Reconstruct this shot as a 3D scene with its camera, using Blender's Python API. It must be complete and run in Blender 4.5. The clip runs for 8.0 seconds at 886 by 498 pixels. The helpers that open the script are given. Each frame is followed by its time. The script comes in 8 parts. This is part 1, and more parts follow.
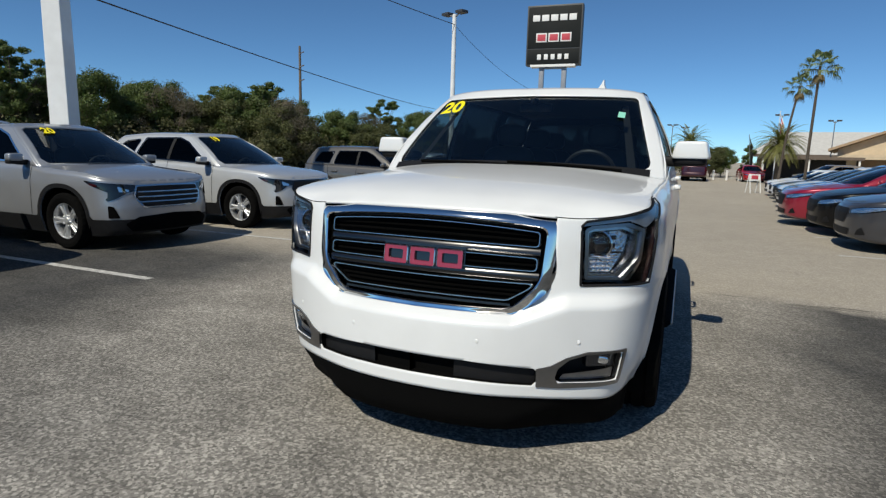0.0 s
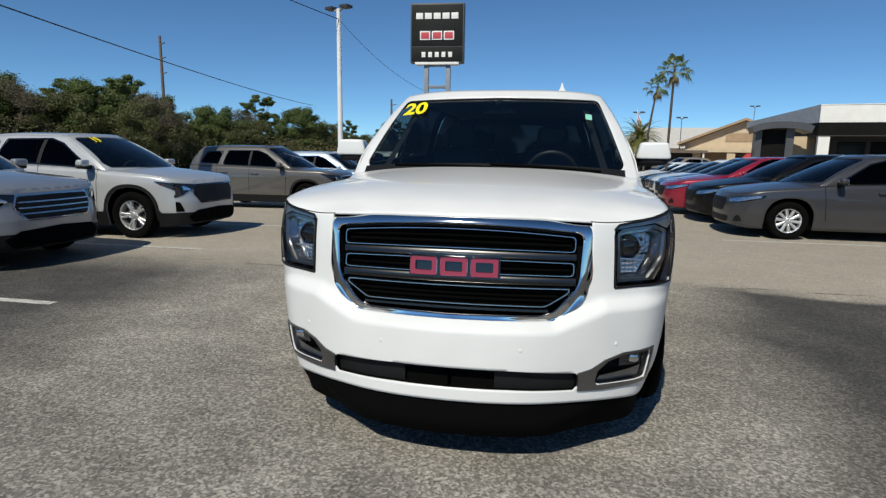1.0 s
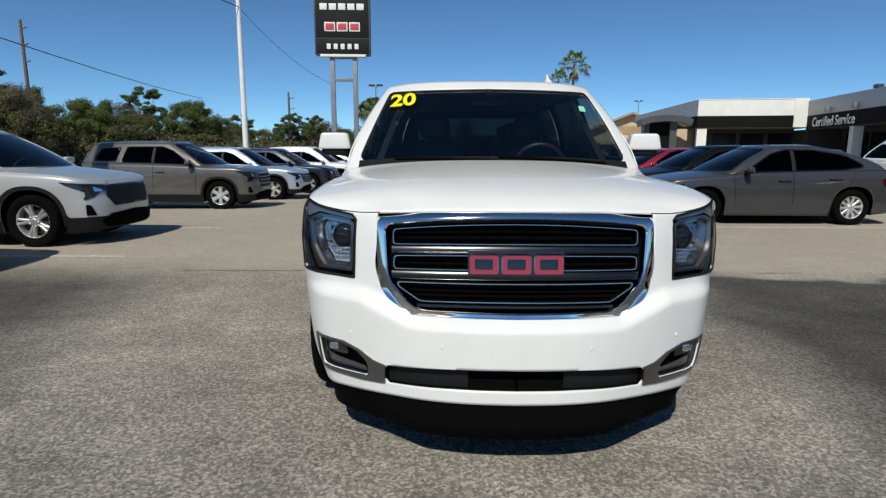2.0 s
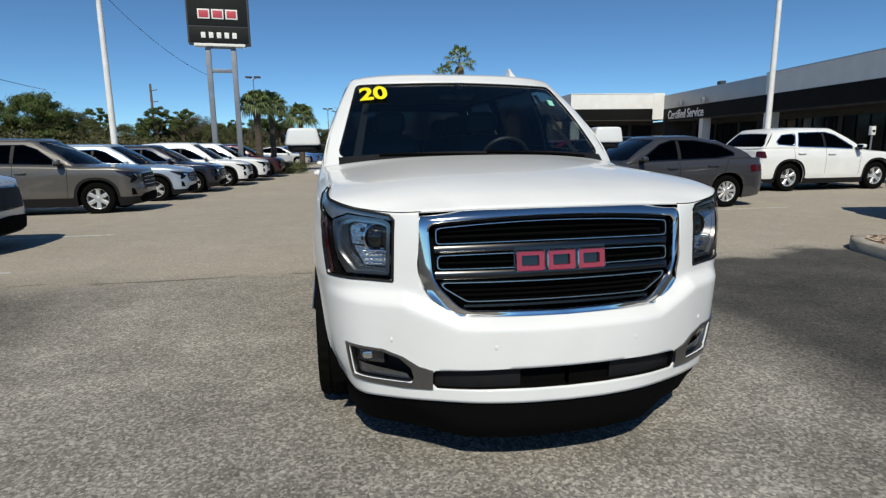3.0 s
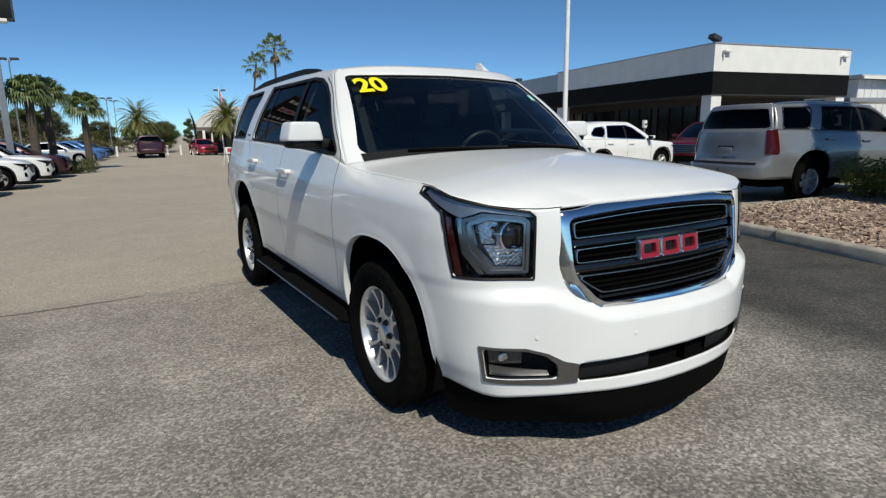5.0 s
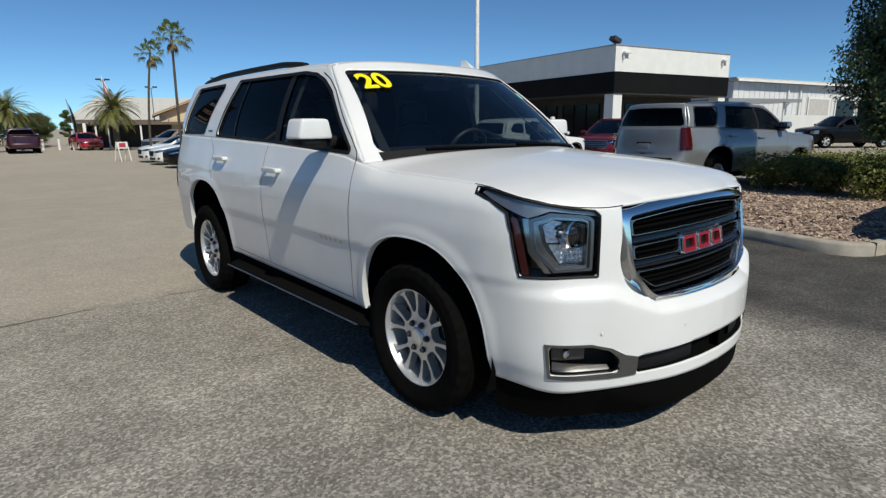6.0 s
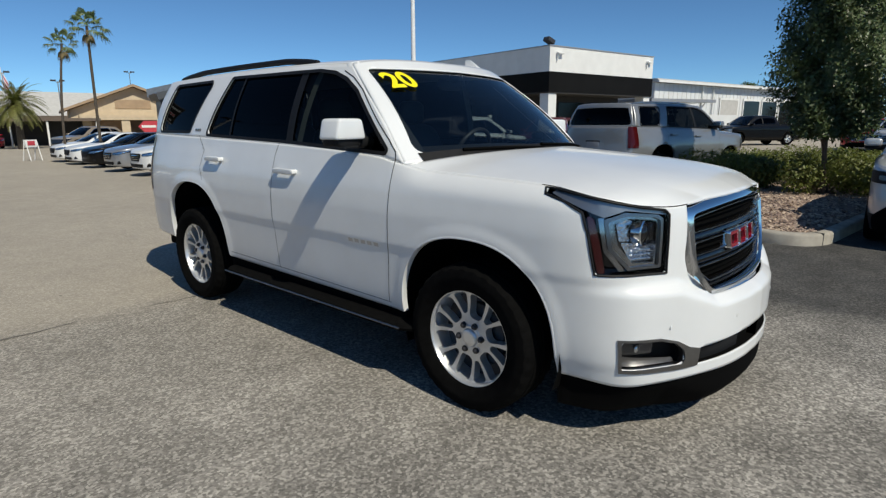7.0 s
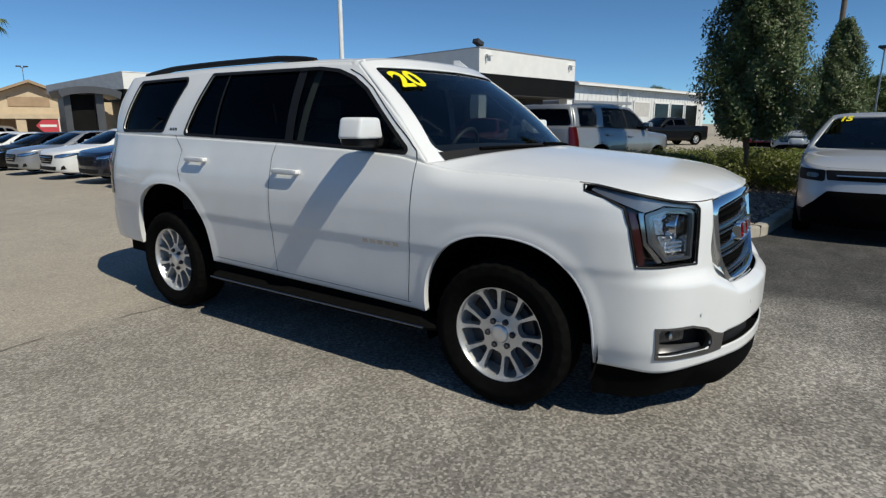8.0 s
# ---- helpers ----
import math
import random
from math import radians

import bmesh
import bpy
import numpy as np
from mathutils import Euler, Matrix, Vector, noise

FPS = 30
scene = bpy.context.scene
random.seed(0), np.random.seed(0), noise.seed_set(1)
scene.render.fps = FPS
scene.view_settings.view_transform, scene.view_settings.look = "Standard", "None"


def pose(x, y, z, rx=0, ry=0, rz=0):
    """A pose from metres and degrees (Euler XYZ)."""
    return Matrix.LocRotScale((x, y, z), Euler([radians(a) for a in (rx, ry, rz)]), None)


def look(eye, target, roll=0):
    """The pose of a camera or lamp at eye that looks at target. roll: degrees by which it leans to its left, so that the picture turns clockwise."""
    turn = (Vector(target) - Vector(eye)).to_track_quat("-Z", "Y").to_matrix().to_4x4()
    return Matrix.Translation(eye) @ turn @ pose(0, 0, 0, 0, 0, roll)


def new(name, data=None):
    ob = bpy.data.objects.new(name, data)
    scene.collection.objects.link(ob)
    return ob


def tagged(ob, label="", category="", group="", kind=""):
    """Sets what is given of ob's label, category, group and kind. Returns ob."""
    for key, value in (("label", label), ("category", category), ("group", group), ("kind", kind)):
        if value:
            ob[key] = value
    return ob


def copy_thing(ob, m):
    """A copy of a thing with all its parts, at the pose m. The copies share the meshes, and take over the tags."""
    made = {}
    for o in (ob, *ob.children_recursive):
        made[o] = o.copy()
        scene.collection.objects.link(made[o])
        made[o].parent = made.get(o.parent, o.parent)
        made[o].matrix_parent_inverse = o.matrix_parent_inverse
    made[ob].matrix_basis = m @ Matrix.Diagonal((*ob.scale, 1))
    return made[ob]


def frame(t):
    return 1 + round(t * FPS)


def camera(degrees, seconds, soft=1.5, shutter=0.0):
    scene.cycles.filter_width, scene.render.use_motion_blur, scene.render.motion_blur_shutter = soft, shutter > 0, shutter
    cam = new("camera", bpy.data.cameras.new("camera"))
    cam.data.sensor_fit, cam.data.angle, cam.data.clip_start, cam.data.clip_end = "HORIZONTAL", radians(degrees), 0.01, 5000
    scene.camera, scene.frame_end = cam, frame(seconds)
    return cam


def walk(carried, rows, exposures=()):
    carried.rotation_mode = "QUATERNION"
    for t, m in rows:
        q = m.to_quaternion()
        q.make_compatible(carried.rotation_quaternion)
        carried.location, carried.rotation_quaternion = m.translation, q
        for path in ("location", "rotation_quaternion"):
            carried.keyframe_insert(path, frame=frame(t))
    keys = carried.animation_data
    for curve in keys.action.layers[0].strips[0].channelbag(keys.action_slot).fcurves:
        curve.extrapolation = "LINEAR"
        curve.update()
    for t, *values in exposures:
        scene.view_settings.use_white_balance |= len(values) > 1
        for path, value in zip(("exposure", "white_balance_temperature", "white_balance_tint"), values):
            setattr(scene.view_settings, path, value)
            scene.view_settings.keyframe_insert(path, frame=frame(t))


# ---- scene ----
cam = camera(75.9, 8.0, soft=1.3)
PATH = [
    (0, (1.053, -3.217, 1.352), (0.293, -1.396, 1.024), 1.5),
    (0.5, (0.737, -3.261, 1.364), (0.196, -1.363, 1.037), 1.0),
    (1, (0.395, -3.315, 1.383), (0.034, -1.376, 1.051), 0.8),
    (1.5, (0.049, -3.275, 1.372), (-0.136, -1.312, 1.034), 0.5),
    (1.7, (-0.081, -3.252, 1.369), (-0.198, -1.285, 1.027), 0.4),
    (2.8, (-0.807, -3.132, 1.38), (-0.519, -1.187, 1.012), -0.4),
    (3, (-0.93, -3.088, 1.381), (-0.544, -1.161, 1.01), -0.5),
    (3.5, (-1.267, -3.008, 1.385), (-0.688, -1.132, 1.005), -0.6),
    (4, (-1.577, -2.876, 1.385), (-0.827, -1.064, 0.992), -0.7),
    (4.5, (-1.848, -2.695, 1.383), (-0.954, -0.951, 0.98), -0.7),
    (4.7, (-1.97, -2.636, 1.388), (-1.034, -0.914, 0.99), -0.7),
    (5.8, (-2.555, -2.212, 1.441), (-1.328, -0.692, 1.012), -0.6),
    (6, (-2.654, -2.124, 1.431), (-1.378, -0.643, 1.008), -0.4),
    (6.5, (-2.91, -1.907, 1.452), (-1.54, -0.514, 1.028), -0.4),
    (7, (-3.083, -1.687, 1.449), (-1.631, -0.381, 1.017), -0.2),
    (7.5, (-3.24, -1.468, 1.449), (-1.716, -0.247, 1.015), -0.1),
    (8, (-3.429, -1.279, 1.444), (-1.813, -0.183, 1.013), 0.0),
]
walk(cam, [(t, look(eye, target, roll)) for t, eye, target, roll in PATH], exposures=[(0, 0.04, 6650, 7)])

# ---- sky, sun and exposure ----
world = bpy.data.worlds.new("sky")
scene.world = world
world.use_nodes = True
wn = world.node_tree
wn.nodes.clear()
sky = wn.nodes.new("ShaderNodeTexSky")
sky.sky_type = "NISHITA"
sky.sun_disc = False
SUN = Vector((-0.195, -0.90, 1.0)).normalized()
sky.sun_elevation = math.asin(SUN.z)
sky.sun_rotation = math.atan2(SUN.x, SUN.y)
sky.altitude = 0.0
sky.air_density = 0.55
sky.dust_density = 0.0
sky.ozone_density = 5.0
bg = wn.nodes.new("ShaderNodeBackground")
bg.inputs["Strength"].default_value = 0.096
wo = wn.nodes.new("ShaderNodeOutputWorld")
deep = wn.nodes.new("ShaderNodeMix")
deep.data_type, deep.blend_type = "RGBA", "MULTIPLY"
deep.inputs[0].default_value = 1.0
deep.inputs[7].default_value = (0.745, 1.0, 1.08, 1)
wn.links.new(sky.outputs[0], deep.inputs[6])
wn.links.new(deep.outputs[2], bg.inputs[0])
wn.links.new(bg.outputs[0], wo.inputs[0])
sun_data = bpy.data.lights.new("sun", "SUN")
sun_data.energy = 4.1
sun_data.angle = radians(0.53)
sun_data.color = (1.0, 0.94, 0.82)
sun_lamp = new("sun", sun_data)
sun_lamp.matrix_world = look(SUN * 60, (0, 0, 0))
scene.view_settings.exposure = 0.0


# ---- materials ----
def mat(name, col, rough=0.5, metal=0.0, coat=0.0, noise_scale=0.0, noise_amt=0.0, bump=0.0, bump_scale=200.0,
        fine=0.0, fine_scale=900.0, spec=0.5, emit=0.0, rough_var=0.0, rnd=0.0):
    """A surface with colour variation at a coarse and a fine scale, and fine relief."""
    m = bpy.data.materials.new(name)
    m.use_nodes = True
    nt = m.node_tree
    b = nt.nodes["Principled BSDF"]
    b.inputs["Base Color"].default_value = (*col, 1)
    b.inputs["Roughness"].default_value = rough
    b.inputs["Metallic"].default_value = metal
    b.inputs["Coat Weight"].default_value = coat
    b.inputs["Coat Roughness"].default_value = 0.03
    b.inputs["Specular IOR Level"].default_value = spec
    if emit:
        b.inputs["Emission Color"].default_value = (*col, 1)
        b.inputs["Emission Strength"].default_value = emit
    tc = nt.nodes.new("ShaderNodeTexCoord")
    last = None
    if noise_amt:
        n = nt.nodes.new("ShaderNodeTexNoise")
        n.inputs["Scale"].default_value = noise_scale
        n.inputs["Detail"].default_value = 5
        nt.links.new(tc.outputs["Object"], n.inputs["Vector"])
        mx = nt.nodes.new("ShaderNodeMix")
        mx.data_type = "RGBA"
        mx.inputs[6].default_value = (*[min(1, c * (1 - noise_amt)) for c in col], 1)
        mx.inputs[7].default_value = (*[min(1, c * (1 + noise_amt)) for c in col], 1)
        rp = nt.nodes.new("ShaderNodeMapRange")
        rp.inputs[1].default_value, rp.inputs[2].default_value = 0.3, 0.7
        nt.links.new(n.outputs[0], rp.inputs[0])
        nt.links.new(rp.outputs[0], mx.inputs[0])
        last = mx.outputs[2]
        if rough_var:
            rr = nt.nodes.new("ShaderNodeMapRange")
            rr.inputs[1].default_value, rr.inputs[2].default_value = 0.3, 0.7
            rr.inputs[3].default_value, rr.inputs[4].default_value = rough - rough_var, rough + rough_var
            nt.links.new(n.outputs[0], rr.inputs[0])
            nt.links.new(rr.outputs[0], b.inputs["Roughness"])
    if rnd:
        oi = nt.nodes.new("ShaderNodeNewGeometry")
        hs = nt.nodes.new("ShaderNodeHueSaturation")
        r1 = nt.nodes.new("ShaderNodeMapRange")
        r1.inputs[3].default_value, r1.inputs[4].default_value = 1 - rnd, 1 + rnd
        nt.links.new(oi.outputs["Random Per Island"], r1.inputs[0])
        nt.links.new(r1.outputs[0], hs.inputs["Value"])
        r2 = nt.nodes.new("ShaderNodeMapRange")
        r2.inputs[3].default_value, r2.inputs[4].default_value = 0.48, 0.52
        nt.links.new(oi.outputs["Random Per Island"], r2.inputs[0])
        nt.links.new(r2.outputs[0], hs.inputs["Hue"])
        if last is not None:
            nt.links.new(last, hs.inputs["Color"])
        else:
            hs.inputs["Color"].default_value = (*col, 1)
        last = hs.outputs[0]
    if last is not None:
        nt.links.new(last, b.inputs["Base Color"])
    if bump or fine:
        n2 = nt.nodes.new("ShaderNodeTexNoise")
        n2.inputs["Scale"].default_value = bump_scale
        n2.inputs["Detail"].default_value = 4
        nt.links.new(tc.outputs["Object"], n2.inputs["Vector"])
        bp = nt.nodes.new("ShaderNodeBump")
        bp.inputs["Strength"].default_value = bump
        bp.inputs["Distance"].default_value = 0.01
        nt.links.new(n2.outputs[0], bp.inputs["Height"])
        nt.links.new(bp.outputs[0], b.inputs["Normal"])
    return m


def paint(name, col, metal=0.0, rough=0.3, coat=1.0, spec=0.5):
    """Car paint under clear coat, with dust and a faint orange peel."""
    m = mat(name, col, rough=rough, metal=metal, coat=coat, noise_scale=3.0, noise_amt=0.04, bump=0.012, bump_scale=60.0, spec=spec)
    return m


def tinted(name, tint, ior=1.38, gloss=0.02, peak=1.0):
    """A tinted pane: light passes darkened, and the surface mirrors by its angle."""
    m = bpy.data.materials.new(name)
    m.use_nodes = True
    nt = m.node_tree
    nt.nodes.clear()
    out = nt.nodes.new("ShaderNodeOutputMaterial")
    tr = nt.nodes.new("ShaderNodeBsdfTransparent")
    tr.inputs[0].default_value = (*tint, 1)
    gl = nt.nodes.new("ShaderNodeBsdfGlossy")
    gl.inputs["Roughness"].default_value = gloss
    fr = nt.nodes.new("ShaderNodeLayerWeight")
    fr.inputs["Blend"].default_value = 0.5
    f0 = ((ior - 1) / (ior + 1)) ** 2
    pw = nt.nodes.new("ShaderNodeMath")
    pw.operation = "POWER"
    pw.inputs[1].default_value = 5.0
    nt.links.new(fr.outputs["Facing"], pw.inputs[0])
    ma = nt.nodes.new("ShaderNodeMath")
    ma.operation = "MULTIPLY_ADD"
    ma.inputs[1].default_value, ma.inputs[2].default_value = peak * (1 - f0), f0
    nt.links.new(pw.outputs[0], ma.inputs[0])
    mx = nt.nodes.new("ShaderNodeMixShader")
    nt.links.new(ma.outputs[0], mx.inputs[0])
    nt.links.new(tr.outputs[0], mx.inputs[1])
    nt.links.new(gl.outputs[0], mx.inputs[2])
    nt.links.new(mx.outputs[0], out.inputs[0])
    return m


M = {}
M["white"] = paint("white_paint", (0.73, 0.74, 0.74), coat=0.6)
M["silver"] = paint("silver_paint", (0.315, 0.328, 0.35), metal=0.5, rough=0.34)
M["silver2"] = paint("silver_bright_paint", (0.47, 0.485, 0.50), metal=0.3, rough=0.34)
# Silver darkened in the paint for the shaded rear of the large SUV.
M["pewter"] = paint("pale_pewter_paint", (0.215, 0.226, 0.238), metal=0.35, rough=0.34)
M["bronze"] = paint("grey_brown_paint", (0.112, 0.106, 0.098), metal=0.4, rough=0.36)
M["icy"] = paint("pale_blue_paint", (0.42, 0.50, 0.60), metal=0.45, rough=0.34)
M["navy"] = paint("dark_blue_paint", (0.006, 0.009, 0.024), metal=0.3)
M["black"] = paint("black_paint", (0.0035, 0.0035, 0.004), coat=0.3, spec=0.15)
M["grey"] = paint("gunmetal_paint", (0.042, 0.043, 0.050), metal=0.2, rough=0.34, coat=0.7)
M["red"] = paint("red_paint", (0.42, 0.010, 0.022), metal=0.25)
M["raspberry"] = paint("raspberry_red_paint", (0.27, 0.008, 0.030), metal=0.25)
# Red darkened in the paint, as the crossover stands in the building's shade.
M["crimson"] = paint("crimson_paint", (0.11, 0.004, 0.011), metal=0.25)
M["maroon"] = paint("maroon_paint", (0.038, 0.004, 0.008), metal=0.3)
M["blue"] = paint("mid_blue_paint", (0.06, 0.16, 0.42), metal=0.4)
M["tan"] = paint("tan_paint", (0.30, 0.25, 0.19), metal=0.3)
M["chrome"] = mat("chrome", (0.78, 0.79, 0.80), rough=0.06, metal=1.0)
M["darkchrome"] = mat("dark_chrome", (0.46, 0.46, 0.47), rough=0.14, metal=1.0)
M["housing"] = mat("lamp_housing_grey", (0.10, 0.10, 0.105), rough=0.15, metal=0.8)
M["facets"] = mat("faceted_reflector", (0.72, 0.73, 0.75), rough=0.10, metal=1.0, noise_scale=70, noise_amt=0.25, bump=0.55, bump_scale=75)
M["gbar"] = mat("grille_bar_metal", (0.075, 0.075, 0.077), rough=0.25, metal=1.0)
M["bezel"] = mat("satin_grey_trim", (0.27, 0.27, 0.275), rough=0.28, metal=1.0, noise_scale=40, noise_amt=0.05)
M["satin"] = mat("satin_metal", (0.52, 0.52, 0.53), rough=0.3, metal=1.0, noise_scale=40, noise_amt=0.05)
M["brow"] = mat("satin_silver_lacquer", (0.36, 0.365, 0.37), rough=0.36, metal=0.85, noise_scale=40, noise_amt=0.05)
M["slot"] = mat("slot_frame_metal", (0.40, 0.40, 0.405), rough=0.2, metal=1.0)
M["alloy"] = mat("alloy", (0.70, 0.71, 0.72), rough=0.34, metal=0.75, noise_scale=30, noise_amt=0.05)
M["alloydark"] = mat("alloy_pocket", (0.05, 0.05, 0.055), rough=0.4, metal=0.5)
M["plastic"] = mat("black_plastic", (0.008, 0.008, 0.009), rough=0.6, spec=0.25, noise_scale=20, noise_amt=0.2, bump=0.05, bump_scale=500)
M["gloss"] = mat("gloss_black", (0.006, 0.006, 0.007), rough=0.08, coat=0.5)
# Near-black: the shade of gaps, wells and openings is set in the colour.
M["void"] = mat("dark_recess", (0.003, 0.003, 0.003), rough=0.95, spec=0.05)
M["tyre"] = mat("tyre_rubber", (0.004, 0.004, 0.004), rough=0.95, spec=0.05, noise_scale=25, noise_amt=0.25, bump=0.1, bump_scale=120)
M["glass"] = tinted("windscreen_glass", (0.55, 0.62, 0.65), ior=1.9)
M["frontglass"] = tinted("front_door_glass", (0.24, 0.27, 0.26), ior=1.3, peak=0.4)
M["privacy"] = tinted("privacy_glass", (0.022, 0.023, 0.024), ior=1.22, peak=0.4)
M["lens"] = tinted("lamp_lens", (0.93, 0.94, 0.95), ior=1.3)
M["amber"] = mat("amber_reflector", (0.040, 0.004, 0.004), rough=0.15, coat=1.0)
M["tail"] = mat("red_lamp", (0.050, 0.003, 0.004), rough=0.2, coat=0.25, spec=0.3)
M["redbadge"] = mat("red_enamel", (0.26, 0.010, 0.025), rough=0.15, coat=1.0)
M["yellow"] = mat("yellow_vinyl", (0.85, 0.72, 0.01), rough=0.45)
M["green"] = mat("green_sticker", (0.25, 0.62, 0.48), rough=0.5)
M["seat"] = mat("dark_leather", (0.03, 0.028, 0.026), rough=0.5, noise_scale=30, noise_amt=0.15)
M["beige"] = mat("pale_trim", (0.42, 0.40, 0.37), rough=0.7, noise_scale=20, noise_amt=0.05)
M["plate"] = mat("plate_blank", (0.20, 0.215, 0.24), rough=0.4)
M["whitepaint"] = mat("white_wall_paint", (0.74, 0.74, 0.72), rough=0.6, noise_scale=1.5, noise_amt=0.05, bump=0.05, bump_scale=60)
M["polewhite"] = mat("white_pole_paint", (0.73, 0.74, 0.74), rough=0.5, noise_scale=2.5, noise_amt=0.08)
M["concrete"] = mat("kerb_concrete", (0.36, 0.33, 0.28), rough=0.9, noise_scale=5, noise_amt=0.22, bump=0.5, bump_scale=90)
M["steel"] = mat("grey_steel", (0.22, 0.24, 0.27), rough=0.4, metal=0.4, noise_scale=4, noise_amt=0.1)
M["lamphead"] = mat("dark_lamp_housing", (0.035, 0.036, 0.040), rough=0.5, noise_scale=6, noise_amt=0.15)
M["signblack"] = mat("sign_face", (0.010, 0.012, 0.012), rough=0.6, spec=0.2, noise_scale=2, noise_amt=0.15)
M["signwhite"] = mat("sign_white", (0.75, 0.75, 0.74), rough=0.4)
M["signred"] = mat("sign_red", (0.50, 0.06, 0.08), rough=0.4)
M["stucco"] = mat("tan_stucco", (0.54, 0.44, 0.31), rough=0.9, noise_scale=2, noise_amt=0.08, bump=0.3, bump_scale=60)
M["stucco2"] = mat("brown_stucco", (0.36, 0.26, 0.17), rough=0.9, noise_scale=2, noise_amt=0.1, bump=0.3, bump_scale=60)
M["roofgrey"] = mat("grey_roofing", (0.47, 0.46, 0.44), rough=0.8, noise_scale=3, noise_amt=0.08)
M["roofbrown"] = mat("brown_roof_edge", (0.13, 0.10, 0.08), rough=0.8, noise_scale=3, noise_amt=0.1)
M["band"] = mat("black_panel", (0.006, 0.006, 0.006), rough=0.7, spec=0.12, noise_scale=0.8, noise_amt=0.25)
M["cladding"] = mat("grey_cladding", (0.33, 0.34, 0.36), rough=0.35, metal=0.3, noise_scale=0.6, noise_amt=0.06)
M["wood"] = mat("weathered_pole", (0.14, 0.11, 0.085), rough=0.9, noise_scale=8, noise_amt=0.3, bump=0.4, bump_scale=40)
M["bark"] = mat("bark", (0.13, 0.10, 0.075), rough=0.95, noise_scale=12, noise_amt=0.35, bump=0.8, bump_scale=30)
M["palmbark"] = mat("palm_trunk", (0.075, 0.060, 0.046), rough=0.95, noise_scale=14, noise_amt=0.4, bump=0.9, bump_scale=25)
M["wire"] = mat("cable", (0.02, 0.02, 0.022), rough=0.7)


def foliage(name, col, rnd=0.34, gloss=0.35):
    m = mat(name, col, rough=gloss, rnd=rnd, noise_scale=0.8, noise_amt=0.25, spec=0.4)
    nt = m.node_tree
    b = nt.nodes["Principled BSDF"]
    out = [n for n in nt.nodes if n.type == "OUTPUT_MATERIAL"][0]
    tl = nt.nodes.new("ShaderNodeBsdfTranslucent")
    tl.inputs[0].default_value = (col[0] * 1.3, col[1] * 1.5, col[2] * 0.7, 1)
    mx = nt.nodes.new("ShaderNodeMixShader")
    mx.inputs[0].default_value = 0.25
    nt.links.new(b.outputs[0], mx.inputs[1])
    nt.links.new(tl.outputs[0], mx.inputs[2])
    nt.links.new(mx.outputs[0], out.inputs[0])
    return m


M["leaf_oak"] = foliage("oak_leaves", (0.078, 0.108, 0.030), gloss=0.6)
M["leaf_olive"] = foliage("olive_scrub_leaves", (0.090, 0.098, 0.038), gloss=0.7)
M["leaf_scrub"] = foliage("brownish_scrub_leaves", (0.100, 0.096, 0.046), rnd=0.36, gloss=0.8)
M["leaf_bare"] = foliage("bare_twig_haze", (0.125, 0.108, 0.080), rnd=0.3, gloss=0.8)
M["leaf_gloss"] = foliage("glossy_evergreen_leaves", (0.088, 0.116, 0.046), rnd=0.45, gloss=0.42)
M["leaf_shrub"] = foliage("shrub_leaves", (0.135, 0.150, 0.036), rnd=0.42, gloss=0.55)
M["leaf_palm"] = foliage("palm_fronds", (0.140, 0.178, 0.078), rnd=0.4, gloss=0.45)
M["leaf_date"] = foliage("date_palm_fronds", (0.150, 0.150, 0.045), rnd=0.4, gloss=0.5)
M["leaf_dry"] = foliage("dry_palm_skirt", (0.20, 0.15, 0.08), rnd=0.3, gloss=0.7)
M["chip"] = mat("bark_chips", (0.36, 0.27, 0.215), rough=0.95, rnd=0.55)
M["mulch"] = mat("mulch_bed", (0.26, 0.19, 0.145), rough=1.0, noise_scale=30, noise_amt=0.5, bump=1.0, bump_scale=60)


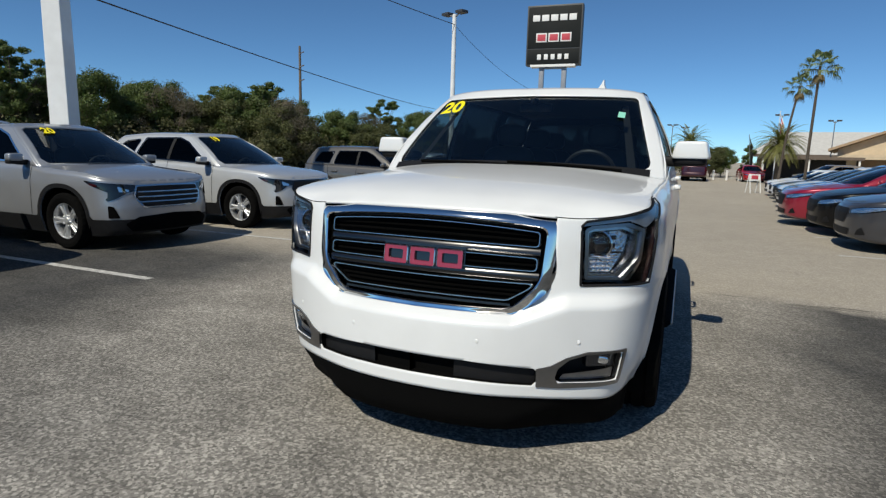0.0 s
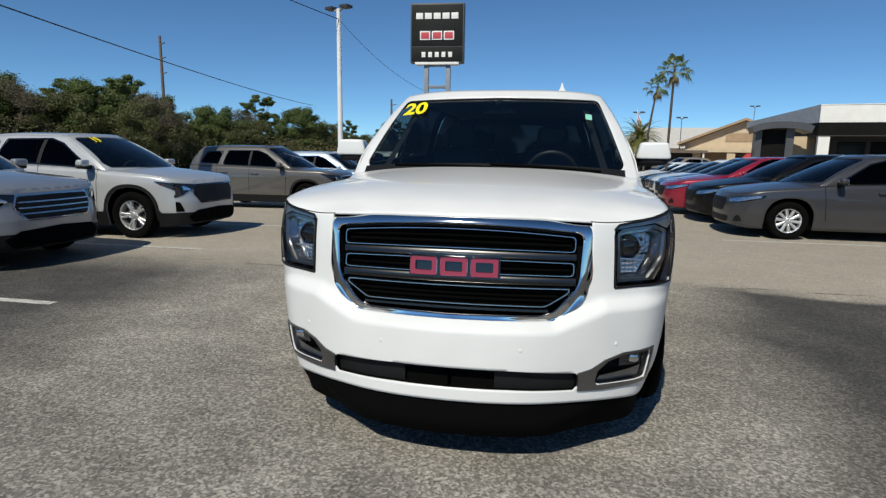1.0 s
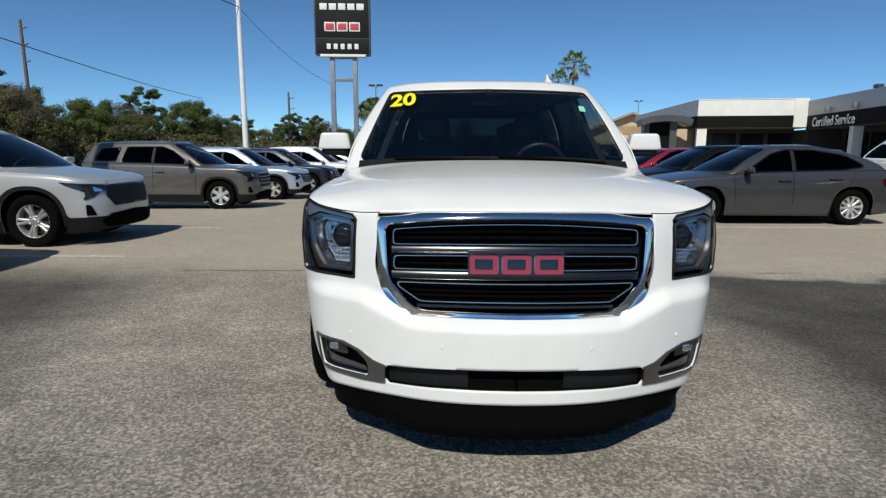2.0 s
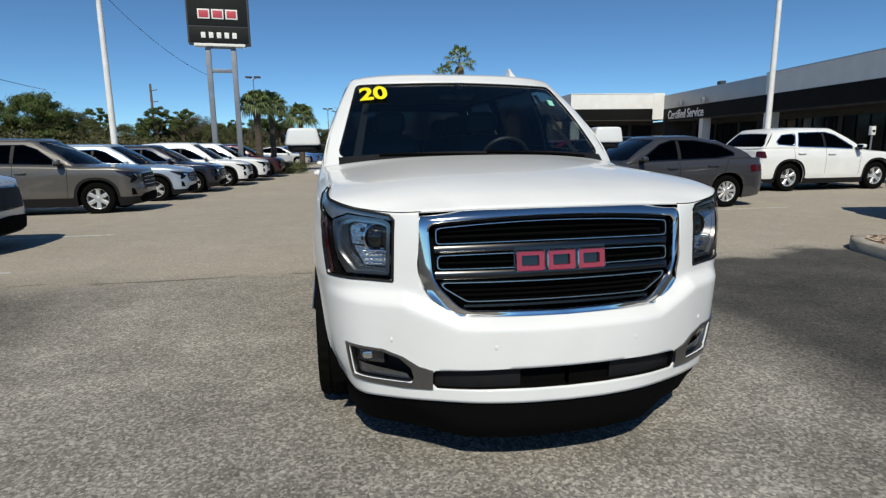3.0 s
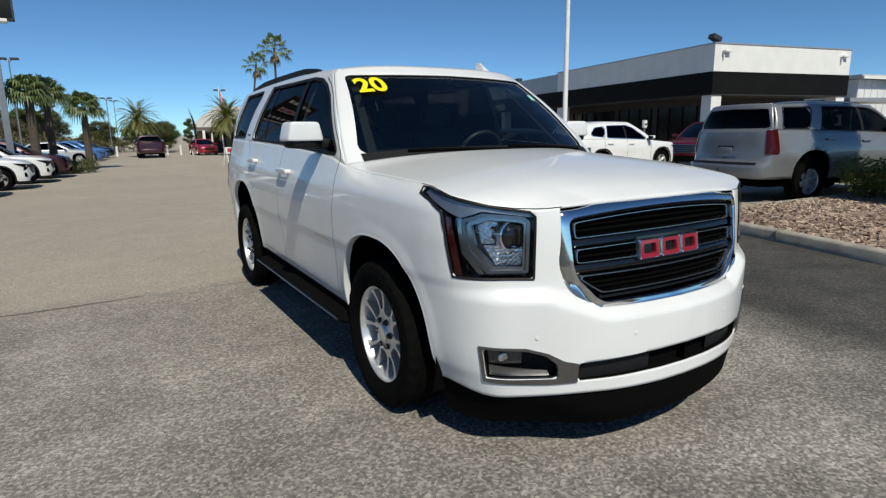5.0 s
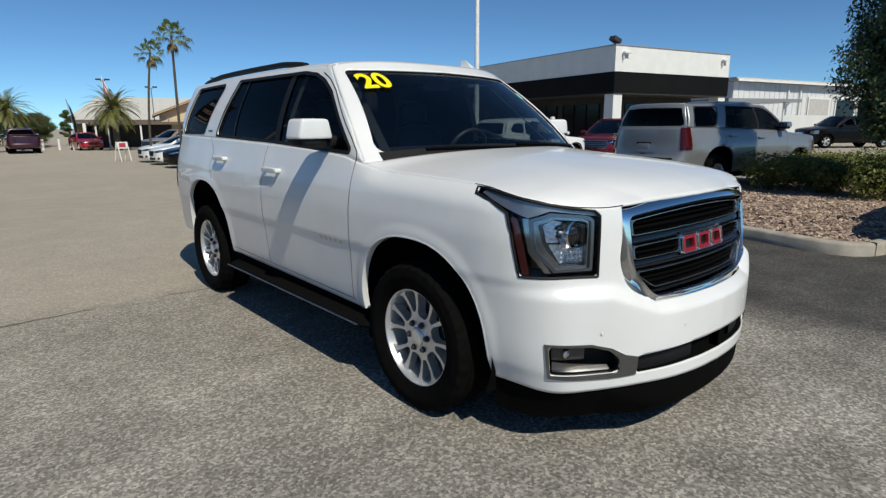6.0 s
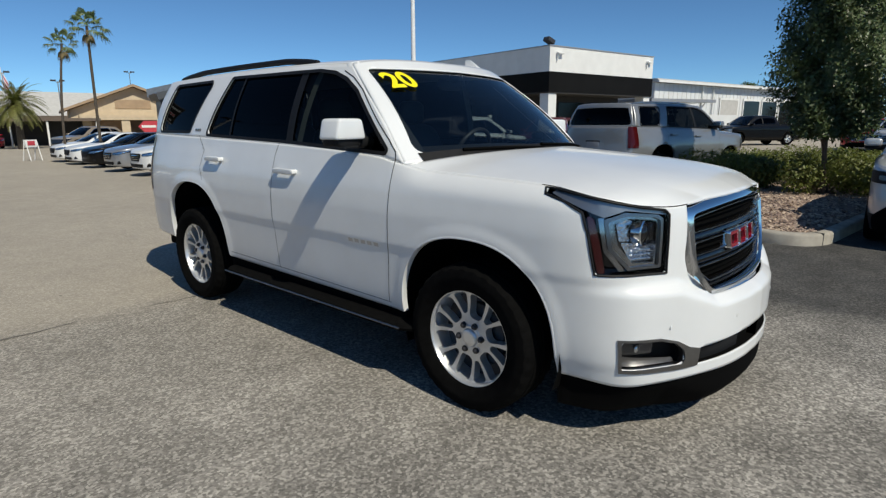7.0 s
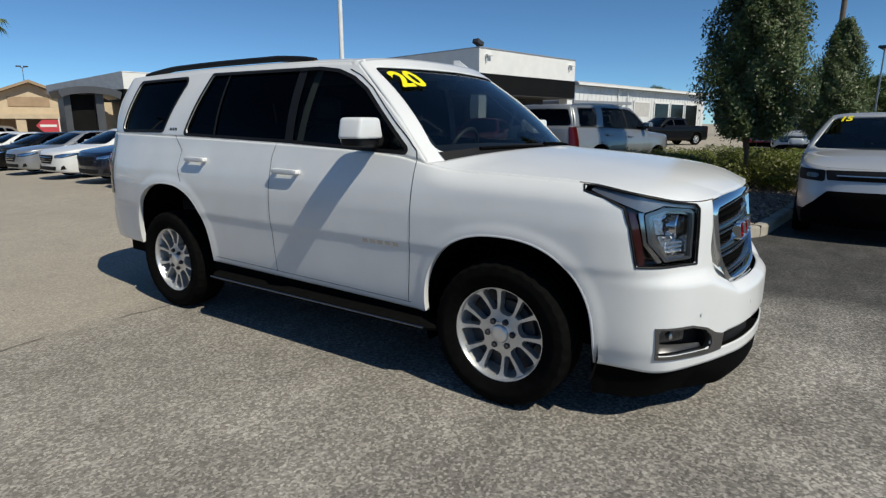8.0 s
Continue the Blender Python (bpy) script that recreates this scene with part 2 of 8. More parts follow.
def asphalt():
    """Worn asphalt: pale aggregate in a dark binder, sealed darker patches, tan dust and stains."""
    m = bpy.data.materials.new("worn_asphalt")
    m.use_nodes = True
    nt = m.node_tree
    b = nt.nodes["Principled BSDF"]
    N, Lk = nt.nodes.new, nt.links.new
    tc = N("ShaderNodeTexCoord")

    def noise_tex(scale, detail=3, rough=0.55):
        n = N("ShaderNodeTexNoise")
        n.inputs["Scale"].default_value, n.inputs["Detail"].default_value, n.inputs["Roughness"].default_value = scale, detail, rough
        Lk(tc.outputs["Object"], n.inputs["Vector"])
        return n.outputs[0]

    def rng(src, a, c, lo=0.0, hi=1.0):
        r = N("ShaderNodeMapRange")
        r.inputs[1].default_value, r.inputs[2].default_value, r.inputs[3].default_value, r.inputs[4].default_value = a, c, lo, hi
        Lk(src, r.inputs[0])
        return r.outputs[0]

    def math_node(op, a, c=None):
        n = N("ShaderNodeMath")
        n.operation = op
        for i, v in enumerate((a, c)):
            if v is None:
                continue
            if isinstance(v, (int, float)):
                n.inputs[i].default_value = v
            else:
                Lk(v, n.inputs[i])
        return n.outputs[0]

    def mix(f, a, c):
        n = N("ShaderNodeMix")
        n.data_type = "RGBA"
        Lk(f, n.inputs[0])
        for i, v in ((6, a), (7, c)):
            if isinstance(v, tuple):
                n.inputs[i].default_value = (*v, 1)
            else:
                Lk(v, n.inputs[i])
        return n.outputs[2]

    vor = N("ShaderNodeTexVoronoi")
    vor.inputs["Scale"].default_value = 78
    Lk(tc.outputs["Object"], vor.inputs["Vector"])
    sepc = N("ShaderNodeSeparateColor")
    Lk(vor.outputs["Color"], sepc.inputs[0])
    pebble = rng(sepc.outputs[0], 0.15, 1.0)
    grain = noise_tex(45, 4, 0.75)
    pw = math_node("POWER", pebble, 1.6)
    speck = math_node("ADD", math_node("MULTIPLY", pw, 0.62), math_node("MULTIPLY", rng(grain, 0.32, 0.68), 0.38))
    worn = mix(speck, (0.086, 0.082, 0.076), (0.525, 0.493, 0.445))
    tanb = mix(speck, (0.295, 0.266, 0.222), (0.525, 0.474, 0.396))
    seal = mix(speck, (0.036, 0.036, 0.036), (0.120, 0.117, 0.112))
    sep = N("ShaderNodeSeparateXYZ")
    Lk(tc.outputs["Object"], sep.inputs[0])
    wob = noise_tex(0.55, 4, 0.6)
    wob2 = noise_tex(1.7, 4, 0.6)
    # drive lane: tan, fading in behind the cross joint
    wy = math_node("ADD", sep.outputs[1], math_node("MULTIPLY", math_node("SUBTRACT", wob, 0.5), 1.3))
    lane = math_node("ADD", rng(wy, 2.75, 3.3, 0.0, 0.66), rng(wy, -1.5, 2.6, 0.0, 0.32))
    col = mix(lane, worn, tanb)
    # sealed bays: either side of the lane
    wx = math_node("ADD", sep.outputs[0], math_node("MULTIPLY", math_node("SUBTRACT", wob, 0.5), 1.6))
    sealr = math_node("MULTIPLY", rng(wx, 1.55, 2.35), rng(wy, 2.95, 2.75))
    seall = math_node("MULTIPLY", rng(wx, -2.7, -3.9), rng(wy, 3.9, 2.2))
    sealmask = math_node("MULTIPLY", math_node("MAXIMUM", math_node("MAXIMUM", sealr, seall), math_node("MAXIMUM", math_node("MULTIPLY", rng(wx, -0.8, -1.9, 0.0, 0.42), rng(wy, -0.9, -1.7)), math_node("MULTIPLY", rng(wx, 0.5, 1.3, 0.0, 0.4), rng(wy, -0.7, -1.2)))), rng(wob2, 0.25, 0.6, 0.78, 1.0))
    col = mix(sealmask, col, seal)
    # blotches of wear and old stains
    bl = N("ShaderNodeMix")
    bl.data_type, bl.blend_type = "RGBA", "MULTIPLY"
    bl.inputs[0].default_value = 1.0
    Lk(col, bl.inputs[6])
    blot = math_node("MULTIPLY", rng(wob2, 0.3, 0.7, 0.85, 1.14), rng(noise_tex(0.23, 3), 0.3, 0.7, 0.86, 1.14))
    blot = math_node("MULTIPLY", blot, rng(noise_tex(4.5, 4, 0.65), 0.32, 0.68, 0.90, 1.09))
    # long faint streaks where tyres and rain have worn the surface
    mp = N("ShaderNodeMapping")
    mp.inputs["Scale"].default_value = (0.6, 1.3, 1.0)
    mp.inputs["Rotation"].default_value = (0.0, 0.0, 0.22)
    Lk(tc.outputs["Object"], mp.inputs["Vector"])
    stk = N("ShaderNodeTexNoise")
    stk.inputs["Scale"].default_value, stk.inputs["Detail"].default_value, stk.inputs["Roughness"].default_value = 1.6, 5, 0.62
    Lk(mp.outputs[0], stk.inputs["Vector"])
    bare = math_node("SUBTRACT", 1.0, lane)
    blot = math_node("MULTIPLY", blot, math_node("ADD", 1.0, math_node("MULTIPLY", bare, rng(stk.outputs[0], 0.36, 0.62, -0.20, 0.12))))
    # the lane is worn even
    blot = math_node("ADD", 1.0, math_node("MULTIPLY", math_node("SUBTRACT", blot, 1.0), math_node("SUBTRACT", 1.0, math_node("MULTIPLY", lane, 0.62))))
    # small dark spots of oil and gum
    vo2 = N("ShaderNodeTexVoronoi")
    vo2.inputs["Scale"].default_value = 1.9
    Lk(tc.outputs["Object"], vo2.inputs["Vector"])
    blot = math_node("MULTIPLY", blot, rng(vo2.outputs["Distance"], 0.018, 0.034, 0.45, 1.0))
    cmb = N("ShaderNodeCombineColor")
    for i in range(3):
        Lk(blot, cmb.inputs[i])
    Lk(cmb.outputs[0], bl.inputs[7])
    Lk(bl.outputs[2], b.inputs["Base Color"])
    b.inputs["Roughness"].default_value = 0.88
    b.inputs["Specular IOR Level"].default_value = 0.08
    bp = N("ShaderNodeBump")
    bp.inputs["Strength"].default_value = 0.8
    bp.inputs["Distance"].default_value = 0.008
    Lk(speck, bp.inputs["Height"])
    Lk(bp.outputs[0], b.inputs["Normal"])
    return m


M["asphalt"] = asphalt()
M["line"] = mat("worn_line_paint", (0.48, 0.47, 0.44), rough=0.8, noise_scale=14, noise_amt=0.35, bump=0.4, bump_scale=150)


# ---- mesh helpers ----
def part(name, data, material, parent, label="", smooth=True, sharp=38):
    """Links a mesh or a bmesh as one mesh object under a thing or a part."""
    if isinstance(data, bmesh.types.BMesh):
        me = bpy.data.meshes.new(name)
        data.to_mesh(me)
        data.free()
    else:
        me = data
    for mm in material if isinstance(material, (list, tuple)) else [material]:
        me.materials.append(mm)
    if smooth:
        me.shade_smooth()
        me.set_sharp_from_angle(angle=radians(sharp))
    ob = new(name, me)
    ob.parent = parent
    if label:
        ob["label"] = label
    return ob


def thing(name, m, label, category, group="", kind=""):
    ob = new(name)
    ob.matrix_world = m
    ob.empty_display_size = 0.2
    return tagged(ob, label, category, group, kind)


def solid(name, data, material, label, category, group="", kind="", smooth=False):
    ob = part(name, data, material, None, "", smooth)
    return tagged(ob, label, category, group, kind)


def mesh_of(verts, faces, weld=0.0):
    me = bpy.data.meshes.new("m")
    me.from_pydata([tuple(map(float, v)) for v in verts], [], faces)
    if weld:
        bm = bmesh.new()
        bm.from_mesh(me)
        bmesh.ops.remove_doubles(bm, verts=bm.verts, dist=weld)
        bmesh.ops.dissolve_degenerate(bm, edges=bm.edges, dist=1e-4)
        bmesh.ops.recalc_face_normals(bm, faces=bm.faces)
        bm.to_mesh(me)
        bm.free()
    me.validate()
    return me


def box(bm, cx, cy, cz, sx, sy, sz, bevel=0.0, rot=None):
    r = bmesh.ops.create_cube(bm, size=1.0)
    vs = r["verts"]
    bmesh.ops.scale(bm, vec=(sx, sy, sz), verts=vs)
    if bevel:
        es = list({e for v in vs for e in v.link_edges})
        rb = bmesh.ops.bevel(bm, geom=es, offset=bevel, segments=2, affect="EDGES", profile=0.6)
        vs = list({v for f in rb["faces"] for v in f.verts} | {v for v in vs if v.is_valid})
    if rot is not None:
        bmesh.ops.transform(bm, matrix=rot, verts=vs)
    bmesh.ops.translate(bm, vec=(cx, cy, cz), verts=vs)
    return vs


def box_mesh(*a, **k):
    bm = bmesh.new()
    box(bm, *a, **k)
    return bm


def tube(points, radii, n=10, cap=True):
    """A swept tube through points."""
    pts = [Vector(p) for p in points]
    if not hasattr(radii, "__len__"):
        radii = [radii] * len(pts)
    verts, faces = [], []
    up = Vector((0, 0, 1))
    for i, p in enumerate(pts):
        d = (pts[min(i + 1, len(pts) - 1)] - pts[max(i - 1, 0)]).normalized()
        a = d.cross(up) if abs(d.dot(up)) < 0.95 else d.cross(Vector((1, 0, 0)))
        a.normalize()
        c = d.cross(a).normalized()
        for k in range(n):
            t = 2 * math.pi * k / n
            verts.append(p + (a * math.cos(t) + c * math.sin(t)) * radii[i])
    for i in range(len(pts) - 1):
        for k in range(n):
            faces.append((i * n + k, i * n + (k + 1) % n, (i + 1) * n + (k + 1) % n, (i + 1) * n + k))
    if cap:
        faces.append(tuple(range(n))[::-1])
        faces.append(tuple(range((len(pts) - 1) * n, len(pts) * n)))
    return verts, faces


def join(*pieces):
    V, F = [], []
    for v, f in pieces:
        o = len(V)
        V.extend(v)
        F.extend([tuple(i + o for i in q) for q in f])
    return V, F


def lathe(profile, n=48, axis="x"):
    """Spins (radius, along) pairs about the x axis."""
    verts, faces = [], []
    for r, x in profile:
        for k in range(n):
            t = 2 * math.pi * k / n
            verts.append((x, r * math.cos(t), r * math.sin(t)))
    for i in range(len(profile) - 1):
        for k in range(n):
            faces.append((i * n + k, (i + 1) * n + k, (i + 1) * n + (k + 1) % n, i * n + (k + 1) % n))
    return verts, faces


def pchip(pts):
    """A smooth curve without overshoot through (x, y) pairs."""
    P = np.array(sorted(pts), float)
    x, y = P[:, 0], P[:, 1]
    if len(x) == 2:
        return lambda q: np.interp(q, x, y)
    h = np.diff(x)
    d = np.diff(y) / h
    m = np.zeros(len(x))
    for i in range(1, len(x) - 1):
        if d[i - 1] * d[i] > 0:
            w1, w2 = 2 * h[i] + h[i - 1], h[i] + 2 * h[i - 1]
            m[i] = (w1 + w2) / (w1 / d[i - 1] + w2 / d[i])
    m[0], m[-1] = d[0], d[-1]

    def f(q):
        q = np.clip(np.asarray(q, float), x[0], x[-1])
        i = np.clip(np.searchsorted(x, q) - 1, 0, len(h) - 1)
        t = (q - x[i]) / h[i]
        return ((2 * t**3 - 3 * t**2 + 1) * y[i] + (t**3 - 2 * t**2 + t) * h[i] * m[i]
                + (-2 * t**3 + 3 * t**2) * y[i + 1] + (t**3 - t**2) * h[i] * m[i + 1])
    return f


def spline(pts, n=300):
    """Catmull-Rom through plan points, resampled evenly. Returns points and lengths."""
    P = np.array(pts, float)
    P = np.vstack([2 * P[0] - P[1], P, 2 * P[-1] - P[-2]])
    out = []
    for i in range(1, len(P) - 2):
        for t in np.linspace(0, 1, 24, endpoint=False):
            a, b_, c, d = P[i - 1], P[i], P[i + 1], P[i + 2]
            out.append(0.5 * (2 * b_ + (c - a) * t + (2 * a - 5 * b_ + 4 * c - d) * t**2 + (3 * b_ - a - 3 * c + d) * t**3))
    out.append(P[-2])
    out = np.array(out)
    s = np.r_[0, np.cumsum(np.hypot(*np.diff(out, axis=0).T))]
    q = np.linspace(0, s[-1], n)
    return np.c_[np.interp(q, s, out[:, 0]), np.interp(q, s, out[:, 1])], q


def poly_sdf(poly, r=0.0):
    """Signed distance (negative inside) to a polygon with rounded corners."""
    V = np.array(poly, float)
    if r:
        c = V.mean(0)
        # shrink edges by r, then round back
        n = len(V)
        area = np.sum(V[:, 0] * np.roll(V[:, 1], -1) - np.roll(V[:, 0], -1) * V[:, 1])
        sgn = 1 if area > 0 else -1
        L = []
        for i in range(n):
            a, b_ = V[i], V[(i + 1) % n]
            d = (b_ - a) / np.linalg.norm(b_ - a)
            nn = np.array([-d[1], d[0]]) * sgn
            L.append((a + nn * r, d))
        W = []
        for i in range(n):
            (p, d), (q, e) = L[i - 1], L[i]
            if abs(d[0] * e[1] - d[1] * e[0]) < 1e-3:
                W.append(q)
                continue
            k = np.linalg.solve(np.array([d, -e]).T, q - p)
            W.append(p + d * k[0])
        V = np.array(W)

    def f(a, b_):
        a, b_ = np.asarray(a, float), np.asarray(b_, float)
        dist = np.full(a.shape, 1e9)
        inside = np.zeros(a.shape, bool)
        n = len(V)
        for i in range(n):
            p, q = V[i], V[(i + 1) % n]
            ex, ey = q - p
            wx, wy = a - p[0], b_ - p[1]
            t = np.clip((wx * ex + wy * ey) / (ex * ex + ey * ey), 0, 1)
            dist = np.minimum(dist, np.hypot(wx - ex * t, wy - ey * t))
            cond = (p[1] > b_) != (q[1] > b_)
            with np.errstate(divide="ignore", invalid="ignore"):
                xi = (q[0] - p[0]) * (b_ - p[1]) / (q[1] - p[1]) + p[0]
            inside ^= cond & (a < xi)
        return np.where(inside, -dist, dist) - r
    return f


def skin(us, vs, fn, cuts=(), keep=None):
    """A surface fn(u, v) over a grid with openings. A cut is negative where the surface is to go; keep: negative where it is to stay."""
    U, W = np.meshgrid(np.asarray(us, float), np.asarray(vs, float), indexing="ij")
    allc = list(cuts)
    if keep is not None:
        allc.append(lambda P: -keep(P))
    nu, nv = U.shape
    idx = np.arange(nu * nv).reshape(nu, nv)
    Q = np.stack([idx[:-1, :-1], idx[1:, :-1], idx[1:, 1:], idx[:-1, 1:]], -1).reshape(-1, 4)
    u, v = U.ravel(), W.ravel()
    alive = np.ones(len(Q), bool)
    du, dv = (us[-1] - us[0]) / 4000.0, (vs[-1] - vs[0]) / 4000.0
    for cut in allc:
        g = cut(fn(u, v))
        gone = (g[Q] < 0).all(1)
        alive &= ~gone
        used = np.zeros(len(u), bool)
        used[Q[alive].ravel()] = True
        mv = used & (g < 0)
        uu, vv = u[mv], v[mv]
        for _ in range(4):
            g0 = cut(fn(uu, vv))
            gu = (cut(fn(uu + du, vv)) - g0) / du
            gv = (cut(fn(uu, vv + dv)) - g0) / dv
            su, sv = (us[-1] - us[0]) / nu, (vs[-1] - vs[0]) / nv
            A, B = gu * su, gv * sv
            k = g0 / np.maximum(A * A + B * B, 1e-9)
            uu = uu - np.clip(k * A, -1.2, 1.2) * su
            vv = vv - np.clip(k * B, -1.2, 1.2) * sv
            uu, vv = np.clip(uu, us[0], us[-1]), np.clip(vv, vs[0], vs[-1])
        u, v = u.copy(), v.copy()
        u[mv], v[mv] = uu, vv
    P = fn(u, v)
    Q = Q[alive]
    used = np.unique(Q)
    re = np.full(len(u), -1)
    re[used] = np.arange(len(used))
    return [tuple(p) for p in P[used]], [tuple(int(i) for i in q) for q in re[Q]]


def mirrored(vf):
    v, f = vf
    return [(-p[0], p[1], p[2]) for p in v], [tuple(reversed(q)) for q in f]


def both(vf):
    return join(vf, mirrored(vf))


# ---- vehicles ----
def pod(c, size, e1=0.5, e2=0.5, nu=20, nv=12, m=None):
    """A rounded box (superellipsoid)."""
    def sp(w, e):
        return np.sign(w) * np.abs(w) ** e
    verts, faces = [], []
    for j in range(nv + 1):
        ph = -math.pi / 2 + math.pi * j / nv
        for i in range(nu):
            th = 2 * math.pi * i / nu
            p = Vector((size[0] / 2 * sp(math.cos(ph), e1) * sp(math.cos(th), e2),
                        size[1] / 2 * sp(math.cos(ph), e1) * sp(math.sin(th), e2), size[2] / 2 * sp(math.sin(ph), e1)))
            if m is not None:
                p = m @ p
            verts.append(tuple(p + Vector(c)))
    for j in range(nv):
        for i in range(nu):
            faces.append((j * nu + i, j * nu + (i + 1) % nu, (j + 1) * nu + (i + 1) % nu, (j + 1) * nu + i))
    return verts, faces


class Shell:
    """The outer surfaces of a car: x across, y towards the rear from the front axle, z up."""

    def __init__(self, P):
        self.P = P
        C, S = spline(P["plan"], 400)
        T = np.gradient(C, S, axis=0)
        T /= np.hypot(T[:, 0], T[:, 1])[:, None]
        self.C, self.S = C, S
        self.N = np.c_[T[:, 1], -T[:, 0]]
        self.N[0], self.N[-1] = (0, -1), (0, 1)
        self.L = S[-1]
        self.side, self.front, self.rear = pchip(P["side"]), pchip(P["front"]), pchip(P["rear"])
        self.zt_y, self.zb_y = pchip(P["zt"]), pchip(P["zb"])
        self.roof = pchip(P["roof"])
        self.hoodz = pchip(P["hood"])
        sides = self.S[(C[:, 0] > 0.8 * C[:, 0].max())]
        self.s_mid0, self.s_mid1 = sides[0], sides[-1]
        st = S
        E = self.pt(st, self.zt(st))
        k = (st >= self.s_mid0) & (st <= self.s_mid1)
        self.ex_y, self.ex_x = E[k, 1], E[k, 0]

    def xy(self, s):
        return (np.interp(s, self.S, self.C[:, 0]), np.interp(s, self.S, self.C[:, 1]),
                np.interp(s, self.S, self.N[:, 0]), np.interp(s, self.S, self.N[:, 1]))

    def zt(self, s):
        return self.zt_y(self.xy(s)[1])

    def zb(self, s):
        return self.zb_y(self.xy(s)[1])

    def pt(self, s, z, off=0.0):
        x, y, nx, ny = self.xy(s)
        nf, nr = np.where(ny < 0, ny * ny, 0), np.where(ny > 0, ny * ny, 0)
        zs = z + self.P.get("shelf", 0.0) * np.clip((0.66 - np.abs(x)) / 0.22, 0, 1)
        d = nf * self.front(zs) + nx * nx * self.side(z) + nr * self.rear(z)
        if self.P.get("shoulder"):
            q = np.clip((z - (self.zt_y(y) - 0.10)) / 0.10, 0, 1)
            d = d - self.P["shoulder"] * q * q * np.clip((self.P["A0"] + 0.1 - y) / 0.3, 0, 1) * np.clip((y + 0.62) / 0.2, 0, 1)
        for yc, zc, r in self.P["arches"] if self.P.get("lip") else ():
            dy, dz = np.abs(y - yc), z - zc
            q = np.where(dz > 0, (dy ** 2.35 + np.abs(dz) ** 2.35) ** (1 / 2.35), dy) - r
            k = np.clip(1.25 - q / self.P["lip"], 0, 1)
            d = d + 0.007 * k * k * (3 - 2 * k) * nx * nx
        d = d + off
        return np.stack([x + nx * d, y + ny * d, z + 0 * x], -1)

    def tub(self, off=0.0):
        def fn(s, v):
            a, b = self.zb(s), self.zt(s)
            z = a + (b - a) * v
            return np.concatenate([self.pt(s, z, off), np.stack([s, z], -1)], -1)
        return fn

    def deck(self):
        """The surface between the foot of the rear window and the tail's upper edge."""
        P, tf = self.P, self.tailf()
        sd = self.s_y(P["D0"])

        def fn(a, b):
            A = tf(a, np.zeros_like(a))
            s = self.L - a * (self.L - sd)
            B = self.pt(s, self.zt(s))
            return A + (B - A) * b[:, None]
        return fn

    def s_x(self, x, rear=False):
        """Arc length where the plan reaches a distance from the middle, at the nose or the tail."""
        i = np.argmax(self.C[:, 0])
        if x < 0:
            return self.L - x if rear else x
        if rear:
            return float(np.interp(-x, -self.C[i:, 0], self.S[i:]))
        return float(np.interp(x, self.C[:i, 0], self.S[:i]))

    def s_y(self, y):
        return float(np.interp(y, self.C[:, 1], self.S))

    def xb(self, y):
        return np.interp(y, self.ex_y, self.ex_x) - 0.004

    def xr(self, y):
        return self.P["roofw"] - self.P.get("rooftaper", 0.03) * np.clip((y - self.P["A1"]) / (self.P["D1"] - self.P["A1"]), 0, 1) ** 2

    def gside(self, off=0.0):
        P = self.P

        def fn(u, v):
            ya = P["A0"] + (P["A1"] - P["A0"]) * v - P.get("abow", 0.03) * np.sin(np.pi * v)
            yd = P["D0"] + (P["D1"] - P["D0"]) * v + P.get("dbow", 0.0) * np.sin(np.pi * v)
            y = ya + (yd - ya) * u
            zb, zr = self.zt_y(y), self.roof(y)
            z = zb + (zr - zb) * v
            xb, xr = self.xb(y), self.xr(y)
            x = xb + (xr - xb) * v ** 1.1 + 0.018 * np.sin(np.pi * v)
            return np.stack([x + off, y, z], -1)
        return fn

    def crown(self, a):
        return self.P["crown"] * np.maximum(0, 1 - np.abs(a) ** 3) ** 0.6

    def rooff(self, off=0.0):
        P = self.P

        def fn(a, u):
            yf = P["W1"] + (P["A1"] - P["W1"]) * a ** 2.4
            yr = P["R1"] + (P["D1"] - P["R1"]) * a ** 2.4
            y = yf + (yr - yf) * u
            return np.stack([a * self.xr(y), y, self.roof(y) + self.crown(a) + off], -1)
        return fn

    def screen(self, off=0.0):
        P = self.P

        def fn(a, b):
            x0, y1 = self.xb(P["A0"]), P["A0"]
            yb = P["W0"] + (y1 - P["W0"]) * a ** 2.2
            zb = P["W0z"] + (self.zt_y(y1) - P["W0z"]) * a ** 2.5
            yt = P["W1"] + (P["A1"] - P["W1"]) * a ** 2.4
            zt = self.roof(yt) + self.crown(a)
            xt = self.xr(P["A1"])
            bow = np.sin(np.pi * b)
            x = a * (x0 + (xt - x0) * b ** 1.1) + 0.018 * bow * a
            y = yb + (yt - yb) * b - 0.03 * bow - off * 0.7
            z = zb + (zt - zb) * b + 0.015 * bow + off * 0.7
            return np.stack([x, y, z], -1)
        return fn

    def tailf(self, off=0.0):
        P = self.P

        def fn(a, b):
            y1 = P["D0"]
            x0 = self.xb(y1)
            yb = P["R0"] + (y1 - P["R0"]) * a ** 2.6
            zb = P["R0z"] + (self.zt_y(y1) - P["R0z"]) * a ** 2
            yt = P["R1"] + (P["D1"] - P["R1"]) * a ** 2.4
            zt = self.roof(yt) + self.crown(a)
            xt = self.xr(P["D1"])
            bow = np.sin(np.pi * b)
            x = a * (x0 + (xt - x0) * b ** 1.1) + 0.018 * bow * a
            return np.stack([x, yb + (yt - yb) * b + 0.03 * bow + off, zb + (zt - zb) * b], -1)
        return fn

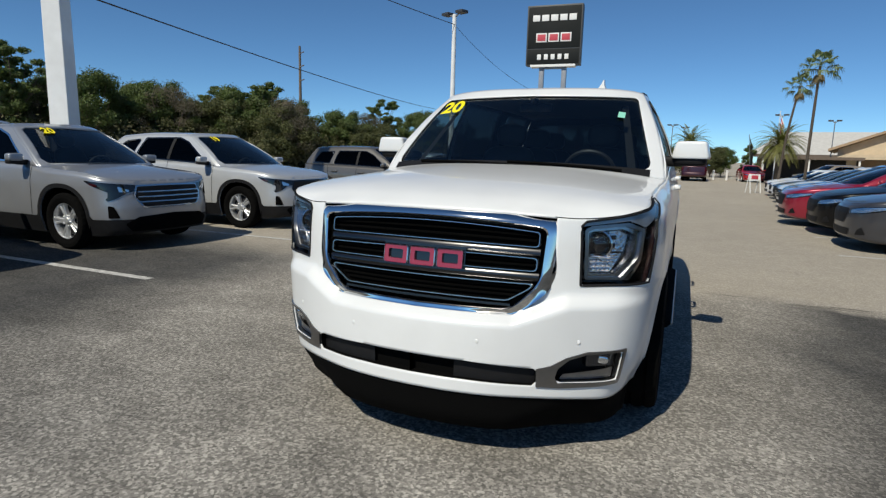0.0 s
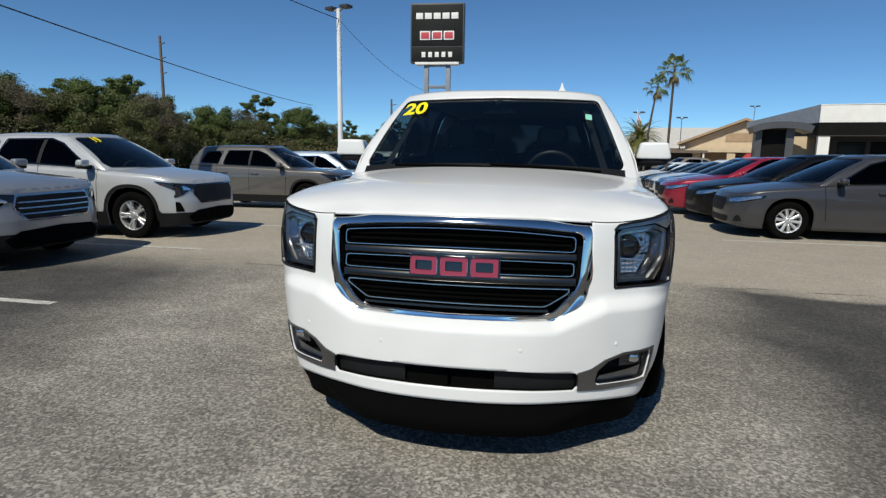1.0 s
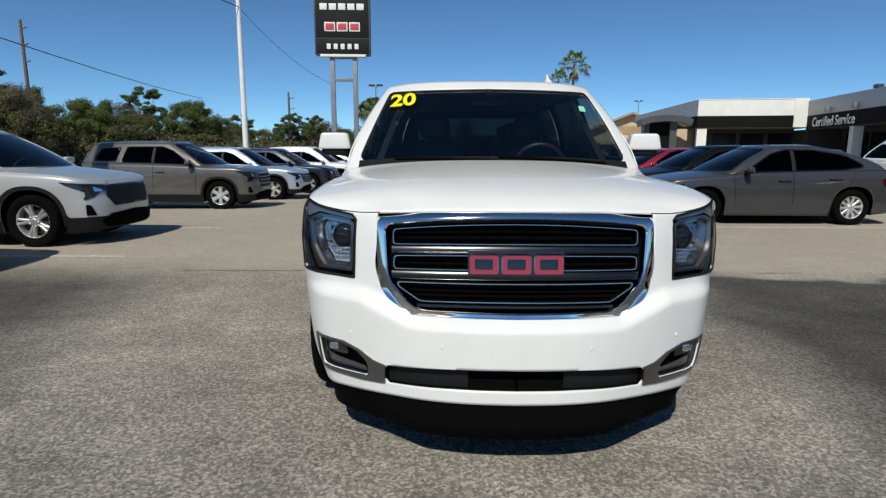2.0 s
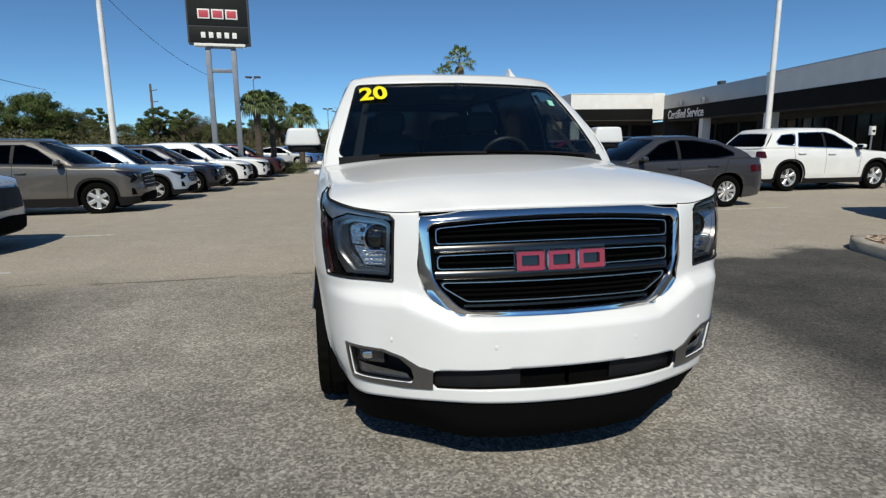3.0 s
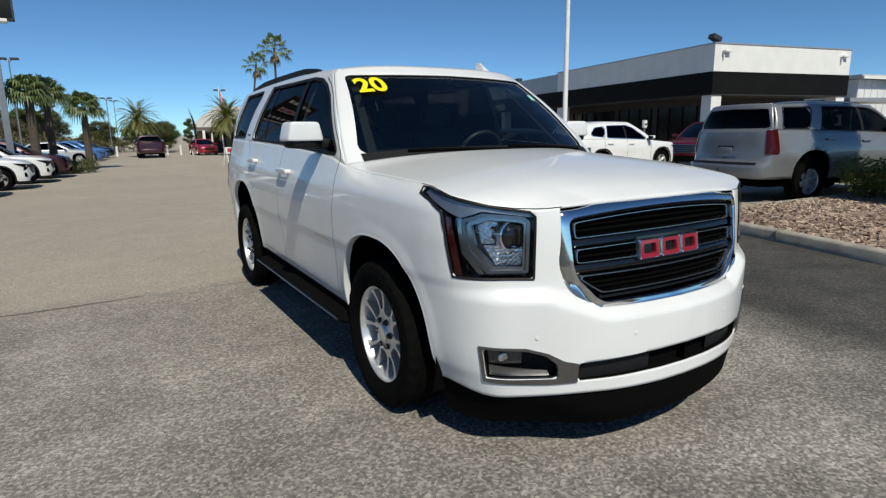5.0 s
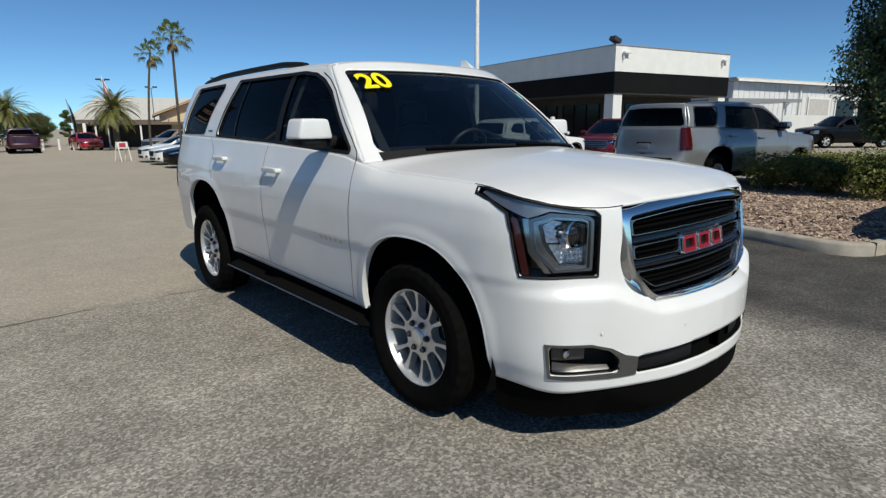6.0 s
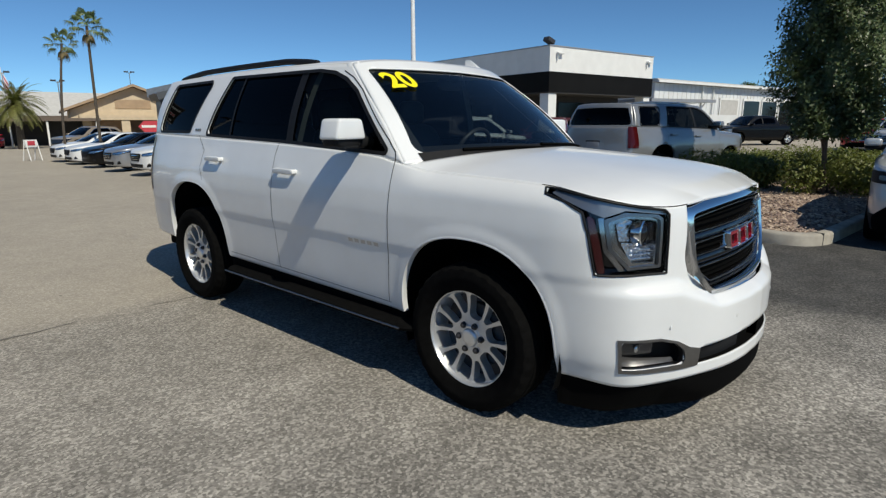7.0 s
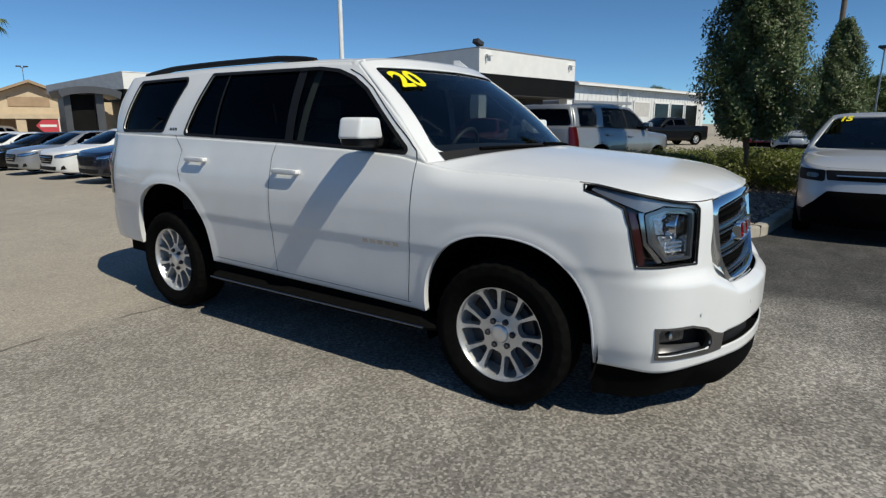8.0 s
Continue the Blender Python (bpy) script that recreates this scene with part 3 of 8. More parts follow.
    def hood(self):
        P = self.P
        sc, sw = self.s_x(P["hoodx"]), self.s_y(P["A0"])

        def fn(a, b):
            s = sc + (sw - sc) * b
            E = self.pt(s, self.zt(s))
            F = self.pt(a * sc, self.zt(a * sc))
            E0 = self.pt(np.full_like(a, sc), self.zt(np.full_like(a, sc)))
            y0 = float(self.pt(np.array([0.0]), self.zt(np.array([0.0])))[0, 1])
            yc = y0 + (P["W0"] - 0.02 - y0) * b
            zc = self.hoodz(yc)
            x = a * E[:, 0]
            y = E[:, 1] + (yc - E[:, 1]) * (1 - a ** 2)
            p = P.get("hoodp", 3.0)
            z = E[:, 2] + (zc - E[:, 2]) * np.maximum(0, 1 - a ** p)
            x0_, y0_ = a * E0[:, 0], E0[:, 1] + (y0 - E0[:, 1]) * (1 - a ** 2)
            z0_ = E0[:, 2] + (self.hoodz(y0) - E0[:, 2]) * np.maximum(0, 1 - a ** p)
            k = (1 - b) ** 3
            return np.stack([x + (F[:, 0] - x0_) * k, y + (F[:, 1] - y0_) * k, z + (F[:, 2] - z0_) * k], -1)
        return fn


def rev(vf):
    return vf[0], [tuple(reversed(q)) for q in vf[1]]


def yz(poly, r=0.0):
    f = poly_sdf(poly, r)
    return lambda P: f(P[:, 1], P[:, 2])


def xz(poly, r=0.0):
    f = poly_sdf(poly, r)
    return lambda P: f(P[:, 0], P[:, 2])


def arch_cut(a, sq=2.35):
    yc, zc, r = a

    def f(P):
        dy, dz = np.abs(P[:, 1] - yc), P[:, 2] - zc
        q = np.where(dz > 0, (dy ** sq + np.abs(dz) ** sq) ** (1 / sq), dy)
        return np.where(P[:, 0] > 0.3, q - r, 1.0)
    return f


def grow(f, d):
    return lambda P: f(P) - d


def trim3(vf):
    return [p[:3] for p in vf[0]], vf[1]


def patch(sh, poly, r=0.01, off=0.005, step=0.02, hole=None):
    """A piece of the lower shell, given as a polygon of (arc length, height)."""
    f = poly_sdf(poly, r)
    P = np.array(poly)
    zstep = min(step, float(np.ptp(P[:, 1])) / 8)
    step = min(step, float(np.ptp(P[:, 0])) / 10)
    s = np.arange(max(0.0, P[:, 0].min() - step), min(sh.L, P[:, 0].max() + 2 * step), step)
    if P[:, 0].max() > sh.L:
        s = np.append(s, sh.L)
    z = np.arange(P[:, 1].min() - zstep, P[:, 1].max() + 2 * zstep, zstep)
    fn = lambda a, b: np.concatenate([sh.pt(a, b, off), np.stack([a, b], -1)], -1)
    cuts = []
    if hole is not None:
        h = poly_sdf(*hole)
        cuts = [lambda A: h(A[:, 3], A[:, 4])]
    return trim3(skin(s, z, fn, cuts, keep=lambda A: f(A[:, 3], A[:, 4])))


def strip_on(fn3, pts, width):
    """A narrow strip along points; fn3 puts (y, z) on the surface."""
    V, F = [], []
    P = np.array(pts, float)
    for i, p in enumerate(P):
        d = P[min(i + 1, len(P) - 1)] - P[max(i - 1, 0)]
        d = d / np.linalg.norm(d)
        n = np.array([-d[1], d[0]]) * width / 2
        V += [fn3(*(p - n)), fn3(*(p + n))]
    for i in range(len(P) - 1):
        F.append((2 * i, 2 * i + 2, 2 * i + 3, 2 * i + 1))
    return V, F


WHEELS = {}


def wheel_meshes(R, W, rim, style):
    """Tyre, rim and backing of a wheel; the outer side faces +x."""
    key = (R, W, rim, style)
    if key in WHEELS:
        return WHEELS[key]
    h = W / 2
    prof = [(rim - 0.012, -h * 0.80), (rim + 0.01, -h * 0.92), (R - 0.055, -h), (R - 0.02, -h * 0.95), (R - 0.006, -h * 0.82)]
    for g in (-0.5, 0.0, 0.5):
        prof += [(R, g * h - 0.012), (R - 0.008, g * h - 0.007), (R - 0.008, g * h + 0.007), (R, g * h + 0.012)]
    prof += [(R - 0.006, h * 0.82), (R - 0.02, h * 0.95), (R - 0.055, h), (rim + 0.05, h * 1.005), (rim + 0.046, h * 0.99), (rim + 0.01, h * 0.92), (rim - 0.012, h * 0.80)]
    tv = lathe(prof, 128)
    # tread blocks on both shoulders
    tvs = []
    for x, y, z in tv[0]:
        q = math.hypot(y, z)
        if R - 0.03 < q < R - 0.003 and abs(x) > h * 0.6 and (int(math.atan2(z, y) / (2 * math.pi) * 128 + 128.5) // 2) % 2:
            y, z = y * (q - 0.005) / q, z * (q - 0.005) / q
        tvs.append((x, y, z))
    tyre = mesh_of(tvs, tv[1])
    face = h * 0.72
    rv = [lathe([(rim * 0.86, -h * 0.8), (rim * 0.88, face - 0.06), (rim - 0.022, face - 0.004), (rim - 0.016, face + 0.008), (rim - 0.004, face + 0.012),
                 (rim + 0.004, face + 0.006), (rim + 0.002, face - 0.02)], 64)]

    def arm(t0, t1, r0, r1, w0, w1, x0, x1, dep=0.045):
        vs = []
        for t, r, w, x in ((t0, r0, w0, x0), ((t0 + t1) / 2, (r0 + r1) / 2, (w0 + w1) / 2, (x0 + x1) / 2 + 0.006), (t1, r1, w1, x1)):
            c, s = math.cos(t), math.sin(t)
            for o, xx in ((-w * 0.62, x - dep), (-w * 0.5, x - 0.006), (-w * 0.28, x), (w * 0.28, x), (w * 0.5, x - 0.006), (w * 0.62, x - dep)):
                vs.append((xx, c * r - s * o, s * r + c * o))
        fs = []
        for i in range(2):
            for k in range(5):
                fs.append((i * 6 + k, i * 6 + k + 1, i * 6 + 6 + k + 1, i * 6 + 6 + k))
        return vs, fs
    rad = math.radians
    if style == "split6":
        # six forked spokes: rounded windows between them, narrow ones inside each fork
        wide = poly_sdf([(0.104, -0.036), (rim - 0.030, -0.053), (rim - 0.016, 0.0), (rim - 0.030, 0.053), (0.104, 0.036)], 0.030)
        slim = poly_sdf([(0.126, -0.013), (rim - 0.032, -0.045), (rim - 0.019, 0.0), (rim - 0.032, 0.045), (0.126, 0.013)], 0.014)

        def dish(a_, r_):
            rr = np.asarray(r_, float)
            q_ = np.clip((rr - 0.06) / (rim - 0.06), 0, 1)
            x_ = face - 0.016 - 0.012 * np.sin(np.pi * q_) + 0.010 * q_ ** 3
            return np.stack([x_, rr * np.cos(a_), rr * np.sin(a_)], -1)

        def petal(f_, turn_):
            c_, s_n = math.cos(turn_), math.sin(turn_)
            return lambda Q_: f_(Q_[:, 1] * c_ + Q_[:, 2] * s_n, -Q_[:, 1] * s_n + Q_[:, 2] * c_)
        half = skin(np.linspace(-math.pi / 6, math.pi / 6, 41), np.linspace(0.05, rim - 0.010, 46), dish, [petal(slim, 0.0), petal(wide, math.pi / 6), petal(wide, -math.pi / 6)])
        fm = bmesh.new()
        for k in range(6):
            c_, s_n = math.cos(rad(60 * k + 12)), math.sin(rad(60 * k + 12))
            vs_ = [fm.verts.new((p[0], p[1] * c_ - p[2] * s_n, p[1] * s_n + p[2] * c_)) for p in half[0]]
            for q_ in half[1]:
                if len(set(q_)) == 4:
                    fm.faces.new([vs_[i] for i in q_])
        bmesh.ops.remove_doubles(fm, verts=fm.verts, dist=0.0003)
        bmesh.ops.dissolve_degenerate(fm, edges=fm.edges, dist=1e-5)
        edge = [e for e in fm.edges if e.is_boundary]
        for step_x in (-0.005, -0.045):
            got = bmesh.ops.extrude_edge_only(fm, edges=edge)["geom"]
            for v in got:
                if isinstance(v, bmesh.types.BMVert):
                    v.co.x += step_x
            edge = [e for e in got if isinstance(e, bmesh.types.BMEdge)]
        fm.verts.index_update()
        rv.append(([tuple(v.co) for v in fm.verts], [tuple(v.index for v in f.verts) for f in fm.faces]))
        fm.free()
        hub, lugs = 0.070, 6
    elif style == "five":
        for k in range(5):
            t = rad(72 * k + 10)
            for sg in (-1, 1):
                rv.append(arm(t + sg * rad(7), t + sg * rad(9), 0.045, rim - 0.008, 0.035, 0.036, face - 0.02, face - 0.004))
        hub, lugs = 0.07, 5
    elif style == "six":
        for k in range(6):
            t = rad(60 * k)
            rv.append(arm(t, t, 0.05, rim - 0.008, 0.075, 0.085, face - 0.016, face - 0.004))
        hub, lugs = 0.075, 6
    else:
        for k in range(10):
            t = rad(36 * k)
            rv.append(arm(t, t, 0.05, rim - 0.006, 0.034, 0.050, face - 0.010, face - 0.004, 0.03))
        hub, lugs = 0.075, 5
    rv.append(lathe([(hub + 0.012, face - 0.06), (hub, face - 0.020), (hub - 0.008, face - 0.014), (0.05, face - 0.014), (0.046, face - 0.006), (0.040, face - 0.002), (0.018, face - 0.001), (0.0005, face - 0.001)], 32))
    rimme = mesh_of(*join(*rv))
    nuts = []
    for k in range(lugs):
        t = 2 * math.pi * (k + 0.5) / lugs
        nv = lathe([(0.017, face - 0.024), (0.017, face - 0.011), (0.013, face - 0.0105), (0.012, face - 0.002), (0.008, face + 0.002), (0.0005, face + 0.002)], 10)
        nuts.append(([(x, y + 0.072 * math.cos(t), z + 0.072 * math.sin(t)) for x, y, z in nv[0]], nv[1]))
    nutme = mesh_of(*nuts[0])
    if style != "split6":
        rimme = mesh_of(*join(*rv, *nuts))
    back = mesh_of(*lathe([(rim * 0.87, -0.01), (0.17, -0.01), (0.165, 0.012), (0.05, 0.012), (0.0005, 0.012)], 40))
    tyre.materials.append(M["tyre"])
    rimme.materials.append(M["alloy"])
    nutme.materials.append(M["alloydark"])
    back.materials.append(M["alloydark"])
    for me in (tyre, rimme, nutme, back):
        me.shade_smooth()
        me.set_sharp_from_angle(angle=radians(32))
    WHEELS[key] = (tyre, rimme, nutme, back)
    return WHEELS[key]


def add_wheels(car, wb, x, R, W, rim, style, turn=0.0, y0=0.0):
    ty, rm, nt_, bk = wheel_meshes(R, W, rim, style)
    for y in (y0, wb):
        for sg in (1, -1):
            w = new("wheel", bk)
            w.parent = car
            w.matrix_basis = pose(sg * x, y, R, 0, 0, (0 if sg > 0 else 180) + (turn if y == y0 else 0)) @ Matrix.Rotation(0.5 + y * 3.1, 4, "X")
            for nm, me in (("tyre", ty), ("rim", rm)):
                o = new(nm, me)
                o.parent = w
            if style == "split6":
                for k in range(6):
                    o = new("lug_nut", nt_)
                    o.parent = w
                    o.matrix_basis = Matrix.Rotation(math.pi / 3 * k, 4, "X")


def text_mesh(body, size, depth=0.002, bold=0.0):
    cu = bpy.data.curves.new("lettering", "FONT")
    cu.body, cu.size, cu.extrude, cu.align_x, cu.align_y = body, size, depth, "CENTER", "CENTER"
    cu.offset = bold
    ob = new("lettering", cu)
    dg = bpy.context.evaluated_depsgraph_get()
    me = bpy.data.meshes.new_from_object(ob.evaluated_get(dg))
    bpy.data.objects.remove(ob)
    return me


def seat_mesh(sx):
    return join(pod((sx, 0, 0.14), (0.52, 0.54, 0.18), 0.5, 0.5), pod((sx, 0.28, 0.50), (0.50, 0.16, 0.66), 0.5, 0.6, m=Matrix.Rotation(-0.25, 4, "X")),
                pod((sx, 0.40, 0.92), (0.27, 0.10, 0.19), 0.6, 0.6))


def vehicle(name, P, paint_mat, m, label, category, group="", fine=False):
    """A car, SUV or pickup with its parts. Returns the thing and its shell."""
    sh = Shell(P)
    car = thing(name, m, label, category, group)
    ds = 0.016 if fine else 0.075
    us = np.linspace(0, sh.L, int(sh.L / ds))
    vs = np.linspace(0, 1, 64 if fine else 16)
    def sz(poly):
        return [(sh.s_x(a) if k == "x" else sh.s_x(a, True) if k == "X" else sh.s_y(a), z) for k, a, z in poly]

    def sz_cut(poly, r):
        f = poly_sdf(sz(poly), r)
        return lambda Q: f(Q[:, 3], Q[:, 4])
    sh.sz = sz
    cuts = [arch_cut(a) for a in P["arches"]] + [sz_cut(*c) for c in P.get("tubcuts", ())]
    sky_ = np.linspace(0, 1, 40 if fine else 14)
    tub = trim3(skin(us, vs, sh.tub(), cuts))
    dk = rev(skin(np.linspace(0, 1, 24 if fine else 14), np.linspace(0, 1, 4), sh.deck()))
    top = [skin(np.linspace(0, 1, 44 if fine else 14), np.linspace(0, 1, 60 if fine else 18), sh.hood())]
    wins = [yz(w, r) for w, r in P["wins"]]
    gs = skin(np.linspace(0, 1, 120 if fine else 46), np.linspace(0, 1, 26 if fine else 14), sh.gside(), wins)
    rf = skin(sky_, np.linspace(0, 1, 60 if fine else 20), sh.rooff())
    ws = xz(P["screenw"], 0.04)
    rw = xz(P["tailw"], 0.05)
    fs = skin(np.linspace(0, 1, 60 if fine else 24), np.linspace(0, 1, 40 if fine else 14), sh.screen(), [ws])
    rs = rev(skin(np.linspace(0, 1, 40 if fine else 24), np.linspace(0, 1, 24 if fine else 14), sh.tailf(), [rw]))
    body = part("body", mesh_of(*both(join(tub, *top, gs, rf, fs, rs, dk)), weld=0.0), paint_mat, car)
    bm = bmesh.new()
    bm.from_mesh(body.data)
    bmesh.ops.remove_doubles(bm, verts=bm.verts, dist=0.0006)
    bm.to_mesh(body.data)
    bm.free()
    body.data.shade_smooth()
    body.data.set_sharp_from_angle(angle=radians(40))
    body.cycles.shadow_terminator_geometry_offset = 0.35
    sol = body.modifiers.new("thickness", "SOLIDIFY")
    sol.thickness, sol.offset, sol.material_offset = 0.008 if fine else 0.016, -1.0, 1
    body.data.materials.append(M["void"])
    # rolled edge of the wheel openings
    if P.get("lip"):
        for yc, zc, r in P["arches"]:
            path = []
            zl0 = float(sh.zb_y(yc - r)) + 0.004
            zl1 = float(sh.zb_y(yc + r)) + 0.004
            path += [(yc - r, zl0 + (zc - zl0) * k / 6, -1.0, 0.0) for k in range(6)]
            for k in range(61):
                a = math.pi - math.pi * k / 60
                ca, sa = math.cos(a), math.sin(a)
                rr = r / (abs(ca) ** 2.35 + abs(sa) ** 2.35) ** (1 / 2.35)
                nx_, nz_ = math.copysign(abs(ca) ** 1.35, ca), abs(sa) ** 1.35
                nl = math.hypot(nx_, nz_)
                path.append((yc + rr * ca, zc + rr * sa, nx_ / nl, nz_ / nl))
            path += [(yc + r, zc + (zl1 - zc) * k / 6, 1.0, 0.0) for k in range(1, 7)]
            sec = [(0.014, -0.004), (0.010, 0.0), (0.005, 0.0015), (0.001, 0.001), (-0.002, -0.003), (-0.003, -0.012), (-0.002, -0.035)]
            V, F = [], []
            for y, z, ny, nz in path:
                x0 = float(sh.pt(np.array([sh.s_y(y)]), np.array([z]))[0, 0])
                for d, off in sec:
                    V.append((x0 + off, y + ny * d, z + nz * d))
            k = len(sec)
            F = [(i * k + j, i * k + j + 1, (i + 1) * k + j + 1, (i + 1) * k + j) for i in range(len(path) - 1) for j in range(k - 1)]
            for q in ((V, F), mirrored((V, F))):
                part("wheel_arch_lip", mesh_of(*q), paint_mat, car)
    # glass
    g = skin(np.linspace(0, 1, 60 if fine else 24), np.linspace(0, 1, 30 if fine else 12), sh.screen(-0.014), keep=grow(ws, 0.012))
    part("windshield", mesh_of(*both(g), weld=0.0006), M["glass"], car)
    g = skin(np.linspace(0, 1, 40 if fine else 24), np.linspace(0, 1, 20 if fine else 12), sh.tailf(-0.014), keep=grow(rw, 0.012))
    part("rear_window", mesh_of(*both(rev(g)), weld=0.0006), M["privacy"], car)
    for k, (w, r) in enumerate(P["wins"]):
        f = yz(w, r)
        g = skin(np.linspace(0, 1, 150 if fine else 60), np.linspace(0, 1, 26 if fine else 14), sh.gside(-0.014), keep=grow(f, 0.012))
        panes = [(g, M["glass"] if k == 0 and P.get("clearfront", False) else M["privacy"])]
        if k == 0 and P.get("split"):
            y_s = P["split"]
            halves = [(lambda Q: np.maximum(grow(f, 0.012)(Q), Q[:, 1] - y_s), M["frontglass"]), (lambda Q: np.maximum(grow(f, 0.012)(Q), y_s - Q[:, 1]), M["privacy"])]
            panes = [(skin(np.linspace(0, 1, 150 if fine else 60), np.linspace(0, 1, 26 if fine else 14), sh.gside(-0.014), keep=h), gm_) for h, gm_ in halves]
        for g, gm_ in panes:
            for vf in (g, mirrored(g)):
                part("side_window", mesh_of(*vf), gm_, car)
        tr = skin(np.linspace(0, 1, 220 if fine else 90), np.linspace(0, 1, 60 if fine else 26), sh.gside(0.003), cuts=[grow(f, -0.006)], keep=grow(f, 0.016))
        for vf in (tr, mirrored(tr)):
            part("window_trim", mesh_of(*vf), M[P.get("trim", "gloss")], car)

    def on_side(y, z, off=0.002):
        x = None
        if z > sh.zt_y(y) + 0.002:
            v = (z - sh.zt_y(y)) / (sh.roof(y) - sh.zt_y(y))
            xb, xr = sh.xb(y), sh.xr(y)
            x = xb + (xr - xb) * v ** 1.1 + 0.018 * math.sin(math.pi * v)
            return (float(x + off), float(y), float(z))
        p = sh.pt(np.array([sh.s_y(y)]), np.array([z]), off)[0]
        return tuple(float(q) for q in p)
    sh.on_side = on_side
    for poly, w in P.get("gaps", ()):
        pts = []
        for (a, b), (c, d) in zip(poly[:-1], poly[1:]):
            n = max(2, int(math.hypot(c - a, d - b) / 0.04))
            pts += [(a + (c - a) * t / n, b + (d - b) * t / n) for t in range(n)]
        pts.append(poly[-1])
        vf = strip_on(on_side, pts, w)
        for q in (vf, mirrored(vf)):
            part("panel_gap", mesh_of(*q), M["void"], car)
    # pillars between the side panes
    for y0, y1, w in P.get("pillars", ()):
        v = []
        for t in np.linspace(0, 1, 8):
            y = y0 + (y1 - y0) * t
            zb, zr = float(sh.zt_y(y)) + 0.02, float(sh.roof(y)) - 0.02
            z = zb + (zr - zb) * t
            v += [on_side(y - w / 2, z, -0.006), on_side(y + w / 2, z, -0.006)]
        q = (v, [(2 * i, 2 * i + 1, 2 * i + 3, 2 * i + 2) for i in range(7)])
        for vf in (q, mirrored(q)):
            part("door_pillar", mesh_of(*vf), M["plastic"], car)
    # lamps, grille and trim
    for nm, poly, r, mt, off in P.get("patches", ()):
        vf = patch(sh, sz(poly), r, off, 0.015 if fine else 0.03)
        if poly[0][1] < 0:
            part(nm, mesh_of(*both(vf), weld=0.001), M[mt], car)
        else:
            for q in (vf, mirrored(vf)):
                part(nm, mesh_of(*q), M[mt], car)
    if P.get("clad"):
        z1, arch = P["clad"], P["arches"]
        ac = [arch_cut(a) for a in arch]
        keepf = lambda Q: np.minimum(Q[:, 2] - z1, np.min([grow(c, 0.055)(Q) for c in ac], 0))
        cl = trim3(skin(np.linspace(0, sh.L, int(sh.L / 0.05)), np.linspace(0, 1, 30), sh.tub(0.007), ac, keep=keepf))
        part("lower_cladding", mesh_of(*both(cl), weld=0.0006), M["plastic"], car)
    # underside and wheel wells
    R, W, rim, style = P["wheel"]
    yf, yr = P["plan"][0][1], P["plan"][-1][1]
    wmax = max(p[0] for p in P["plan"])
    ub = bmesh.new()
    box(ub, 0, (P["wb"]) / 2, 0.40, 2 * wmax - 0.75, yr - yf - 0.72, 0.22)
    box(ub, 0, P["wb"] / 2, 0.44, 2 * wmax - 0.10, P["wb"] - 2 * R - 0.25, 0.20)
    box(ub, 0, yf + 0.44, 0.46, 2 * wmax - 0.95, 0.22, 0.36)
    box(ub, 0, yr - 0.30, 0.50, 2 * wmax - 0.4, 0.22, 0.36)
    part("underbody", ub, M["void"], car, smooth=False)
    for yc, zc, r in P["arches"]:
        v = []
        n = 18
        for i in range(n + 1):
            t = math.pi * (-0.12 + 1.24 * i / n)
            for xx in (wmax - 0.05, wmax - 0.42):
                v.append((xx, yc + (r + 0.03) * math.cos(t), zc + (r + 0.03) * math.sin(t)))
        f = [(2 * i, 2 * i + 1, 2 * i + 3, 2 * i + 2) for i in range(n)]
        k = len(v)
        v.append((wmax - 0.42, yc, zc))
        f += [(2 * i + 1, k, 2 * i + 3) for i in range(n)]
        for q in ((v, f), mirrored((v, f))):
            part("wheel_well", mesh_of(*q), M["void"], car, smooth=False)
    add_wheels(car, P["wb"], P["track"], R, W, rim, style, P.get("steer", 0.0), P.get("axle", 0.0))
    # cabin
    zf = min(0.62, float(sh.roof((P["A1"] + P["D1"]) / 2)) - 1.12)
    yd = P["A0"] + 0.25
    part("dashboard", mesh_of(*join(pod((0, yd, float(sh.zt_y(yd)) - 0.10), (2 * wmax - 0.36, 0.62, 0.26), 0.5, 0.35))), M["seat"], car)
    part("cabin_floor", box_mesh(0, (P["A0"] + P["D0"]) / 2, zf - 0.06, 2 * wmax - 0.3, P["D0"] - P["A0"] - 0.2, 0.05), M["void"], car)
    yw = yd + 0.38
    sx = 0.40
    ring = []
    for t in range(25):
        a = 2 * math.pi * t / 24
        ring.append((sx + 0.185 * math.cos(a), yw - 0.07 * math.sin(a), float(sh.zt_y(yw)) - 0.06 + 0.165 * math.sin(a)))
    part("steering_wheel", mesh_of(*join(tube(ring, 0.016, 8, False), pod((sx, yw - 0.02, float(sh.zt_y(yw)) - 0.07), (0.36, 0.06, 0.06), 0.7, 0.7), pod((sx, yw - 0.02, float(sh.zt_y(yw)) - 0.07), (0.14, 0.07, 0.13), 0.6, 0.6))), M["seat"], car)
    for row, yy in enumerate(P.get("seats", (1.45, 2.35))):
        for xx in (-0.40, 0.40):
            v, f = seat_mesh(xx)
            part("seat", mesh_of([(a, b + yy, c + zf) for a, b, c in v], f), M["seat"], car)
    ym = P["W1"] - 0.01
    part("rear_view_mirror", mesh_of(*join(pod((0, ym, float(sh.roof(P["A1"])) - 0.10), (0.25, 0.03, 0.07), 0.5, 0.6), pod((0, ym - 0.06, float(sh.roof(P["A1"])) - 0.055), (0.05, 0.10, 0.06), 0.6, 0.6))), M["plastic"], car)
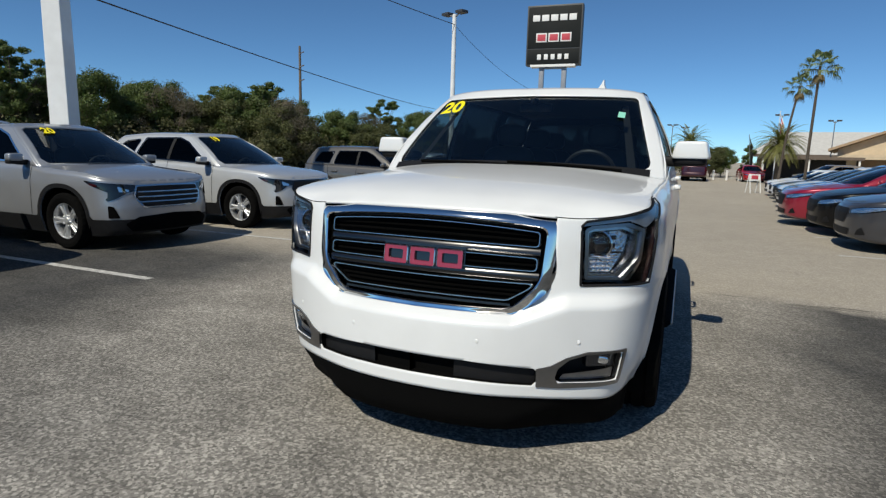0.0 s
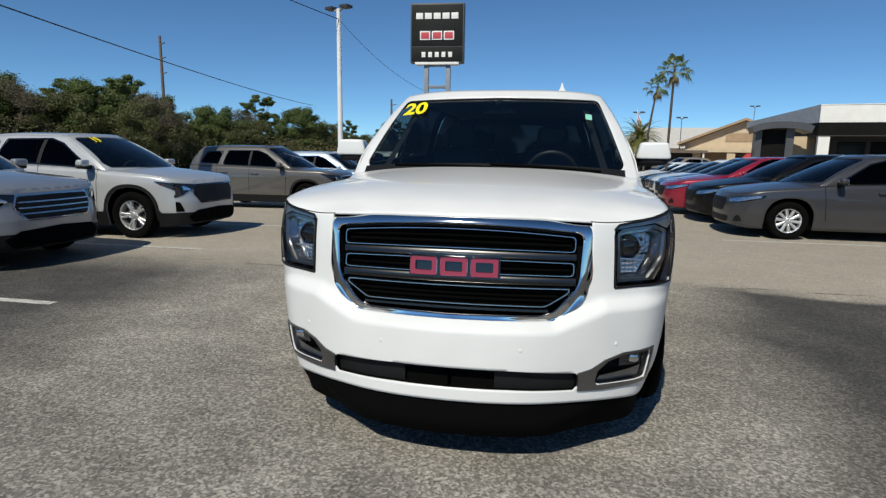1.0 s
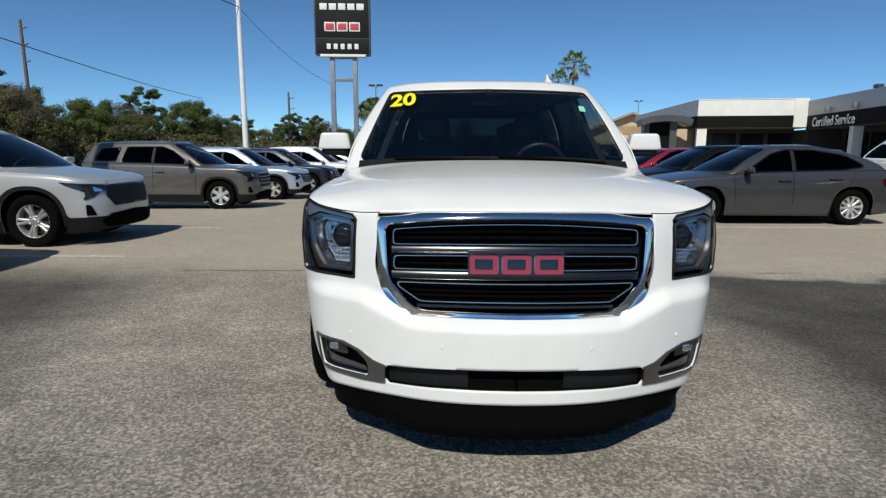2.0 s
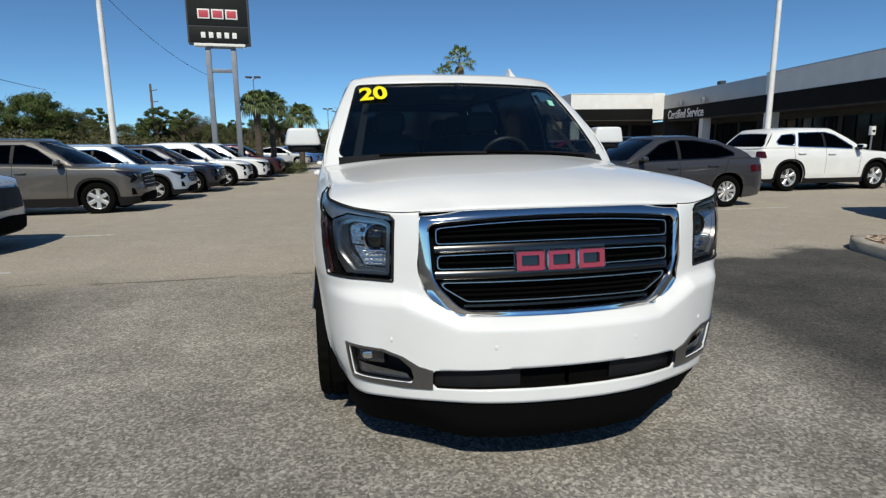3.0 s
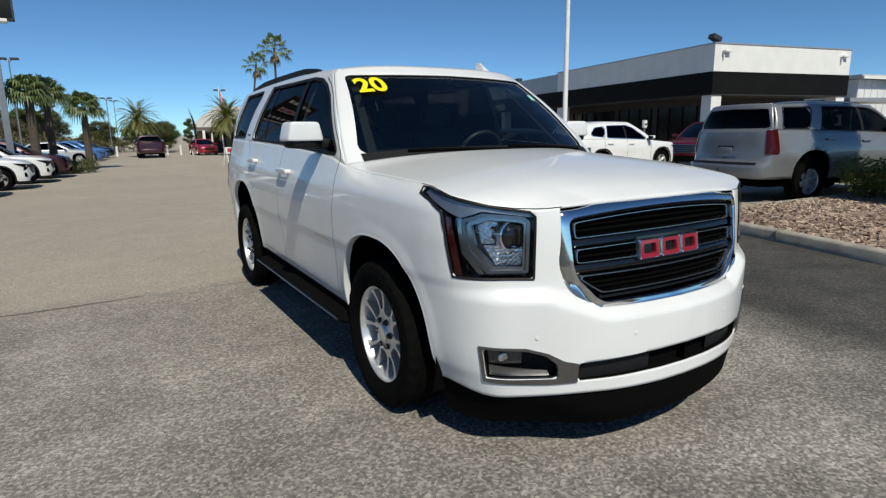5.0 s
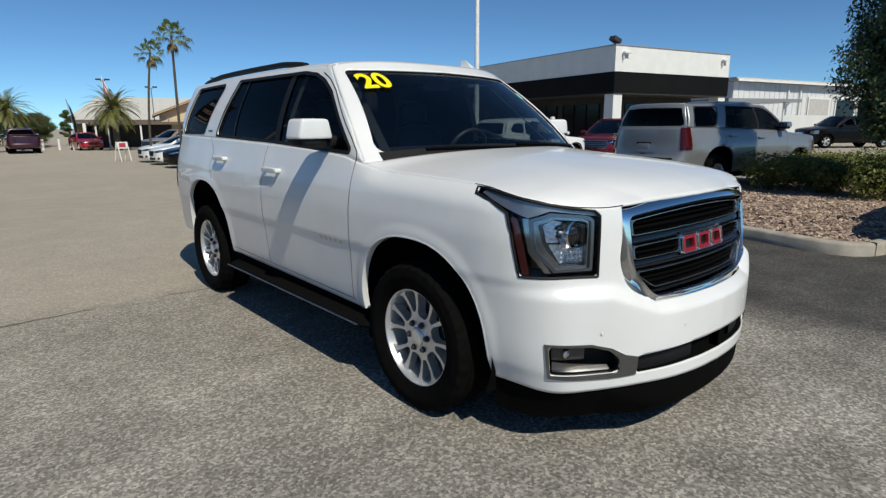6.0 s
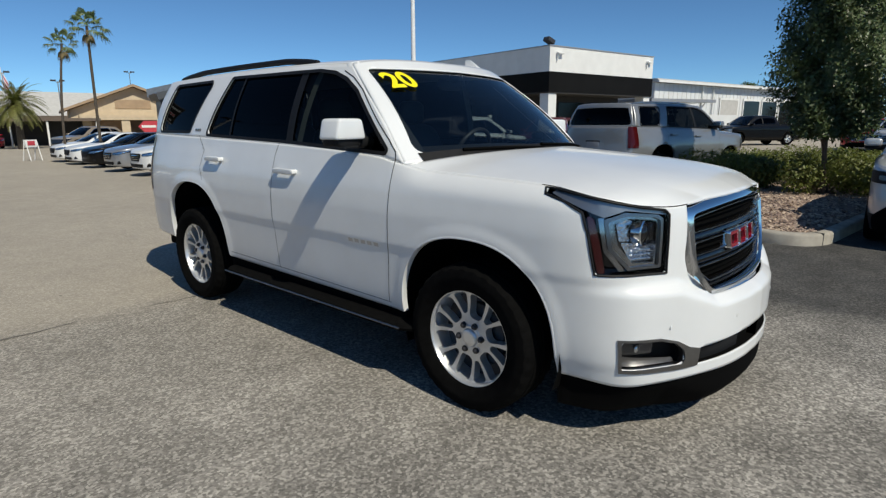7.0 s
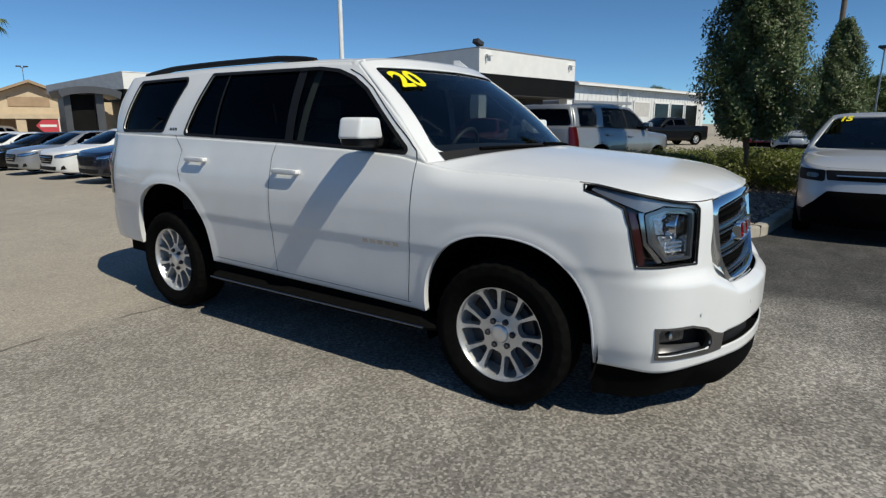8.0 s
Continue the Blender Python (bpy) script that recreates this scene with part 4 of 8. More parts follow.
    # door mirrors
    my, mz, ms = P["mirror"]
    bx = float(sh.on_side(my, mz - 0.02)[0]) + P.get("mirror_in", 0.055) - 0.055
    for sg in (1, -1):
        mm = Matrix.Rotation(-sg * 0.12, 4, "Z")
        zc, hc, xc = mz + ms[2] * 0.19, ms[2] * 0.66, sg * (bx + 0.055 + ms[0] / 2)
        cv, cf = pod((xc, my - 0.01, zc), (ms[0], ms[1], hc), P.get("mirsq", 0.5), P.get("mirsq", 0.5), 32, 20, mm)
        tap = P.get("mirtaper", 0.0)
        cv = [(xc + (x - xc) * (1 - tap * (z - zc) / hc), y, max(z, zc - hc * 0.46)) for x, y, z in cv]
        cap = part("door_mirror", mesh_of(cv, cf), M[P.get("mircap", "")] if P.get("mircap") else paint_mat, car)
        part("mirror_base", mesh_of(*join(pod((sg * (bx + 0.05 + ms[0] / 2), my + 0.004, mz - ms[2] * 0.17), (ms[0] * 0.97, ms[1] * 0.95, ms[2] * 0.40), 0.45, 0.45, 24, 12, mm),
                                          pod((sg * (bx + 0.04), my + 0.01, mz - ms[2] * 0.22), (0.22, 0.09, 0.07), 0.6, 0.6))), M["plastic"], cap)
        part("mirror_glass", mesh_of(*pod((sg * (bx + 0.055 + ms[0] / 2), my + ms[1] * 0.42, mz + ms[2] * 0.05), (ms[0] * 0.88, 0.012, ms[2] * 0.78), 0.4, 0.4, 20, 10, mm)), M["chrome"], cap)
    for hy, hz in P.get("handles", ()):
        for sg in (1, -1):
            p = sh.on_side(hy, hz)
            h = part("door_handle", mesh_of(*join(pod((sg * (p[0] + 0.030), hy, hz), (0.022, 0.235, 0.036), 0.5, 0.4, 20, 12),
                                                  pod((sg * (p[0] + 0.012), hy - 0.10, hz), (0.04, 0.03, 0.03), 0.6, 0.6), pod((sg * (p[0] + 0.012), hy + 0.10, hz), (0.04, 0.04, 0.032), 0.6, 0.6))),
                     M[P.get("handlemat", "")] if P.get("handlemat") else paint_mat, car)
            part("handle_cup", mesh_of(*pod((sg * (p[0] + 0.001), hy - 0.01, hz - 0.022), (0.006, 0.12, 0.055), 0.8, 0.7)), paint_mat, h)
    if P.get("plate"):
        px, py, pz = P["plate"]
        pl = part("license_plate", box_mesh(0, py, pz, 0.31, 0.012, 0.155, 0.004), M["plate"], car)
    if P.get("rails"):
        y0, y1, zr = P["rails"]
        for sg in (1, -1):
            pts, rad_ = [], []
            for t in np.linspace(0, 1, 24):
                y = y0 + (y1 - y0) * t
                lift = 0.030 * min(1, 6 * t) ** 0.7 * min(1, 5 * (1 - t)) ** 0.7
                pts.append((sg * (float(sh.xr(y)) - 0.055), y, float(sh.roof(y)) + 0.018 + lift))
                rad_.append(0.021)
            part("roof_rail", mesh_of(*tube(pts, rad_, 10)), M[zr], car)
    return car, sh


def vehicle_spec(L, wb, fo, w, h, zbelt, zhood, a0, a1, w0, w1, d0, d1, r1, roofw, nose, wheel, wins, **kw):
    """The numbers of an ordinary car from its main sizes."""
    ro = L - wb - fo
    hw = w / 2
    yr = wb + ro
    plan = [(0, -fo), (0.35 * hw, -fo + 0.02), (0.62 * hw, -fo + 0.075), (0.82 * hw, -fo + 0.18), (0.93 * hw, -fo + 0.34), (0.975 * hw, -fo + 0.58), (hw, 0.15),
            (hw, wb * 0.5), (hw, wb * 0.9), (0.985 * hw, yr - 0.55), (0.95 * hw, yr - 0.28), (0.86 * hw, yr - 0.12), (0.6 * hw, yr - 0.04), (0.3 * hw, yr - 0.008), (0, yr)]
    gc = kw.pop("gc", 0.20)
    P = dict(plan=plan, wb=wb,
             side=[(gc, -0.06), (gc + 0.12, -0.03), (0.45, -0.004), (0.60, 0.0), (0.72, 0.002), (zbelt - 0.22, 0.004), (zbelt - 0.10, -0.012), (zbelt + 0.05, -0.05)],
             front=[(gc, -0.08), (gc + 0.08, -0.01), (0.42, 0.0), (0.56, 0.0), (0.66, -0.02), (zhood, -0.07), (zhood + 0.2, -0.16)],
             rear=[(gc, -0.10), (gc + 0.12, -0.02), (0.50, 0.0), (0.66, -0.01), (0.75, -0.05), (zbelt, -0.09)],
             zt=[(-fo, zhood), (-fo + 0.25, zhood + nose * 0.45), (-fo + 0.6, zhood + nose), (a0 - 0.05, zbelt - 0.035), (a0 + 0.3, zbelt), (d0, zbelt + kw.pop("beltrise", 0.06)), (yr, zbelt + kw.pop("tailrise", 0.02))],
             zb=[(-fo, gc + 0.03), (-0.5, gc), (wb, gc), (yr, gc + 0.08)],
             hood=[(-fo, zhood), (-fo + 0.12, zhood + 0.05), (-fo + 0.4, zhood + 0.115), (w0, zbelt + 0.03)],
             hoodx=0.70 * hw, A0=a0, A1=a1, W0=w0, W1=w1, W0z=zbelt + 0.02, D0=d0, D1=d1, R0=min(yr - 0.1, d0 + kw.pop("tailbulge", 0.16)), R1=r1, R0z=zbelt + 0.02,
             roofw=roofw, crown=0.05, roof=[(a1 - 0.3, h - 0.075), (a1, h - 0.060), ((a1 + d1) / 2, h - 0.05), (d1, h - 0.05 - kw.pop("roofdrop", 0.05)), (yr, h - 0.14)],
             arches=[(0.0, wheel[0] + 0.01, wheel[0] + 0.055), (wb, wheel[0] + 0.01, wheel[0] + 0.055)], wheel=wheel, track=hw - wheel[1] / 2 - 0.015, wins=wins,
             mirror=(a0 + 0.28, zbelt + 0.07, (0.20, 0.12, 0.16)))
    xb = hw - 0.10
    P["screenw"] = [(-1, zbelt + 0.015), (xb, zbelt + 0.03), (roofw - 0.035, h - 0.085), (-1, h - 0.045)]
    P["tailw"] = [(-1, zbelt + 0.09), (xb - 0.05, zbelt + 0.10), (roofw - 0.07, h - 0.17), (-1, h - 0.13)]
    P["seats"] = (a0 + 0.95, a0 + 1.85)
    P.update(kw)
    return P


# ---- the white SUV in the middle of the lot ----
HERO_ZT = [(-1.05, 1.118), (-0.95, 1.110), (-0.87, 1.102), (-0.62, 1.146), (-0.38, 1.182), (0.0, 1.198), (0.35, 1.21), (0.5, 1.235), (0.7, 1.272), (1.6, 1.315), (2.76, 1.345), (3.86, 1.365), (4.14, 1.37)]
hero_zt = pchip(HERO_ZT)
HEAD = ([("x", 0.712, 0.819), ("x", 0.708, 1.070), ("x", 0.728, 1.090)] + [("y", y, float(hero_zt(y)) - 0.006) for y in (-0.78, -0.70, -0.62, -0.52, -0.42)]
        + [("y", -0.365, 1.176), ("y", -0.375, 1.150), ("y", -0.47, 1.126), ("y", -0.555, 1.085), ("y", -0.585, 0.99), ("y", -0.618, 0.825)])
FOG = [("x", 0.890, 0.540), ("x", 0.74, 0.540), ("x", 0.66, 0.516), ("x", 0.60, 0.480), ("x", 0.545, 0.466), ("x", 0.548, 0.384), ("x", 0.66, 0.378), ("x", 0.880, 0.378)]
FOG_IN = [("x", 0.880, 0.530), ("x", 0.74, 0.529), ("x", 0.672, 0.508), ("x", 0.630, 0.470), ("x", 0.620, 0.430), ("x", 0.630, 0.402), ("x", 0.872, 0.394)]
INTAKE = [("x", -0.3, 0.398), ("x", 0.25, 0.396), ("x", 0.548, 0.386), ("x", 0.548, 0.466), ("x", 0.25, 0.484), ("x", -0.3, 0.488)]
GRILLE_CUT = [("x", -0.3, 0.684), ("x", 0.452, 0.688), ("x", 0.602, 0.82), ("x", 0.624, 1.4), ("x", -0.3, 1.4)]

YUK = dict(
    plan=[(0, -1.05), (0.2, -1.038), (0.4, -0.998), (0.6, -0.920), (0.75, -0.836), (0.86, -0.752), (0.93, -0.645), (0.968, -0.51), (0.985, -0.34), (0.995, 0.0), (1.0, 0.6), (1.0, 1.5),
          (1.0, 2.6), (0.996, 3.2), (0.978, 3.6), (0.945, 3.84), (0.87, 4.0), (0.70, 4.085), (0.35, 4.13), (0, 4.14)],
    wb=2.975,
    side=[(0.14, -0.10), (0.25, -0.09), (0.36, -0.058), (0.42, -0.034), (0.50, -0.018), (0.60, -0.007), (0.70, 0.002), (0.765, 0.009), (0.815, 0.019), (0.95, 0.021), (1.08, 0.008), (1.2, -0.02), (1.3, -0.048), (1.4, -0.07)],
    front=[(0.14, -0.13), (0.24, -0.05), (0.29, -0.012), (0.32, -0.002), (0.36, 0.0), (0.47, 0.002), (0.60, 0.004), (0.705, 0.003), (0.732, 0.001), (0.742, -0.008), (0.785, -0.062), (0.80, -0.066), (0.86, -0.072), (1.06, -0.085), (1.13, -0.10), (1.2, -0.150)],
    rear=[(0.4, -0.03), (0.48, 0.04), (0.60, 0.055), (0.72, 0.045), (0.78, -0.03), (0.84, -0.06), (1.36, -0.10)],
    zt=HERO_ZT,
    zb=[(-1.05, 0.336), (-0.95, 0.331), (-0.84, 0.318), (-0.73, 0.306), (-0.62, 0.314), (-0.45, 0.322), (0.45, 0.415), (2.45, 0.445), (3.4, 0.47), (4.14, 0.47)],
    hood=[(-0.92, 1.118), (-0.86, 1.150), (-0.75, 1.19), (-0.5, 1.238), (-0.1, 1.278), (0.25, 1.305)],
    hoodx=0.70, hoodp=2.6, shelf=0.085, shoulder=0.045, lip=0.062, A0=0.50, A1=1.16, W0=0.24, W1=1.03, W0z=1.275, D0=3.86, D1=3.76, R0=4.02, R1=3.90, R0z=1.36, roofw=0.745, rooftaper=0.02, crown=0.055,
    roof=[(0.9, 1.785), (1.16, 1.806), (1.6, 1.825), (2.6, 1.832), (3.76, 1.812), (4.1, 1.79)],
    arches=[(0.03, 0.425, 0.475), (2.935, 0.502, 0.492)], 
    wheel=(0.384, 0.272, 0.262, "split6"), track=0.885, steer=0.0, axle=0.035,
    wins=[([(0.625, 1.292), (1.58, 1.338), (2.745, 1.372), (2.575, 1.792), (1.46, 1.780), (1.29, 1.758), (1.15, 1.710), (1.02, 1.635)], 0.012), ([(3.04, 1.392), (3.685, 1.392), (3.575, 1.775), (2.86, 1.782)], 0.035)],
    screenw=[(-1, 1.300), (0.872, 1.292), (0.712, 1.778), (-1, 1.805)],
    tailw=[(-1, 1.40), (0.80, 1.41), (0.66, 1.73), (-1, 1.76)],
    mirror=(0.86, 1.386, (0.208, 0.15, 0.176)), mirror_in=0.045, mirsq=0.24, mirtaper=0.26, handles=[(1.56, 1.150), (2.53, 1.192)],
    rails=(1.58, 3.62, "plastic"), seats=(1.40, 2.35, 3.15), clearfront=False, split=1.60, trim="plastic",
    pillars=[(1.60, 1.61, 0.075), (2.39, 2.375, 0.022)],
    gaps=[([(1.70, 1.325), (1.725, 1.25), (1.73, 0.47)], 0.0035), ([(0.565, 1.25), (0.575, 0.85), (0.60, 0.62), (0.62, 0.46)], 0.0035), ([(0.565, 1.252), (0.572, 1.30), (0.635, 1.362), (0.74, 1.445), (0.845, 1.535), (0.975, 1.648), (1.09, 1.722), (1.20, 1.768)], 0.006), ([(2.86, 1.36), (2.74, 1.25), (2.77, 1.11), (2.72, 1.02)], 0.0035),
          ([(0.60, 0.455), (1.73, 0.475), (2.40, 0.485)], 0.003)],
    tubcuts=[(HEAD, 0.006), (FOG_IN, 0.004), (INTAKE, 0.012), (GRILLE_CUT, 0.03)],
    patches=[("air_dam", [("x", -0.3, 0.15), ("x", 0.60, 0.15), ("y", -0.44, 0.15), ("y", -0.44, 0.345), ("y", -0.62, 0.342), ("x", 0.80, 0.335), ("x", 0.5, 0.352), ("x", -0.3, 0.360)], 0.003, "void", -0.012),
             ("tail_lamp", [("y", 3.80, 0.86), ("y", 3.80, 1.36), ("X", 0.86, 1.36), ("X", 0.80, 0.86)], 0.02, "tail", 0.006)],
)

hero, hs = vehicle("suv", YUK, M["white"], pose(0, 0, 0), "large white SUV with chrome grille and tinted windows, parked on asphalt", "suv", fine=True)


def wall_ring(poly_sz, off0, off1, sh, closed=True):
    """The wall of a pocket: runs along a polygon of (arc length, height) between two depths."""
    pts = []
    n = len(poly_sz)
    for i in range(n):
        a, b = poly_sz[i], poly_sz[(i + 1) % n]
        k = max(1, int(math.hypot(b[0] - a[0], b[1] - a[1]) / 0.03))
        pts += [(a[0] + (b[0] - a[0]) * t / k, a[1] + (b[1] - a[1]) * t / k) for t in range(k)]
    A = np.array(pts)
    V0 = sh.pt(np.maximum(A[:, 0], 0), A[:, 1], off0)
    V1 = sh.pt(np.maximum(A[:, 0], 0), A[:, 1], off1)
    m = len(pts)
    return [tuple(p) for p in np.vstack([V0, V1])], [(i, (i + 1) % m, m + (i + 1) % m, m + i) for i in range(m)]


def pair(name, vf, material, parent, label=""):
    return [part(name, mesh_of(*q), material, parent, label) for q in (vf, mirrored(vf))]


def front_pt(x, z, off):
    """A point off the nose at a distance from the middle."""
    s = hs.s_x(abs(x))
    p = hs.pt(np.array([s]), np.array([z]), off)[0]
    return Vector((math.copysign(p[0], x) if x else 0.0, p[1], p[2]))


# headlamps
hp = hs.sz(HEAD)
for sg in (1, -1):
    fl = (lambda q: q) if sg > 0 else mirrored
    lamp = part("headlight", mesh_of(*fl(join(patch(hs, hp, 0.005, -0.075, 0.02), wall_ring(hp, -0.075, 0.0, hs)))), M["gloss"], hero, "black-bezelled headlight with a projector")
    part("lens", mesh_of(*fl(patch(hs, hp, 0.012, 0.002, 0.015))), M["lens"], lamp)
    inner = hs.sz([("x", 0.730, 0.842), ("x", 0.726, 1.052), ("x", 0.75, 1.070), ("y", -0.72, 1.086), ("y", -0.640, 1.058), ("y", -0.662, 0.93), ("x", 0.872, 0.842)])
    inner2 = hs.sz([("x", 0.741, 0.853), ("x", 0.737, 1.046), ("x", 0.76, 1.058), ("y", -0.73, 1.072), ("y", -0.655, 1.048), ("y", -0.678, 0.935), ("x", 0.864, 0.853)])
    inner3 = hs.sz([("x", 0.750, 0.863), ("x", 0.746, 1.038), ("x", 0.765, 1.046), ("y", -0.74, 1.058), ("y", -0.675, 1.036), ("y", -0.700, 0.945), ("x", 0.852, 0.866)])
    part("light_guide", mesh_of(*fl(join(patch(hs, inner, 0.012, -0.012, 0.006, hole=(inner2, 0.010)), wall_ring(inner2, -0.012, -0.028, hs)))), M["bezel"], lamp)
    part("inner_guide", mesh_of(*fl(join(patch(hs, inner2, 0.010, -0.026, 0.006, hole=(inner3, 0.008)), wall_ring(inner3, -0.026, -0.066, hs)))), M["slot"], lamp)
    brow = hs.sz([("x", 0.712, 1.084), ("y", -0.72, 1.122), ("y", -0.62, 1.136), ("y", -0.42, 1.170), ("y", -0.40, 1.154), ("y", -0.50, 1.118), ("y", -0.60, 1.080), ("y", -0.64, 1.066), ("y", -0.72, 1.094), ("x", 0.712, 1.068)])
    part("lamp_housing", mesh_of(*fl(patch(hs, inner3, 0.008, -0.066, 0.012))), M["housing"], lamp)
    low = hs.sz([("x", 0.752, 0.868), ("x", 0.750, 0.940), ("x", 0.80, 0.946), ("y", -0.712, 0.952), ("x", 0.850, 0.868)])
    part("reflector_bowl", mesh_of(*fl(patch(hs, low, 0.006, -0.060, 0.010))), M["facets"], lamp, "faceted bright reflector bowl")
    high = hs.sz([("x", 0.835, 0.958), ("x", 0.835, 1.040), ("y", -0.725, 1.050), ("y", -0.690, 1.030), ("y", -0.706, 0.958)])
    part("side_reflector", mesh_of(*fl(patch(hs, high, 0.006, -0.060, 0.010))), M["facets"], lamp)
    part("bright_brow", mesh_of(*fl(patch(hs, brow, 0.002, -0.010, 0.006))), M["brow"], lamp, "satin silver brow over the lamp")
    sweep = hs.sz([("y", -0.640, 1.062), ("y", -0.665, 0.93), ("x", 0.878, 0.838), ("x", 0.895, 0.838), ("y", -0.645, 0.92), ("y", -0.615, 1.062)])
    part("bezel_sweep", mesh_of(*fl(patch(hs, sweep, 0.003, -0.022, 0.006))), M["darkchrome"], lamp)
    amb = hs.sz([("y", -0.628, 0.832), ("y", -0.655, 0.832), ("y", -0.630, 0.96), ("y", -0.602, 1.06), ("y", -0.572, 1.075), ("y", -0.592, 0.99)])
    part("side_marker", mesh_of(*fl(patch(hs, amb, 0.006, -0.006, 0.012))), M["amber"], lamp, "dark red side marker")

    rim_pts = []
    for (a0, b0), (a1, b1) in zip(hp, hp[1:] + hp[:1]):
        k = max(1, int(math.hypot(a1 - a0, b1 - b0) / 0.025))
        rim_pts += [(a0 + (a1 - a0) * i / k, b0 + (b1 - b0) * i / k) for i in range(k)]
    rim_pts.append(rim_pts[0])
    rp = hs.pt(np.array([p[0] for p in rim_pts]), np.array([p[1] for p in rim_pts]), 0.001)
    part("lamp_seal", mesh_of(*tube([(sg * p[0], p[1], p[2]) for p in rp], 0.0055, 6)), M["plastic"], lamp)

    def facing(vf, x, z, off):
        c = front_pt(x, z, off)
        rot = Matrix.Rotation(-math.pi / 2, 4, "Z")
        return [tuple(rot @ Vector(p) + c) for p in vf[0]], vf[1]
    pj = facing(lathe([(0.066, -0.03), (0.064, 0.008), (0.058, 0.012), (0.050, -0.004)], 32), sg * 0.790, 0.990, -0.05)
    part("projector_ring", mesh_of(*pj), M["chrome"], lamp)
    pl = facing(lathe([(0.050, -0.006), (0.043, 0.010), (0.027, 0.019), (0.0005, 0.022)], 28), sg * 0.790, 0.990, -0.048)
    part("projector", mesh_of(*pl), M["gloss"], lamp)
    part("projector_shroud", mesh_of(*join(pod(front_pt(sg * 0.755, 0.995, -0.055), (0.05, 0.03, 0.085), 0.5, 0.5), pod(front_pt(sg * 0.845, 0.985, -0.058), (0.045, 0.03, 0.022), 0.5, 0.5),
                                           pod(front_pt(sg * 0.848, 1.020, -0.058), (0.05, 0.03, 0.018), 0.5, 0.5))), M["gloss"], lamp)
    rb = []
    for i in range(5):
        for j in range(3):
            rb.append(pod(front_pt(sg * (0.764 + 0.019 * i), 0.878 + 0.019 * j, -0.058), (0.017, 0.03, 0.016), 0.7, 0.7, 10, 6))
    part("reflector", mesh_of(*join(*rb)), M["chrome"], lamp)
    part("reflector_bar", mesh_of(*join(pod(front_pt(sg * 0.80, 0.936, -0.045), (0.14, 0.03, 0.010), 0.6, 0.6), pod(front_pt(sg * 0.742, 0.90, -0.05), (0.012, 0.03, 0.05), 0.6, 0.6))), M["chrome"], lamp)

# fog lamps with bright bezels
fo_, fi_ = hs.sz(FOG), hs.sz(FOG_IN)
for sg in (1, -1):
    fl = (lambda q: q) if sg > 0 else mirrored
    fog = part("fog_lamp_bezel", mesh_of(*fl(join(patch(hs, fo_, 0.004, 0.007, 0.006, hole=(fi_, 0.004)), wall_ring(fi_, 0.007, -0.03, hs), wall_ring(fo_, -0.006, 0.0065, hs)))), M["bezel"], hero, "satin grey fog lamp bezel")
    part("fog_lamp_pocket", mesh_of(*fl(join(patch(hs, [(a, b) for a, b in hs.sz([("x", 0.888, 0.548), ("x", 0.612, 0.548), ("x", 0.612, 0.382), ("x", 0.888, 0.372)])], 0.002, -0.075, 0.02), wall_ring(fi_, -0.075, -0.03, hs)))), M["plastic"], fog)
    lampz = hs.sz([("x", 0.872, 0.522), ("x", 0.752, 0.520), ("x", 0.752, 0.462), ("x", 0.868, 0.456)])
    lp = part("fog_lamp", mesh_of(*fl(join(patch(hs, lampz, 0.004, -0.035, 0.008), wall_ring(lampz, -0.07, -0.035, hs)))), M["housing"], fog, "small rectangular fog lamp")
    part("fog_lamp_reflector", mesh_of(*pod(front_pt(sg * 0.815, 0.490, -0.032), (0.055, 0.016, 0.038), 0.8, 0.8, 18, 10)), M["chrome"], lp)
    part("fog_lamp_lens", mesh_of(*fl(patch(hs, lampz, 0.004, -0.018, 0.012))), M["lens"], lp)
    ledge = hs.sz([("x", 0.868, 0.450), ("x", 0.66, 0.430), ("x", 0.645, 0.406), ("x", 0.866, 0.400)])
    part("fog_lamp_shelf", mesh_of(*fl(patch(hs, ledge, 0.004, -0.03, 0.02))), M["bezel"], fog)

# lower intake
inn = hs.sz(INTAKE)
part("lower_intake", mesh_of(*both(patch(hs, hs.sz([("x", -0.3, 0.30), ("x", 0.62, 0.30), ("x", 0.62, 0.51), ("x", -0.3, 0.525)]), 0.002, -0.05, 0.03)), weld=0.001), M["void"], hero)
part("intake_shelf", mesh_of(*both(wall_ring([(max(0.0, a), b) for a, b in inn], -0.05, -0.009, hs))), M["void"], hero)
pair("intake_end", patch(hs, hs.sz([("x", 0.20, 0.385), ("x", 0.555, 0.375), ("x", 0.555, 0.475), ("x", 0.20, 0.492)]), 0.004, -0.032, 0.02), M["plastic"], hero)


# grille
def loop_pts(poly, r, n=160, closed=True):
    """A polygon with rounded corners, resampled."""
    P = [Vector((a, b)) for a, b in poly]
    out = []
    m = len(P)
    for i in range(m):
        a, b, c = P[i - 1], P[i], P[(i + 1) % m]
        d0, d1 = (a - b).normalized(), (c - b).normalized()
        k = min(r, (a - b).length * 0.45, (c - b).length * 0.45)
        p0, p1 = b + d0 * k, b + d1 * k
        for t in range(7):
            u = t / 6
            out.append(p0 * (1 - u) ** 2 + b * 2 * u * (1 - u) + p1 * u * u)
    A = np.array([tuple(p) for p in out])
    A = np.vstack([A, A[:1]])
    s = np.r_[0, np.cumsum(np.hypot(*np.diff(A, axis=0).T))]
    q = np.linspace(0, s[-1], n, endpoint=False)
    return np.c_[np.interp(q, s, A[:, 0]), np.interp(q, s, A[:, 1])]


